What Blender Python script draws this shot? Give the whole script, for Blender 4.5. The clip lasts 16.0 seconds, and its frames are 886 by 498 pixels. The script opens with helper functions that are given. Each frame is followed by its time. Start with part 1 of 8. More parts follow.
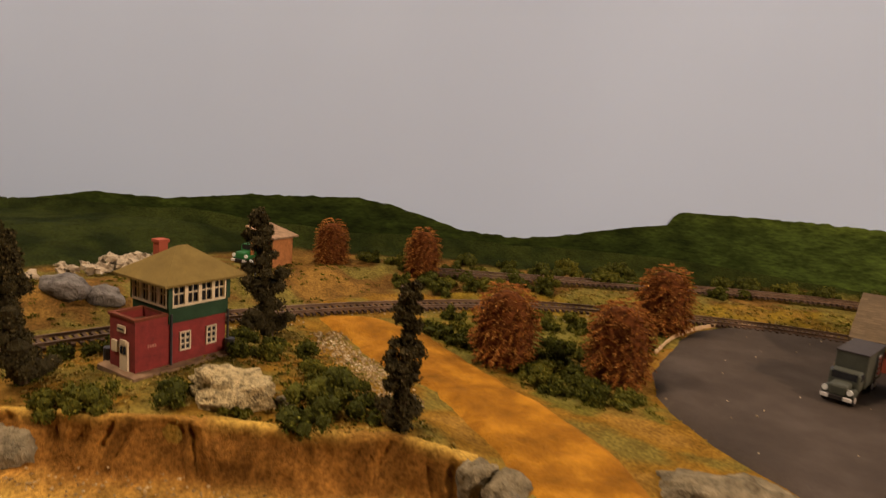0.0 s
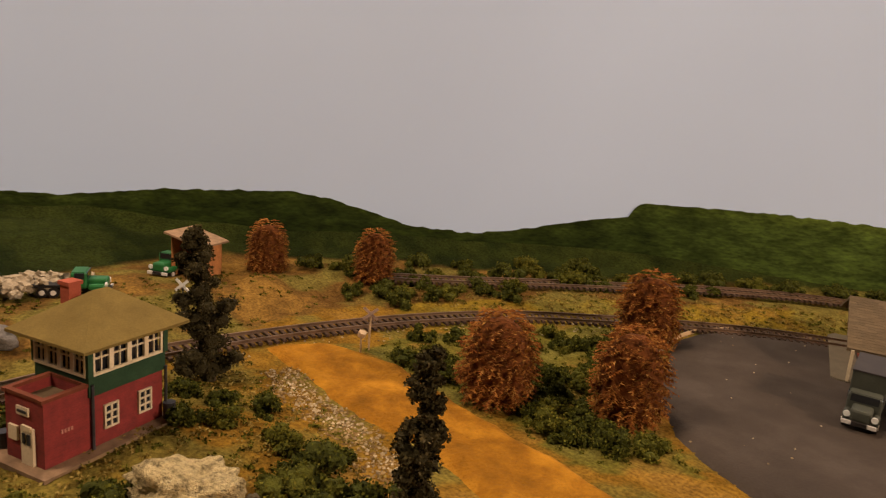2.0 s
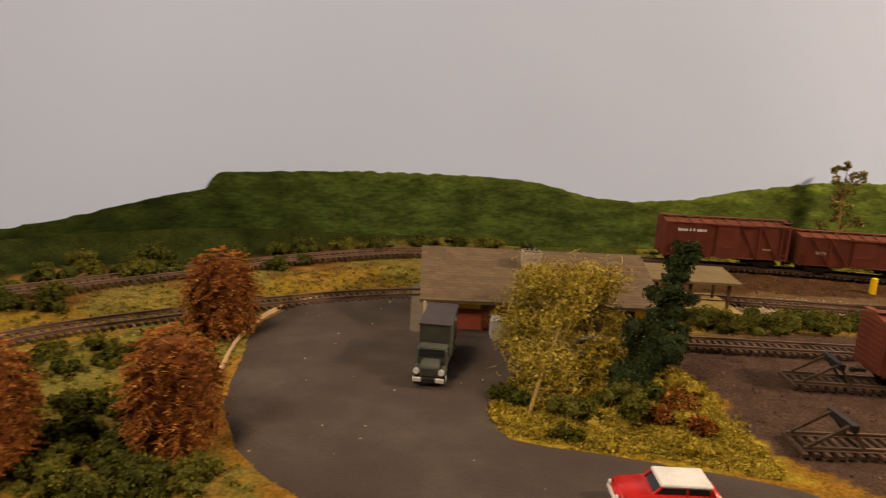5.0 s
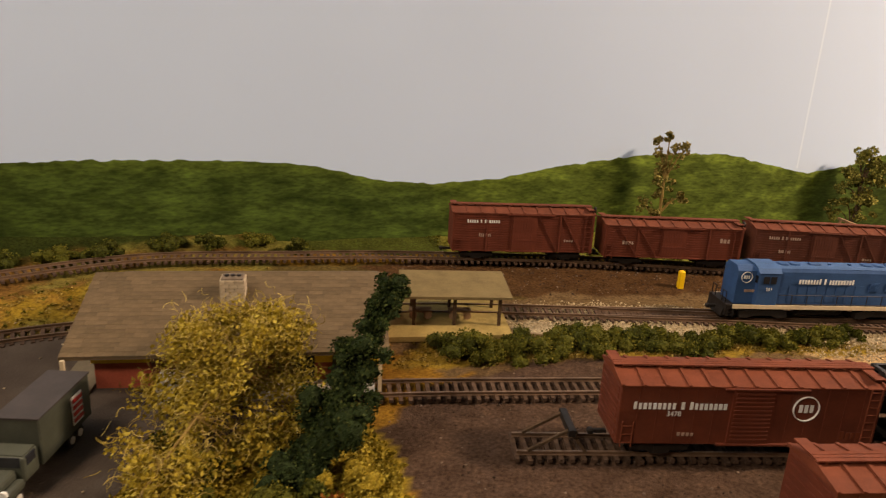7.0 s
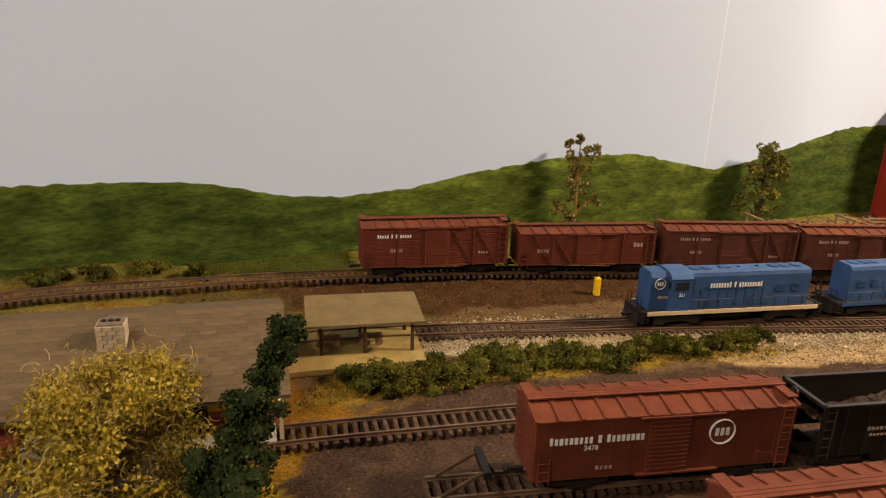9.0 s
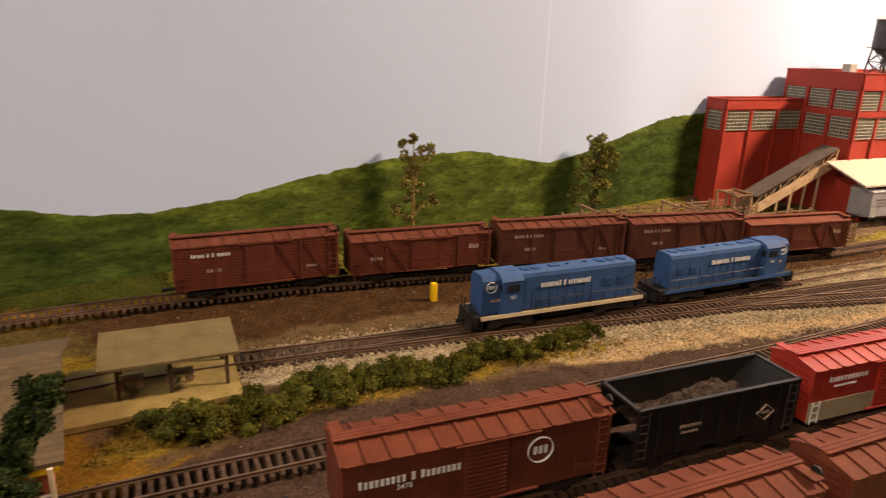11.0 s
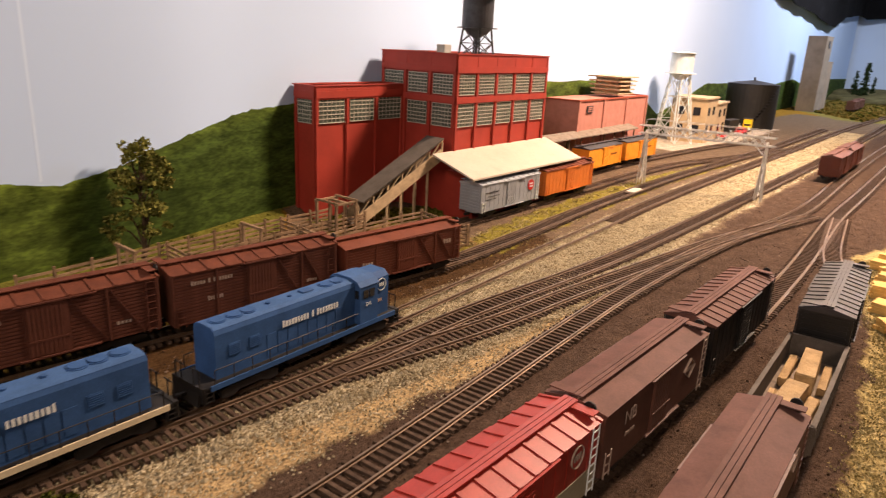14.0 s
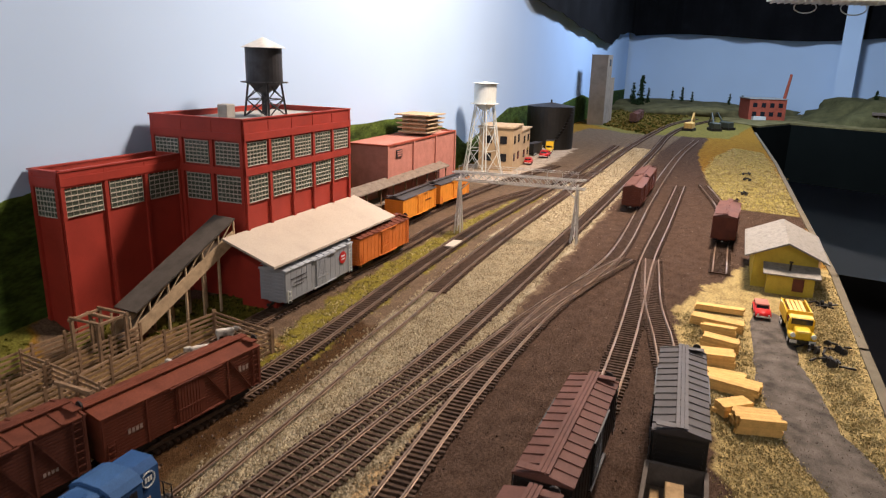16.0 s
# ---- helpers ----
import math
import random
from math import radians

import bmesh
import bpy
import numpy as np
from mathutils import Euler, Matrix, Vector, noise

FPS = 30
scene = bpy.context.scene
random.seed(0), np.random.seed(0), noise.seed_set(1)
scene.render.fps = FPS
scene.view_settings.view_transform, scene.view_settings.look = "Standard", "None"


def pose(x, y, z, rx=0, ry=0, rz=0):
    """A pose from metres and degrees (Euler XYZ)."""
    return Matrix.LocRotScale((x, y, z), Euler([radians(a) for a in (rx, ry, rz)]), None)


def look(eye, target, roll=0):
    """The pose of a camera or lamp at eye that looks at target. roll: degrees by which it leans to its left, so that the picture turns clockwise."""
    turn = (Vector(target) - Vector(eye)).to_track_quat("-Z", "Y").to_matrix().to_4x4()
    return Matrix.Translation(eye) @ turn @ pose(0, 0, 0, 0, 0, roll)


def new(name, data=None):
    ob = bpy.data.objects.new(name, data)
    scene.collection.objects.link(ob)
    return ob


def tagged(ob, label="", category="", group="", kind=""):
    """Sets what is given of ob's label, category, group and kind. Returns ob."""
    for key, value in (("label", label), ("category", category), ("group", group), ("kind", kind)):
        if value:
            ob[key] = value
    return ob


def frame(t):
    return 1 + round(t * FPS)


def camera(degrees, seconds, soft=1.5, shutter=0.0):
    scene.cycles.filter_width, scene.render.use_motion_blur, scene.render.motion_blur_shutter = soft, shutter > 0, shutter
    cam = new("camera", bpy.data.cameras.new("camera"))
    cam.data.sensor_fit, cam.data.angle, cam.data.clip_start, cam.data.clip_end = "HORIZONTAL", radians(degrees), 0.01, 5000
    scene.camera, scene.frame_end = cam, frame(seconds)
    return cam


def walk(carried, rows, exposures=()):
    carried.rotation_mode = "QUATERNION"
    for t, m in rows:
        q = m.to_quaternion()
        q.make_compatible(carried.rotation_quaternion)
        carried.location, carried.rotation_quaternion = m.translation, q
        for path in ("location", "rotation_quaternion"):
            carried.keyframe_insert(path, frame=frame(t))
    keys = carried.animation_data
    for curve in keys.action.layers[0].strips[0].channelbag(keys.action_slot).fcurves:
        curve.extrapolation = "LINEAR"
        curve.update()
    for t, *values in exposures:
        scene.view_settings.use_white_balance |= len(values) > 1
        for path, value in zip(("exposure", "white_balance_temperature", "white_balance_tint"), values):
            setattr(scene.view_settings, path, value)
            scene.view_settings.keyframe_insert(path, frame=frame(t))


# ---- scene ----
cam = camera(66.4, 16.0, soft=1.2, shutter=0.3)
PATH = [
    (0, (0.275, 0.092, 0.17), (-1.236, 1.36, -0.162), 4.4),
    (0.5, (0.224, 0.092, 0.193), (-1.277, 1.374, -0.128), 4.8),
    (1, (0.19, 0.1, 0.189), (-1.252, 1.442, -0.157), 4.9),
    (1.5, (0.177, 0.107, 0.189), (-1.191, 1.513, -0.198), 5.1),
    (2, (0.172, 0.111, 0.187), (-1.128, 1.576, -0.217), 4.8),
    (2.5, (0.172, 0.119, 0.186), (-1.052, 1.644, -0.233), 3.9),
    (3, (0.171, 0.134, 0.186), (-0.941, 1.739, -0.244), 3.8),
    (3.5, (0.175, 0.151, 0.185), (-0.802, 1.843, -0.243), 3.4),
    (4, (0.179, 0.168, 0.187), (-0.644, 1.939, -0.243), 2.4),
    (4.5, (0.184, 0.188, 0.185), (-0.427, 2.043, -0.245), 3.0),
    (5, (0.193, 0.212, 0.181), (-0.202, 2.126, -0.241), 3.1),
    (5.2, (0.194, 0.222, 0.177), (-0.12, 2.154, -0.234), 3.6),
    (7.3, (0.334, 0.381, 0.224), (0.217, 2.289, -0.367), 2.9),
    (7.5, (0.334, 0.385, 0.226), (0.253, 2.294, -0.364), 2.9),
    (8, (0.336, 0.389, 0.224), (0.312, 2.301, -0.365), 3.3),
    (10.3, (0.351, 0.416, 0.241), (0.59, 2.31, -0.357), 1.2),
    (10.5, (0.356, 0.417, 0.24), (0.638, 2.304, -0.357), 1.6),
    (11, (0.38, 0.432, 0.239), (0.814, 2.289, -0.365), 1.9),
    (11.5, (0.405, 0.449, 0.232), (1.035, 2.25, -0.37), 2.4),
    (12, (0.429, 0.464, 0.228), (1.256, 2.182, -0.374), 2.7),
    (12.5, (0.472, 0.493, 0.225), (1.457, 2.127, -0.373), 2.9),
    (13, (0.523, 0.522, 0.223), (1.585, 2.109, -0.371), 3.0),
    (13.5, (0.553, 0.567, 0.218), (1.709, 2.091, -0.364), 3.6),
    (14, (0.575, 0.604, 0.219), (1.854, 2.026, -0.365), 2.8),
    (14.5, (0.604, 0.628, 0.218), (2.011, 1.922, -0.368), 2.7),
    (15, (0.633, 0.641, 0.226), (2.138, 1.82, -0.36), 1.8),
    (15.5, (0.657, 0.662, 0.244), (2.248, 1.736, -0.317), 2.0),
    (16, (0.671, 0.677, 0.272), (2.295, 1.715, -0.263), 1.6),
]
EXPOSURES = [
    (0.0, 0.09, 7150, 23), (5.0, 0.16, 7100, 21), (8.0, 0.22, 6900, 17), (10.5, 0.10, 6950, 20),
    (12.5, 0.02, 6880, 25), (14.0, -0.17, 6450, 21), (14.5, -0.23, 6150, 16), (15.0, -0.34, 6000, 16), (16.0, -0.74, 5450, 14),
]
walk(cam, [(t, look(eye, target, roll)) for t, eye, target, roll in PATH], EXPOSURES)

# ---- light: a closed hobby room with ceiling lamps and two added fill lamps ----
room_air = bpy.data.worlds.new("room_air")
room_air.use_nodes = True
room_air.node_tree.nodes["Background"].inputs["Color"].default_value = (0.9, 0.86, 0.8, 1)
room_air.node_tree.nodes["Background"].inputs["Strength"].default_value = 0.02
scene.world = room_air


def ceiling_lamp(x, y, z, target, size_x, size_y, watts, colour):
    data = bpy.data.lights.new("ceiling_lamp", "AREA")
    data.shape, data.size, data.size_y = "RECTANGLE", size_x, size_y
    data.energy, data.color = watts, colour
    ob = new("ceiling_lamp", data)
    ob.matrix_world = look((x, y, z), target)
    return ob


WARM = (1.0, 0.79, 0.57)
AMBER = (1.0, 0.735, 0.49)
COOL = (0.86, 0.93, 1.0)
ceiling_lamp(1.95, 0.90, 1.10, (1.75, 1.10, 0.0), 0.30, 0.12, 66.0, AMBER)
# Two unseen fill lamps, added to balance the left backdrop against the ground.
ceiling_lamp(-0.42, 0.42, 1.30, (-0.40, 0.48, 0.0), 0.40, 0.25, 9.5, WARM)
ceiling_lamp(-0.62, -0.55, 1.34, (-0.30, 0.60, 0.2), 0.50, 0.30, 25.0, WARM)
ceiling_lamp(3.98, 1.12, 1.25, (3.98, 1.32, 0.0), 0.6, 0.15, 48.0, COOL)

# ---- materials ----
def node_material(name):
    m = bpy.data.materials.new(name)
    m.use_nodes = True
    nt = m.node_tree
    return m, nt, nt.nodes["Principled BSDF"]


def link(nt, a, b):
    nt.links.new(a, b)


def noise_node(nt, scale, detail=4.0, coord="Object", rough=0.6):
    tc = nt.nodes.new("ShaderNodeTexCoord")
    n = nt.nodes.new("ShaderNodeTexNoise")
    n.inputs["Scale"].default_value, n.inputs["Detail"].default_value = scale, detail
    n.inputs["Roughness"].default_value = rough
    link(nt, tc.outputs[coord], n.inputs["Vector"])
    return n


def ramp(nt, fac, stops):
    r = nt.nodes.new("ShaderNodeValToRGB")
    els = r.color_ramp.elements
    while len(els) < len(stops):
        els.new(0.5)
    for e, (p, c) in zip(els, stops):
        e.position, e.color = p, (*c, 1)
    link(nt, fac, r.inputs["Fac"])
    return r


def mixed(nt, kind, fac, a, b):
    m = nt.nodes.new("ShaderNodeMix")
    m.data_type, m.blend_type = "RGBA", kind
    if isinstance(fac, float):
        m.inputs["Factor"].default_value = fac
    else:
        link(nt, fac, m.inputs["Factor"])
    for sock, v in ((m.inputs["A"], a), (m.inputs["B"], b)):
        if isinstance(v, tuple):
            sock.default_value = (*v, 1)
        else:
            link(nt, v, sock)
    return m.outputs["Result"]


def surface(name, colour, dark=0.7, light=1.2, scale=120.0, fine=900.0, rough=0.65, bump=0.15, metal=0.0, depth=0.0006, tint=None, random_part=0.0):
    """A worn surface: large stains, fine grain and small relief."""
    m, nt, p = node_material(name)
    big, small = noise_node(nt, scale), noise_node(nt, fine, 3.0)
    lo = tuple(c * dark for c in colour)
    hi = tuple(min(1.0, c * light) for c in (tint or colour))
    base = ramp(nt, big.outputs["Fac"], [(0.3, lo), (0.5, colour), (0.72, hi)]).outputs["Color"]
    grain = ramp(nt, small.outputs["Fac"], [(0.3, (0.78, 0.78, 0.78)), (0.7, (1.0, 1.0, 1.0))]).outputs["Color"]
    col = mixed(nt, "MULTIPLY", 0.8, base, grain)
    if random_part:
        info = nt.nodes.new("ShaderNodeObjectInfo")
        vary = ramp(nt, info.outputs["Random"], [(0.0, (1 - random_part,) * 3), (1.0, (1.0, 1.0, 1.0))]).outputs["Color"]
        col = mixed(nt, "MULTIPLY", 1.0, col, vary)
    link(nt, col, p.inputs["Base Color"])
    p.inputs["Roughness"].default_value, p.inputs["Metallic"].default_value = rough, metal
    p.inputs["Specular IOR Level"].default_value = 0.4 if rough < 0.62 else 0.12
    b = nt.nodes.new("ShaderNodeBump")
    b.inputs["Strength"].default_value, b.inputs["Distance"].default_value = bump, depth
    link(nt, small.outputs["Fac"], b.inputs["Height"])
    link(nt, b.outputs["Normal"], p.inputs["Normal"])
    return m


def foliage(name, stops, rough=0.9):
    """Flock and foam leaves: each clump has its own shade."""
    m, nt, p = node_material(name)
    geo = nt.nodes.new("ShaderNodeNewGeometry")
    col = ramp(nt, geo.outputs["Random Per Island"], stops).outputs["Color"]
    big = noise_node(nt, 45.0, 3.0)
    vary = ramp(nt, big.outputs["Fac"], [(0.3, (0.5, 0.5, 0.5)), (0.7, (0.9, 0.9, 0.9))]).outputs["Color"]
    link(nt, mixed(nt, "MULTIPLY", 1.0, col, vary), p.inputs["Base Color"])
    p.inputs["Roughness"].default_value = rough
    p.inputs["Specular IOR Level"].default_value = 0.05
    return m


def painted_ground(name):
    """Scenery ground: soil, grit and flock colours come from the zones, grain from noise."""
    m, nt, p = node_material(name)
    att = nt.nodes.new("ShaderNodeAttribute")
    att.attribute_name = "zone"
    n1, n2, n3 = noise_node(nt, 60.0, 5.0), noise_node(nt, 420.0, 4.0), noise_node(nt, 1500.0, 2.0)
    v1 = ramp(nt, n1.outputs["Fac"], [(0.3, (0.50, 0.47, 0.44)), (0.55, (0.84, 0.84, 0.84)), (0.75, (1.05, 1.02, 0.92))]).outputs["Color"]
    v2 = ramp(nt, n2.outputs["Fac"], [(0.34, (0.50, 0.46, 0.42)), (0.5, (0.95, 0.95, 0.95)), (0.66, (1.42, 1.4, 1.3))]).outputs["Color"]
    col = mixed(nt, "MULTIPLY", 0.8, mixed(nt, "MULTIPLY", 0.9, att.outputs["Color"], v1), v2)
    link(nt, col, p.inputs["Base Color"])
    p.inputs["Roughness"].default_value = 0.95
    p.inputs["Specular IOR Level"].default_value = 0.04
    add = nt.nodes.new("ShaderNodeMath")
    link(nt, n2.outputs["Fac"], add.inputs[0])
    link(nt, n3.outputs["Fac"], add.inputs[1])
    b = nt.nodes.new("ShaderNodeBump")
    b.inputs["Strength"].default_value, b.inputs["Distance"].default_value = 0.7, 0.0015
    link(nt, add.outputs[0], b.inputs["Height"])
    link(nt, b.outputs["Normal"], p.inputs["Normal"])
    return m


def painted_hills(name):
    """Hills painted on the backdrop: dabs of green over a dark ground."""
    m, nt, p = node_material(name)
    att = nt.nodes.new("ShaderNodeAttribute")
    att.attribute_name = "zone"
    tc = nt.nodes.new("ShaderNodeTexCoord")
    mp = nt.nodes.new("ShaderNodeMapping")
    mp.inputs["Scale"].default_value = (1.0, 1.0, 3.0)
    link(nt, tc.outputs["Object"], mp.inputs["Vector"])
    n1 = nt.nodes.new("ShaderNodeTexNoise")
    n1.inputs["Scale"].default_value, n1.inputs["Detail"].default_value, n1.inputs["Roughness"].default_value = 26.0, 5.0, 0.62
    link(nt, mp.outputs["Vector"], n1.inputs["Vector"])
    n2 = nt.nodes.new("ShaderNodeTexNoise")
    n2.inputs["Scale"].default_value, n2.inputs["Detail"].default_value = 130.0, 4.0
    link(nt, mp.outputs["Vector"], n2.inputs["Vector"])
    v1 = ramp(nt, n1.outputs["Fac"], [(0.30, (0.35, 0.42, 0.3)), (0.5, (0.9, 0.95, 0.8)), (0.68, (1.55, 1.65, 1.4))]).outputs["Color"]
    v2 = ramp(nt, n2.outputs["Fac"], [(0.35, (0.62, 0.66, 0.6)), (0.5, (1.0, 1.0, 1.0)), (0.68, (1.35, 1.4, 1.1))]).outputs["Color"]
    link(nt, mixed(nt, "MULTIPLY", 0.85, mixed(nt, "MULTIPLY", 1.0, att.outputs["Color"], v1), v2), p.inputs["Base Color"])
    p.inputs["Roughness"].default_value = 0.9
    p.inputs["Specular IOR Level"].default_value = 0.1
    return m


def planked(name, colour, spacing, axis="Z", dark=0.55, rough=0.8):
    """Boards or shingle courses as fine relief on small models."""
    m, nt, p = node_material(name)
    tc = nt.nodes.new("ShaderNodeTexCoord")
    sep = nt.nodes.new("ShaderNodeSeparateXYZ")
    link(nt, tc.outputs["Object"], sep.inputs[0])
    mul = nt.nodes.new("ShaderNodeMath")
    mul.operation = "MULTIPLY"
    mul.inputs[1].default_value = 1.0 / spacing
    link(nt, sep.outputs[axis], mul.inputs[0])
    fr = nt.nodes.new("ShaderNodeMath")
    fr.operation = "FRACT"
    link(nt, mul.outputs[0], fr.inputs[0])
    n = noise_node(nt, 160.0, 5.0)
    f = noise_node(nt, 900.0, 2.0)
    base = ramp(nt, n.outputs["Fac"], [(0.3, tuple(c * 0.7 for c in colour)), (0.5, colour), (0.72, tuple(c * 1.25 for c in colour))]).outputs["Color"]
    groove = ramp(nt, fr.outputs[0], [(0.0, (dark,) * 3), (0.14, (1.0,) * 3)]).outputs["Color"]
    grain = ramp(nt, f.outputs["Fac"], [(0.35, (0.8,) * 3), (0.65, (1.0,) * 3)]).outputs["Color"]
    link(nt, mixed(nt, "MULTIPLY", 1.0, mixed(nt, "MULTIPLY", 0.8, base, groove), grain), p.inputs["Base Color"])
    p.inputs["Roughness"].default_value = rough
    b = nt.nodes.new("ShaderNodeBump")
    b.inputs["Strength"].default_value, b.inputs["Distance"].default_value = 0.5, 0.0006
    link(nt, groove, b.inputs["Height"])
    link(nt, b.outputs["Normal"], p.inputs["Normal"])
    return m


def wall_paint(name, colour):
    """Rolled wall paint: faint clouds, nearly no grain."""
    m, nt, p = node_material(name)
    n = noise_node(nt, 1.6, 3.0)
    link(nt, ramp(nt, n.outputs["Fac"], [(0.3, tuple(c * 0.95 for c in colour)), (0.7, tuple(c * 1.03 for c in colour))]).outputs["Color"], p.inputs["Base Color"])
    p.inputs["Roughness"].default_value = 0.85
    p.inputs["Specular IOR Level"].default_value = 0.25
    return m


M_GROUND = painted_ground("scenery_ground")
M_HILLS = painted_hills("painted_hills")
M_SKY = wall_paint("painted_sky", (0.452, 0.60, 0.835))
M_ASPHALT = surface("asphalt", (0.062, 0.050, 0.040), 0.74, 1.26, 16.0, 650.0, 0.85, 0.6, depth=0.0010, tint=(0.070, 0.058, 0.048))
M_YARD_ROAD = surface("yard_road_grit", (0.110, 0.095, 0.080), 0.5, 1.5, 60.0, 500.0, 0.95, 0.5, depth=0.001)
M_DIRT = surface("ochre_dirt", (0.325, 0.142, 0.012), 0.6, 1.25, 38.0, 420.0, 0.95, 1.0, depth=0.0026, tint=(0.43, 0.20, 0.018))
M_END = wall_paint("blue_end_wall", (0.55, 0.68, 0.85))
M_SEAM = wall_paint("backdrop_tape", (0.55, 0.69, 0.90))
M_RAIL = surface("rail_steel", (0.20, 0.135, 0.09), 0.6, 1.3, 60.0, 900.0, 0.45, 0.1, metal=0.5)
M_TIE = surface("tie_wood", (0.085, 0.055, 0.038), 0.6, 1.5, 200.0, 1400.0, 0.9, 0.3, random_part=0.35)
M_OXIDE = surface("oxide_red_paint", (0.118, 0.029, 0.014), 0.75, 1.25, 60.0, 900.0, 0.55, 0.08)
M_OXIDE_ROOF = surface("weathered_oxide_roof", (0.150, 0.044, 0.023), 0.75, 1.3, 50.0, 700.0, 0.7, 0.1)
M_BROWN = surface("brown_car_paint", (0.110, 0.046, 0.031), 0.7, 1.3, 60.0, 900.0, 0.6, 0.08)
M_BROWN_ROOF = surface("brown_roof", (0.135, 0.064, 0.049), 0.75, 1.25, 50.0, 700.0, 0.66, 0.08)
M_STOCK = surface("stock_car_paint", (0.122, 0.034, 0.020), 0.7, 1.3, 70.0, 900.0, 0.75, 0.12)
M_STOCK_ROOF = surface("stock_car_roof", (0.130, 0.042, 0.024), 0.7, 1.3, 60.0, 800.0, 0.8, 0.12)
M_STOCK_DARK = surface("dark_stock_paint", (0.100, 0.036, 0.024), 0.7, 1.3, 70.0, 900.0, 0.75, 0.12)
M_CRIMSON = surface("crimson_paint", (0.36, 0.034, 0.022), 0.8, 1.2, 60.0, 900.0, 0.45, 0.05)
M_BLACKCAR = surface("black_car_paint", (0.010, 0.009, 0.008), 0.7, 1.6, 60.0, 900.0, 0.5, 0.06)
M_DARKROOF = surface("dusty_dark_roof", (0.040, 0.034, 0.033), 0.7, 1.4, 60.0, 900.0, 0.6, 0.06)
M_UNDER = surface("sooty_running_gear", (0.012, 0.010, 0.009), 0.6, 1.8, 150.0, 900.0, 0.6, 0.1)
M_LOCO = surface("loco_blue", (0.034, 0.088, 0.225), 0.8, 1.2, 50.0, 900.0, 0.64, 0.05)
M_LOCO_ROOF = surface("loco_blue_dusty", (0.048, 0.110, 0.255), 0.85, 1.2, 50.0, 900.0, 0.66, 0.05)
M_CREAM = surface("cream_paint", (0.62, 0.53, 0.36), 0.85, 1.1, 60.0, 900.0, 0.6, 0.05)
M_WHITE = surface("white_lettering", (0.70, 0.74, 0.74), 0.85, 1.05, 200.0, 1500.0, 0.7, 0.05)
M_GREY_LETTER = surface("faded_lettering", (0.36, 0.27, 0.22), 0.7, 1.1, 250.0, 1500.0, 0.8, 0.05)
M_GLASS = surface("dark_window", (0.018, 0.020, 0.024), 0.9, 1.2, 60.0, 600.0, 0.12, 0.0)
M_SILVER = surface("silver_car_paint", (0.30, 0.32, 0.35), 0.85, 1.1, 60.0, 900.0, 0.45, 0.05)
M_SILVER_ROOF = surface("silver_roof", (0.36, 0.39, 0.43), 0.85, 1.1, 60.0, 900.0, 0.5, 0.05)
M_ORANGE = surface("reefer_orange", (0.62, 0.17, 0.025), 0.85, 1.15, 60.0, 900.0, 0.5, 0.05)
M_YELLOW_ORANGE = surface("reefer_yellow", (0.80, 0.30, 0.02), 0.85, 1.1, 60.0, 900.0, 0.5, 0.05)
M_FACTORY = surface("factory_red", (0.34, 0.036, 0.020), 0.85, 1.15, 30.0, 900.0, 0.6, 0.06)
M_FACTORY_GLASS = surface("factory_glass", (0.085, 0.105, 0.085), 0.8, 1.2, 40.0, 600.0, 0.25, 0.0)
M_MULLION = surface("mullion_paint", (0.50, 0.48, 0.40), 0.85, 1.1, 90.0, 900.0, 0.6, 0.0)
M_TAN_ROOF = surface("tan_sheet_roof", (0.47, 0.41, 0.335), 0.92, 1.05, 30.0, 700.0, 0.75, 0.05)
M_WOOD = surface("weathered_wood", (0.30, 0.20, 0.12), 0.65, 1.25, 120.0, 900.0, 0.85, 0.25, random_part=0.3)
M_WOOD_GREY = surface("grey_wood", (0.20, 0.16, 0.125), 0.65, 1.25, 120.0, 900.0, 0.85, 0.25)
M_RAMP_ROOF = surface("dark_roof_felt", (0.095, 0.082, 0.070), 0.75, 1.2, 60.0, 800.0, 0.9, 0.2)
M_PALE_WOOD = surface("pale_wood", (0.50, 0.38, 0.24), 0.75, 1.2, 120.0, 900.0, 0.8, 0.2)
M_CRATE = surface("wrapped_timber", (0.40, 0.27, 0.13), 0.7, 1.25, 90.0, 600.0, 0.7, 0.4, depth=0.002)
M_LUMBER = surface("fresh_lumber", (0.78, 0.50, 0.16), 0.85, 1.12, 150.0, 1100.0, 0.75, 0.2, random_part=0.2)
M_DARKMETAL = surface("dark_steel", (0.045, 0.045, 0.05), 0.7, 1.5, 60.0, 800.0, 0.5, 0.08, metal=0.3)
M_GREYMETAL = surface("grey_steel", (0.68, 0.67, 0.63), 0.75, 1.15, 60.0, 800.0, 0.5, 0.05, metal=0.1)
M_GONDOLA = surface("gondola_paint", (0.115, 0.095, 0.078), 0.7, 1.25, 60.0, 800.0, 0.7, 0.1)
M_BEIGE = surface("beige_band", (0.34, 0.30, 0.20), 0.85, 1.1, 60.0, 900.0, 0.55, 0.06)
M_WHITE_PAINT = surface("white_paint", (0.66, 0.69, 0.66), 0.85, 1.05, 40.0, 800.0, 0.55, 0.04)
M_TAN_STUCCO = surface("tan_stucco", (0.52, 0.38, 0.22), 0.85, 1.1, 40.0, 800.0, 0.85, 0.15)
M_PINK = surface("pink_brick", (0.46, 0.20, 0.155), 0.85, 1.15, 60.0, 1200.0, 0.85, 0.15)
M_CONCRETE = surface("concrete", (0.36, 0.36, 0.34), 0.8, 1.12, 40.0, 800.0, 0.9, 0.15)
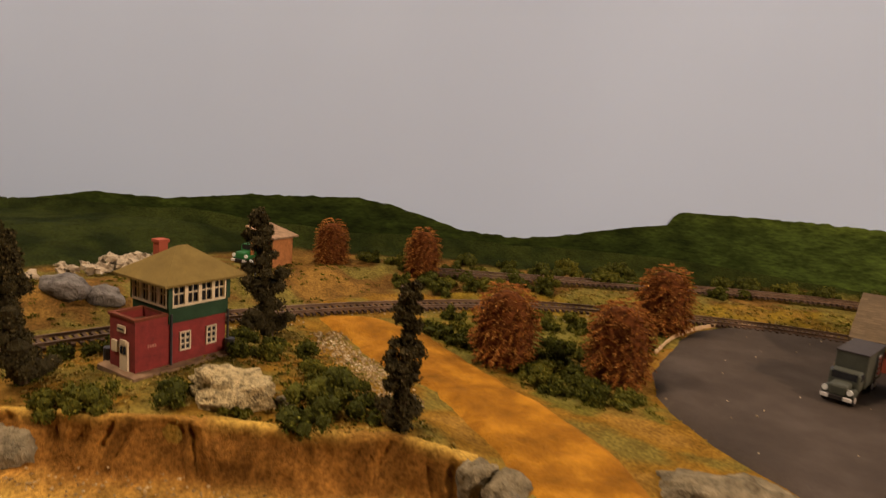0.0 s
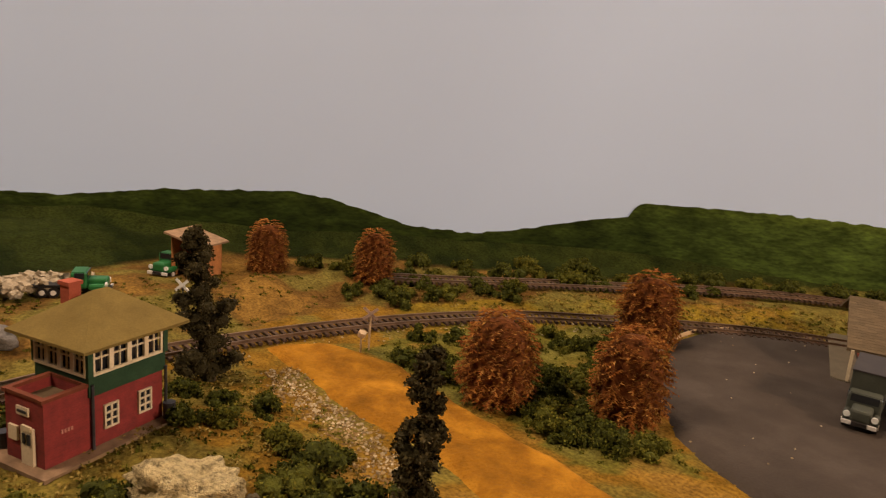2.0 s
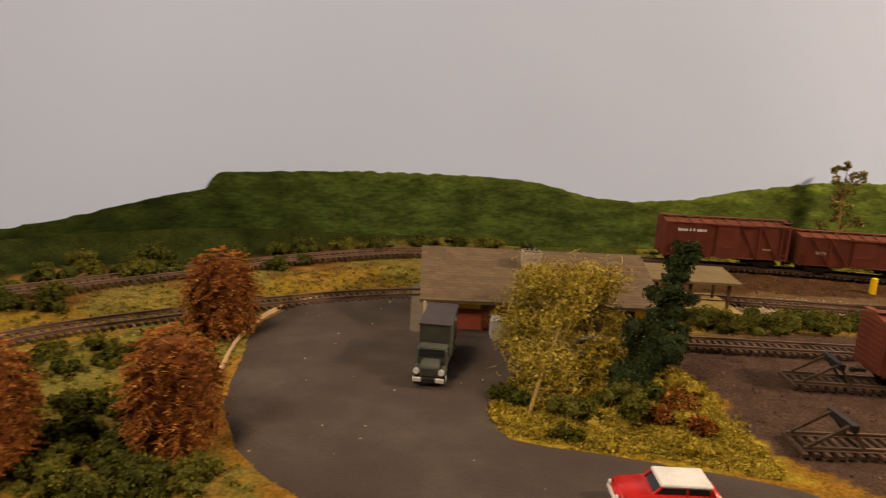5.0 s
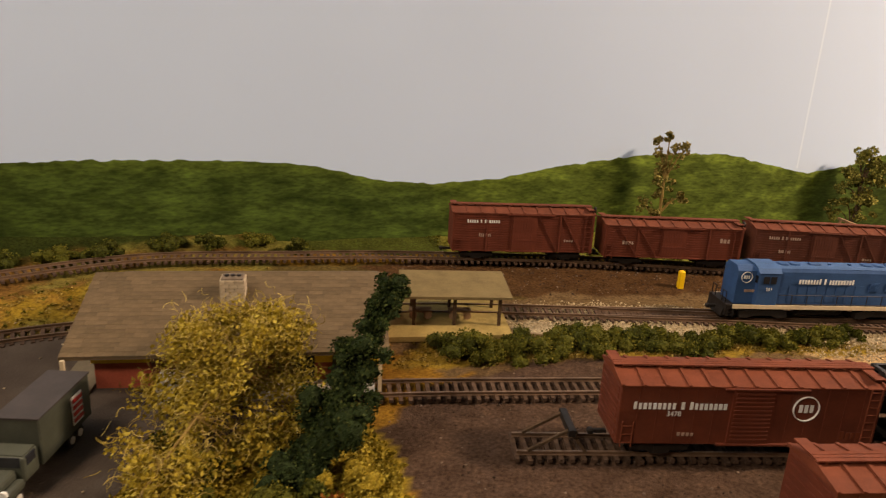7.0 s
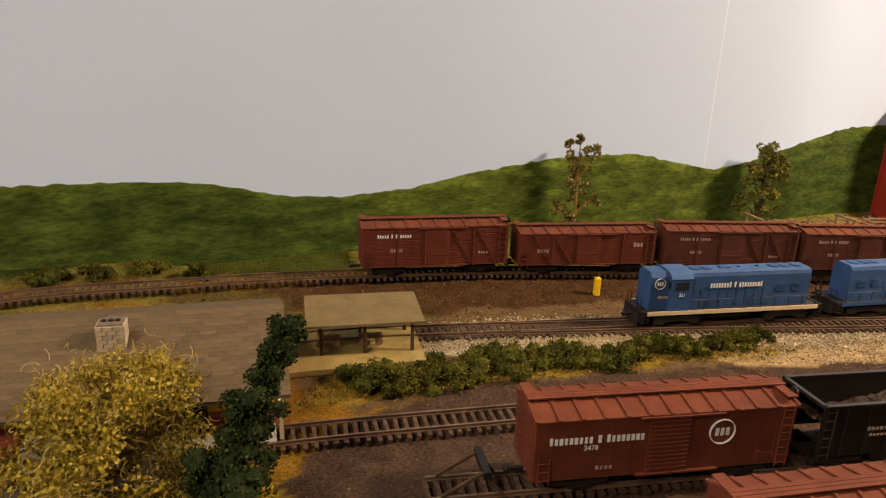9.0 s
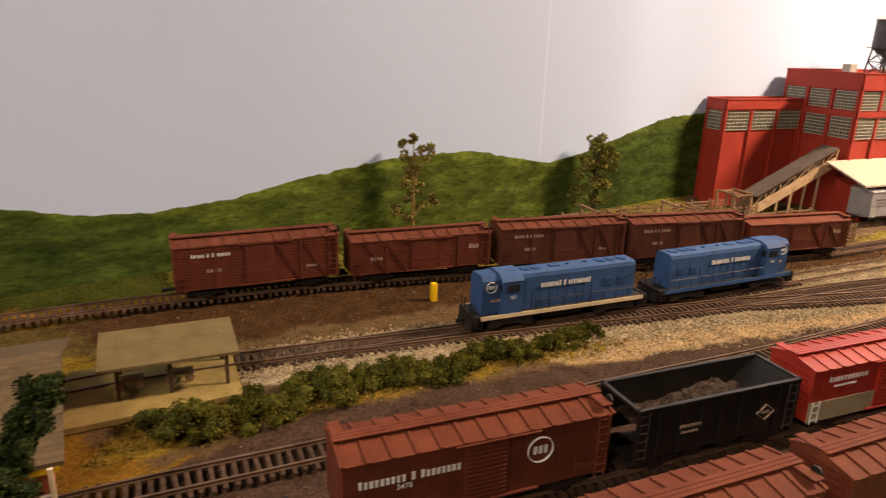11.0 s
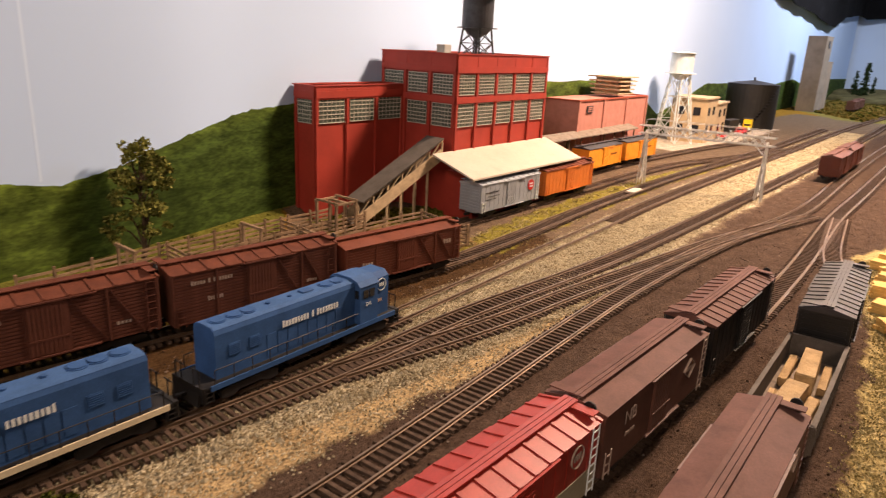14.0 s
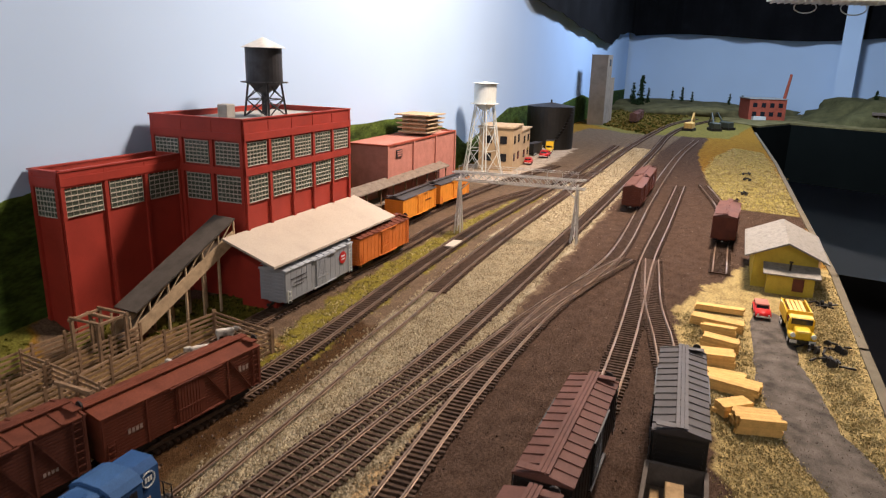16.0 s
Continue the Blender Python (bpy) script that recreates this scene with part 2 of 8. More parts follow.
M_OLD_CONCRETE = surface("weathered_concrete", (0.245, 0.205, 0.16), 0.75, 1.15, 20.0, 500.0, 0.9, 0.2)
M_BRICK_RED = surface("red_brick", (0.34, 0.085, 0.05), 0.8, 1.2, 60.0, 1200.0, 0.85, 0.15)
M_YELLOW = surface("yellow_paint", (0.55, 0.42, 0.035), 0.85, 1.1, 60.0, 900.0, 0.6, 0.06)
M_BRIGHT_YELLOW = surface("bright_yellow_paint", (0.85, 0.55, 0.01), 0.9, 1.05, 60.0, 900.0, 0.4, 0.03)
M_GREYROOF = planked("grey_felt_roof", (0.26, 0.245, 0.215), 0.006, "X")
M_SHINGLE = surface("brown_shingles", (0.138, 0.104, 0.062), 0.8, 1.18, 90.0, 1100.0, 0.92, 0.3, random_part=0.28)
M_CHIMNEY = surface("tan_field_stone", (0.50, 0.43, 0.31), 0.75, 1.15, 200.0, 900.0, 0.9, 0.3, random_part=0.3)
M_MORTAR = surface("dark_mortar", (0.16, 0.13, 0.10), 0.75, 1.15, 200.0, 900.0, 0.95, 0.2)
M_PLATFORM = surface("sandy_platform", (0.30, 0.235, 0.085), 0.75, 1.2, 90.0, 900.0, 0.95, 0.3)
M_SHELTER = surface("olive_tan_felt", (0.165, 0.130, 0.062), 0.8, 1.15, 60.0, 900.0, 0.9, 0.15)
M_TOWER_ROOF = surface("olive_tower_roof", (0.165, 0.120, 0.036), 0.85, 1.2, 70.0, 1200.0, 0.9, 0.3)
M_TOWER_RED = planked("tower_brick_red", (0.21, 0.022, 0.018), 0.0016, "Z", 0.75)
M_TOWER_GREEN = surface("tower_green", (0.022, 0.055, 0.028), 0.8, 1.3, 60.0, 900.0, 0.7, 0.1)
M_ROCK = surface("pale_rock", (0.62, 0.51, 0.27), 0.35, 1.25, 300.0, 700.0, 0.95, 1.0, depth=0.005)
M_GREYROCK = surface("grey_rock", (0.215, 0.185, 0.115), 0.4, 1.6, 110.0, 500.0, 0.95, 0.9, depth=0.003)
M_BLUEROCK = surface("blue_grey_rock", (0.165, 0.160, 0.150), 0.5, 1.4, 90.0, 500.0, 0.95, 0.8, depth=0.003)
M_WHITEROCK = surface("white_rubble", (0.40, 0.34, 0.24), 0.7, 1.15, 120.0, 700.0, 0.95, 0.5, depth=0.002)
M_COAL = surface("coal_load", (0.060, 0.042, 0.032), 0.4, 2.4, 260.0, 900.0, 0.7, 1.0, depth=0.003)
M_BARK = surface("bark", (0.085, 0.058, 0.036), 0.6, 1.4, 200.0, 900.0, 0.95, 0.5)
M_PALEBARK = surface("pale_bark", (0.25, 0.175, 0.055), 0.7, 1.2, 200.0, 900.0, 0.95, 0.4)
M_FABRIC = surface("black_drape", (0.008, 0.008, 0.009), 0.7, 1.6, 6.0, 200.0, 0.95, 0.3, depth=0.004)
M_FASCIA = surface("dark_green_fascia", (0.005, 0.007, 0.006), 0.9, 1.2, 8.0, 300.0, 0.9, 0.05)
for dull in (M_FABRIC, M_FASCIA):
    dull.node_tree.nodes["Principled BSDF"].inputs["Specular IOR Level"].default_value = 0.08
M_FLOOR = surface("dark_floor", (0.015, 0.012, 0.010), 0.8, 1.3, 5.0, 90.0, 0.8, 0.1)
M_PLASTER = surface("room_paint", (0.20, 0.185, 0.17), 0.95, 1.04, 2.0, 200.0, 0.9, 0.05)
M_EDGE = surface("edge_board", (0.15, 0.13, 0.09), 0.8, 1.2, 40.0, 600.0, 0.75, 0.1)
M_ARMY = surface("olive_drab", (0.050, 0.058, 0.043), 0.8, 1.3, 60.0, 900.0, 0.6, 0.06)
M_TRUCK_GREEN = surface("truck_green", (0.012, 0.13, 0.035), 0.85, 1.2, 60.0, 900.0, 0.4, 0.03)
M_CAR_RED = surface("car_red", (0.50, 0.018, 0.014), 0.9, 1.1, 60.0, 900.0, 0.3, 0.02)
M_SHED = planked("shed_orange_wood", (0.42, 0.17, 0.05), 0.003, "X")
M_COW = surface("figurine_white", (0.6, 0.56, 0.5), 0.2, 1.1, 140.0, 900.0, 0.7, 0.03)
L_PINE = foliage("pine_flock", [(0.0, (0.026, 0.023, 0.009)), (0.5, (0.052, 0.044, 0.017)), (0.85, (0.084, 0.070, 0.028)), (1.0, (0.17, 0.135, 0.060))])
L_GREENPINE = foliage("green_pine_flock", [(0.0, (0.014, 0.026, 0.008)), (0.6, (0.034, 0.056, 0.016)), (1.0, (0.085, 0.110, 0.032))])
L_RUST = foliage("rust_foliage", [(0.0, (0.120, 0.034, 0.009)), (0.5, (0.260, 0.090, 0.018)), (0.85, (0.37, 0.160, 0.034)), (1.0, (0.50, 0.27, 0.070))])
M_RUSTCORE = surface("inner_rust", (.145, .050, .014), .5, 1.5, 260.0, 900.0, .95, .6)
L_BUSH = foliage("bush_foam", [(0.0, (0.026, 0.032, 0.005)), (0.5, (0.070, 0.082, 0.011)), (1.0, (0.160, 0.165, 0.026))])
L_OLIVE = foliage("olive_foam", [(0.0, (0.046, 0.048, 0.006)), (0.5, (0.105, 0.110, 0.014)), (1.0, (0.22, 0.20, 0.030))])
L_YELLOW = foliage("yellow_foliage", [(0.0, (0.21, 0.15, 0.014)), (0.5, (0.38, 0.295, 0.030)), (1.0, (0.54, 0.45, 0.085))])
L_FIBRE = foliage("golden_fibre", [(0.0, (0.25, 0.18, 0.035)), (0.5, (0.44, 0.345, 0.080)), (1.0, (0.62, 0.51, 0.17))])
L_SAGE = foliage("sage_foliage", [(0.0, (0.11, 0.095, 0.024)), (0.6, (0.26, 0.22, 0.06)), (1.0, (0.42, 0.36, 0.12))])
L_STRAW = foliage("straw_turf", [(0.0, (0.15, 0.10, 0.02)), (0.5, (0.30, 0.21, 0.045)), (1.0, (0.46, 0.36, 0.11))])
L_STONE = foliage("loose_stones", [(0.0, (0.24, 0.175, 0.095)), (0.5, (0.48, 0.395, 0.24)), (1.0, (0.70, 0.61, 0.42))])
L_HAY = foliage("hay_turf", [(0.0, (0.33, 0.26, 0.10)), (0.5, (0.47, 0.385, 0.18)), (1.0, (0.60, 0.52, 0.29))])
L_OCHRE = foliage("ochre_crumbs", [(0.0, (0.20, 0.125, 0.05)), (0.6, (0.38, 0.26, 0.11)), (1.0, (0.54, 0.41, 0.21))])
L_CINDER = foliage("loose_cinders", [(0.0, (0.035, 0.024, 0.018)), (0.7, (0.10, 0.070, 0.052)), (1.0, (0.28, 0.22, 0.17))])

# ---- mesh tools ----
random.seed(7)
YARD = 9.6  # heading of the yard tracks, degrees


def at(x, y, z=0.0, heading=0.0):
    return pose(x, y, z, 0, 0, heading)


def box(bm, x, y, z, sx, sy, sz, m=None):
    """A box by its centre and size; m places it."""
    t = Matrix.Translation((x, y, z)) @ Matrix.Diagonal((sx, sy, sz, 1))
    return bmesh.ops.create_cube(bm, size=1.0, matrix=(m @ t) if m else t)["verts"]


def soft_box(bm, x, y, z, sx, sy, sz, r, seg=1, m=None):
    vs = box(bm, x, y, z, sx, sy, sz, m)
    edges = list({e for v in vs for e in v.link_edges})
    bmesh.ops.bevel(bm, geom=edges, offset=r, segments=seg, profile=0.5, affect="EDGES")


def rod(bm, a, b, r, seg=6, r2=None):
    """A round bar from a to b."""
    a, b = Vector(a), Vector(b)
    d = b - a
    m = Matrix.Translation((a + b) / 2) @ d.to_track_quat("Z", "Y").to_matrix().to_4x4()
    return bmesh.ops.create_cone(bm, cap_ends=True, segments=seg, radius1=r, radius2=r if r2 is None else r2, depth=d.length, matrix=m)["verts"]


def beam(bm, a, b, w, h=None):
    """A square bar from a to b."""
    a, b = Vector(a), Vector(b)
    d = b - a
    m = Matrix.Translation((a + b) / 2) @ d.to_track_quat("Z", "Y").to_matrix().to_4x4()
    bmesh.ops.create_cube(bm, size=1.0, matrix=m @ Matrix.Diagonal((w, h or w, d.length, 1)))


def prism(bm, outline, y0, y1, m=None):
    """Extrudes an outline of (x, z) from y0 to y1."""
    m = m or Matrix()
    a = [bm.verts.new(m @ Vector((x, y0, z))) for x, z in outline]
    b = [bm.verts.new(m @ Vector((x, y1, z))) for x, z in outline]
    n = len(outline)
    bm.faces.new(a)
    bm.faces.new(b[::-1])
    for i in range(n):
        bm.faces.new((a[i], b[i], b[(i + 1) % n], a[(i + 1) % n]))


def cross_prism(bm, outline, x0, x1):
    """Extrudes an outline of (y, z) along x."""
    prism(bm, outline, x0, x1, Matrix(((0, 1, 0, 0), (1, 0, 0, 0), (0, 0, 1, 0), (0, 0, 0, 1))))


def slab(bm, outline, z0, z1):
    """Extrudes an outline of (x, y) upwards."""
    a = [bm.verts.new((x, y, z0)) for x, y in outline]
    b = [bm.verts.new((x, y, z1)) for x, y in outline]
    n = len(outline)
    bm.faces.new(a[::-1])
    bm.faces.new(b)
    for i in range(n):
        bm.faces.new((a[i], a[(i + 1) % n], b[(i + 1) % n], b[i]))


def finish(bm, name):
    bmesh.ops.recalc_face_normals(bm, faces=bm.faces)
    me = bpy.data.meshes.new(name)
    bm.to_mesh(me)
    bm.free()
    return me


def part(name, bm, material, parent, label="", smooth=False):
    me = finish(bm, name) if isinstance(bm, bmesh.types.BMesh) else bm
    if not me.materials:
        me.materials.append(material)
    if smooth:
        me.polygons.foreach_set("use_smooth", [True] * len(me.polygons))
    ob = new(name, me)
    ob.parent = parent
    return tagged(ob, label)


PIECES = {}


def bars(name, ends, material, parent, w, h=None):
    """Separate square bars, each a part of its own."""
    for a, b in ends:
        bm = bmesh.new()
        beam(bm, a, b, w, h)
        part(name, bm, material, parent)


def piece(name, x, y, z, sx, sy, sz, material, parent, m=None):
    """One of many alike small bars; alike pieces share a mesh."""
    key = (name, round(sx, 5), round(sy, 5), round(sz, 5), material.name)
    if key not in PIECES:
        bm = bmesh.new()
        box(bm, 0, 0, 0, sx, sy, sz)
        PIECES[key] = finish(bm, name)
        PIECES[key].materials.append(material)
    ob = new(name, PIECES[key])
    ob.parent = parent
    ob.matrix_basis = (m or Matrix()) @ Matrix.Translation((x, y, z))
    return tagged(ob)


def thing(name, label, category, m=None, group="", kind=""):
    ob = new(name)
    ob.empty_display_size = 0.02
    ob.matrix_basis = m or Matrix()
    return tagged(ob, label, category, group, kind)


def solid(name, bm, material, label, category, m=None, group="", kind="", smooth=False):
    """A thing that is one mesh."""
    ob = part(name, bm, material, None, label, smooth)
    ob.matrix_basis = m or Matrix()
    return tagged(ob, label, category, group, kind)


def lettering(text, size, m, parent, material, name="lettering", width=None):
    """Raised letters of the built-in font."""
    data = bpy.data.curves.new(name, "FONT")
    data.body, data.size, data.extrude = text, size, 0.0001
    data.align_x, data.align_y = "CENTER", "CENTER"
    data.materials.append(material)
    ob = new(name, data)
    ob.parent, ob.matrix_basis = parent, m
    return ob


NAME_WORDS = (9, 1, 8)  # bars in each word of the road name


def word_bars(bm, length, height, words, y, z, x0, rng, thick=0.0003):
    """A line of writing as rows of upright bars on a side wall, word by word."""
    words = words if isinstance(words, tuple) else (words,)
    step, i = length / (sum(words) + .8 * (len(words) - 1)), 0.0
    for count in words:
        for k in range(count):
            tall = height * (1.0 if k == 0 else 0.84)
            w = step * rng.uniform(0.52, 0.74)
            box(bm, x0 + (i + 0.5) * step, y, z - (height - tall) / 2, w, thick, tall)
            i += 1
        i += .8


def bent(points, step=0.005):
    """A smooth line through points (x, y, z), sampled evenly: places and headings."""
    p = np.array([(*q, 0.0)[:3] for q in points], float)
    p = np.vstack([2 * p[0] - p[1], p, 2 * p[-1] - p[-2]])
    out = []
    for i in range(1, len(p) - 2):
        n = max(2, int(np.linalg.norm(p[i + 1] - p[i]) / 0.002))
        t = np.linspace(0, 1, n, endpoint=False)[:, None]
        a, b, c, d = p[i - 1], p[i], p[i + 1], p[i + 2]
        out.append(0.5 * (2 * b + (c - a) * t + (2 * a - 5 * b + 4 * c - d) * t ** 2 + (3 * b - a - 3 * c + d) * t ** 3))
    out = np.vstack(out + [p[-2][None]])
    run = np.concatenate([[0], np.cumsum(np.linalg.norm(np.diff(out, axis=0), axis=1))])
    s = np.arange(0, run[-1], step)
    q = np.column_stack([np.interp(s, run, out[:, k]) for k in range(3)])
    d = np.gradient(q, axis=0)
    return q, np.arctan2(d[:, 1], d[:, 0]), s


def inside(poly, x, y):
    """Which of the places x, y lie in a polygon."""
    hit = np.zeros(x.shape, bool)
    for (ax, ay), (bx, by) in zip(poly, poly[1:] + poly[:1]):
        if ay != by:
            hit ^= ((ay > y) != (by > y)) & (x < (bx - ax) * (y - ay) / (by - ay) + ax)
    return hit


def mesh_from(name, verts, faces, material):
    me = bpy.data.meshes.new(name)
    me.from_pydata(np.asarray(verts, float).tolist(), [], faces.tolist() if isinstance(faces, np.ndarray) else faces)
    me.materials.append(material)
    return me


def leaf_cloud(clumps, size, rng, stretch=1.0, droop=0.0, hollow=0.55):
    """Corners of many small leaves round clump centres (x, y, z, rx, rz, count)."""
    k = np.asarray(clumps, float)
    n = k[:, 5].astype(int)
    k = np.repeat(k, n, axis=0)
    count = len(k)
    d = rng.normal(size=(count, 3))
    d /= np.linalg.norm(d, axis=1)[:, None]
    r = hollow + (1 - hollow) * rng.random(count) ** 0.6
    c = k[:, :3] + d * r[:, None] * k[:, [3, 3, 4]]
    u = d * 0.7 + rng.normal(size=(count, 3)) * 0.6
    u[:, 2] -= droop
    u /= np.linalg.norm(u, axis=1)[:, None]
    w = np.cross(u, rng.normal(size=(count, 3)))
    w /= np.linalg.norm(w, axis=1)[:, None] + 1e-9
    s = size * rng.uniform(0.6, 1.35, count)[:, None]
    return np.stack([c - u * s * stretch * 0.5, c + w * s * 0.5, c + u * s * stretch * 0.5, c - w * s * 0.5], 1).reshape(-1, 3)


def leaves(name, clumps, size, material, rng, stretch=1.0, droop=0.0, hollow=0.55):
    """A mesh of many small leaves."""
    v = leaf_cloud(clumps, size, rng, stretch, droop, hollow)
    return mesh_from(name, v, np.arange(len(v)).reshape(-1, 4), material)


def pebbles(name, places, size, material, rng):
    """Loose grit: small uneven eight-sided stones at places (x, y, z)."""
    base = np.array([(1, 0, 0), (-1, 0, 0), (0, 1, 0), (0, -1, 0), (0, 0, 1), (0, 0, -1)], float)
    tri = [(0, 2, 4), (2, 1, 4), (1, 3, 4), (3, 0, 4), (2, 0, 5), (1, 2, 5), (3, 1, 5), (0, 3, 5)]
    n = len(places)
    v = base[None] * rng.uniform(0.55, 1.25, (n, 6, 1)) * (size * rng.uniform(0.5, 1.4, (n, 1, 1)))
    a = rng.uniform(0, 2 * np.pi, n)
    ca, sa = np.cos(a)[:, None], np.sin(a)[:, None]
    v = np.stack([v[:, :, 0] * ca - v[:, :, 1] * sa, v[:, :, 0] * sa + v[:, :, 1] * ca, v[:, :, 2] * 0.75], 2)
    v = (v + np.asarray(places)[:, None]).reshape(-1, 3)
    f = (np.arange(n)[:, None, None] * 6 + np.array(tri)[None]).reshape(-1, 3)
    return mesh_from(name, v, f, material)


def rock(bm, x, y, z, sx, sy, sz, seed, sub=3, rough=0.35):
    """An uneven boulder."""
    vs = bmesh.ops.create_icosphere(bm, subdivisions=sub, radius=1.0)["verts"]
    for v in vs:
        n = noise.noise(v.co * 1.3 + Vector((seed * 7.1, seed, 0))) + 0.5 * noise.noise(v.co * 3.3 + Vector((0, seed * 3.7, 0))) + 0.25 * noise.noise(v.co * 8.0 + Vector((0, 0, seed)))
        k = 1 + rough * n
        v.co = Vector((x + v.co.x * k * sx, y + v.co.y * k * sy, z + v.co.z * k * sz))

# ---- the bench: ground, backdrop, room ----
WALL = [(-.95, -.35), (-.80, .05), (-.62, .36), (-.41, .63), (-.20, .86), (.15, 1.045), (.5, 1.185), (.8, 1.285), (1.0, 1.36),
        (1.5, 1.475), (2.0, 1.575), (2.7, 1.715), (3.74, 1.93), (5.6, 2.31)]
FRONT = [(5.6, 1.45), (4.35, 1.24), (4.0, 1.17), (2.93, .943), (2.339, .829), (1.711, .707), (1.438, .663), (1.289, .638), (1.0, .575),
         (.75, .50), (.52, .40), (.40, .20), (.36, -.1), (.3, -.6), (-.9, -.6)]
MAIN = [(-.235, -.05), (-.25, .10), (-.258, .20), (-.268, .31), (-.257, .40), (-.240, .47), (-.216, .539), (-.178, .612), (-.122, .676), (-.055, .742),
        (.024, .800), (.152, .852), (.267, .893), (.417, .918), (.565, .942), (.70, .967), (.87, 1.002), (1.03, 1.037), (1.158, 1.066), (1.26, 1.088), (1.422, 1.126),
        (1.67, 1.175), (2.13, 1.254), (2.99, 1.408), (3.6, 1.50), (4.1, 1.56), (4.6, 1.56)]
SECOND = [(.42, .916), (.565, .933), (.70, .944), (.82, .957), (.943, .978), (1.147, .997), (1.381, 1.032), (1.701, 1.086), (2.224, 1.177), (3.0, 1.32), (3.5, 1.415), (4.0, 1.47), (4.6, 1.47)]
CROSS = [(.80, .952), (.941, .950), (1.049, .958), (1.189, .965), (1.325, .970), (1.45, .968), (1.615, .958)]
LEAD = [(.20, .735), (.279, .757), (.386, .779), (.55, .812), (.669, .836), (.74, .850), (.851, .876), (.968, .903), (1.13, .936), (1.34, .964), (1.615, .980), (2.0, 1.055), (2.4, 1.13), (2.9, 1.215), (3.4, 1.28)]
SPUR_A = [(.345, .704), (.39, .711), (.68, .757), (.95, .799), (1.117, .826), (1.22, .845), (1.337, .869), (1.454, .896), (1.63, .936), (1.9, .985), (2.3, 1.06)]
SPUR_B = [(.322, .600), (.45, .630), (.62, .662), (.77, .691), (.91, .719), (1.07, .753), (1.2, .785), (1.33, .83), (1.444, .874), (1.63, .930)]
HOUSE_TRACK = [(-.315, .555, .014), (-.26, .62, .014), (-.20, .70, .014), (-.14, .775, .014), (-.08, .85, .014), (.01, .925, .014), (.135, .965, .014), (.21, .990, .013),
               (.285, 1.008, .012), (.42, 1.035, .010), (.58, 1.058, .006), (.73, 1.070, .003), (.88, 1.079), (1.0, 1.087), (1.1, 1.106), (1.217, 1.134),
               (1.374, 1.172), (1.509, 1.200), (1.664, 1.231), (1.9, 1.268), (2.2, 1.312), (2.6, 1.385), (3.0, 1.46)]
REEFER_TRACK = [(1.0, 1.172), (1.15, 1.202), (1.3, 1.228), (1.45, 1.252), (1.65, 1.290), (1.85, 1.312), (2.1, 1.30), (2.4, 1.295)]
ICE_TRACK = [(1.30, 1.285), (1.55, 1.335), (1.8, 1.378), (2.1, 1.41), (2.4, 1.42)]
STUB = [(1.62, .835), (1.77, .862), (1.92, .885), (2.1, .93), (2.35, 1.02)]

wall_line = bent(WALL, 0.02)[0]


def wall_y(x):
    return np.interp(x, wall_line[:, 0], wall_line[:, 1])


# bank in front of the tower: ground is lower towards the aisle
LIP = [(-.30, .0), (-.19, .085), (-.134, .135), (-.081, .178), (-.047, .224), (-.008, .269), (.024, .301), (.044, .322)]
BANK = [(-.60, -.10)] + LIP + [(.066, .322), (.085, .31), (.12, .20), (.16, -.05), (.16, -.7), (-.9, -.7)]


# foot of the green slope that rises to the backdrop
HILLFOOT = [(-.443, -.6), (-.443, .24), (-.462, .32), (-.470, .46), (-.425, .53), (-.335, .635), (-.205, .770), (-.125, .838), (-.045, .925), (.085, 1.022), (.25, 1.085), (.25, 1.4), (-1.3, 1.4), (-1.3, -.6)]


def edge_depth(poly, x, y):
    """Distance to the polygon's edge, positive inside."""
    d = np.full(x.shape, 9.0)
    for (ax, ay), (bx, by) in zip(poly, poly[1:] + poly[:1]):
        lx, ly = bx - ax, by - ay
        t = np.clip(((x - ax) * lx + (y - ay) * ly) / (lx * lx + ly * ly + 1e-12), 0, 1)
        d = np.minimum(d, np.hypot(x - ax - t * lx, y - ay - t * ly))
    return np.where(inside(poly, x, y), d, -d)


def value_noise(x, y, cell, seed):
    """Smooth random field."""
    rng = np.random.default_rng(seed)
    tab = rng.random((64, 64))
    u, v = x / cell + 100, y / cell + 100
    i, j = np.floor(u).astype(int), np.floor(v).astype(int)
    f, g = u - i, v - j
    f, g = f * f * (3 - 2 * f), g * g * (3 - 2 * g)
    q = lambda a, b: tab[a % 64, b % 64]
    return (q(i, j) * (1 - f) + q(i + 1, j) * f) * (1 - g) + (q(i, j + 1) * (1 - f) + q(i + 1, j + 1) * f) * g


def fractal(x, y, cell, seed):
    return 0.55 * value_noise(x, y, cell, seed) + 0.3 * value_noise(x, y, cell / 2.3, seed + 1) + 0.15 * value_noise(x, y, cell / 5.1, seed + 2)


house_line = bent(HOUSE_TRACK, 0.01)[0]


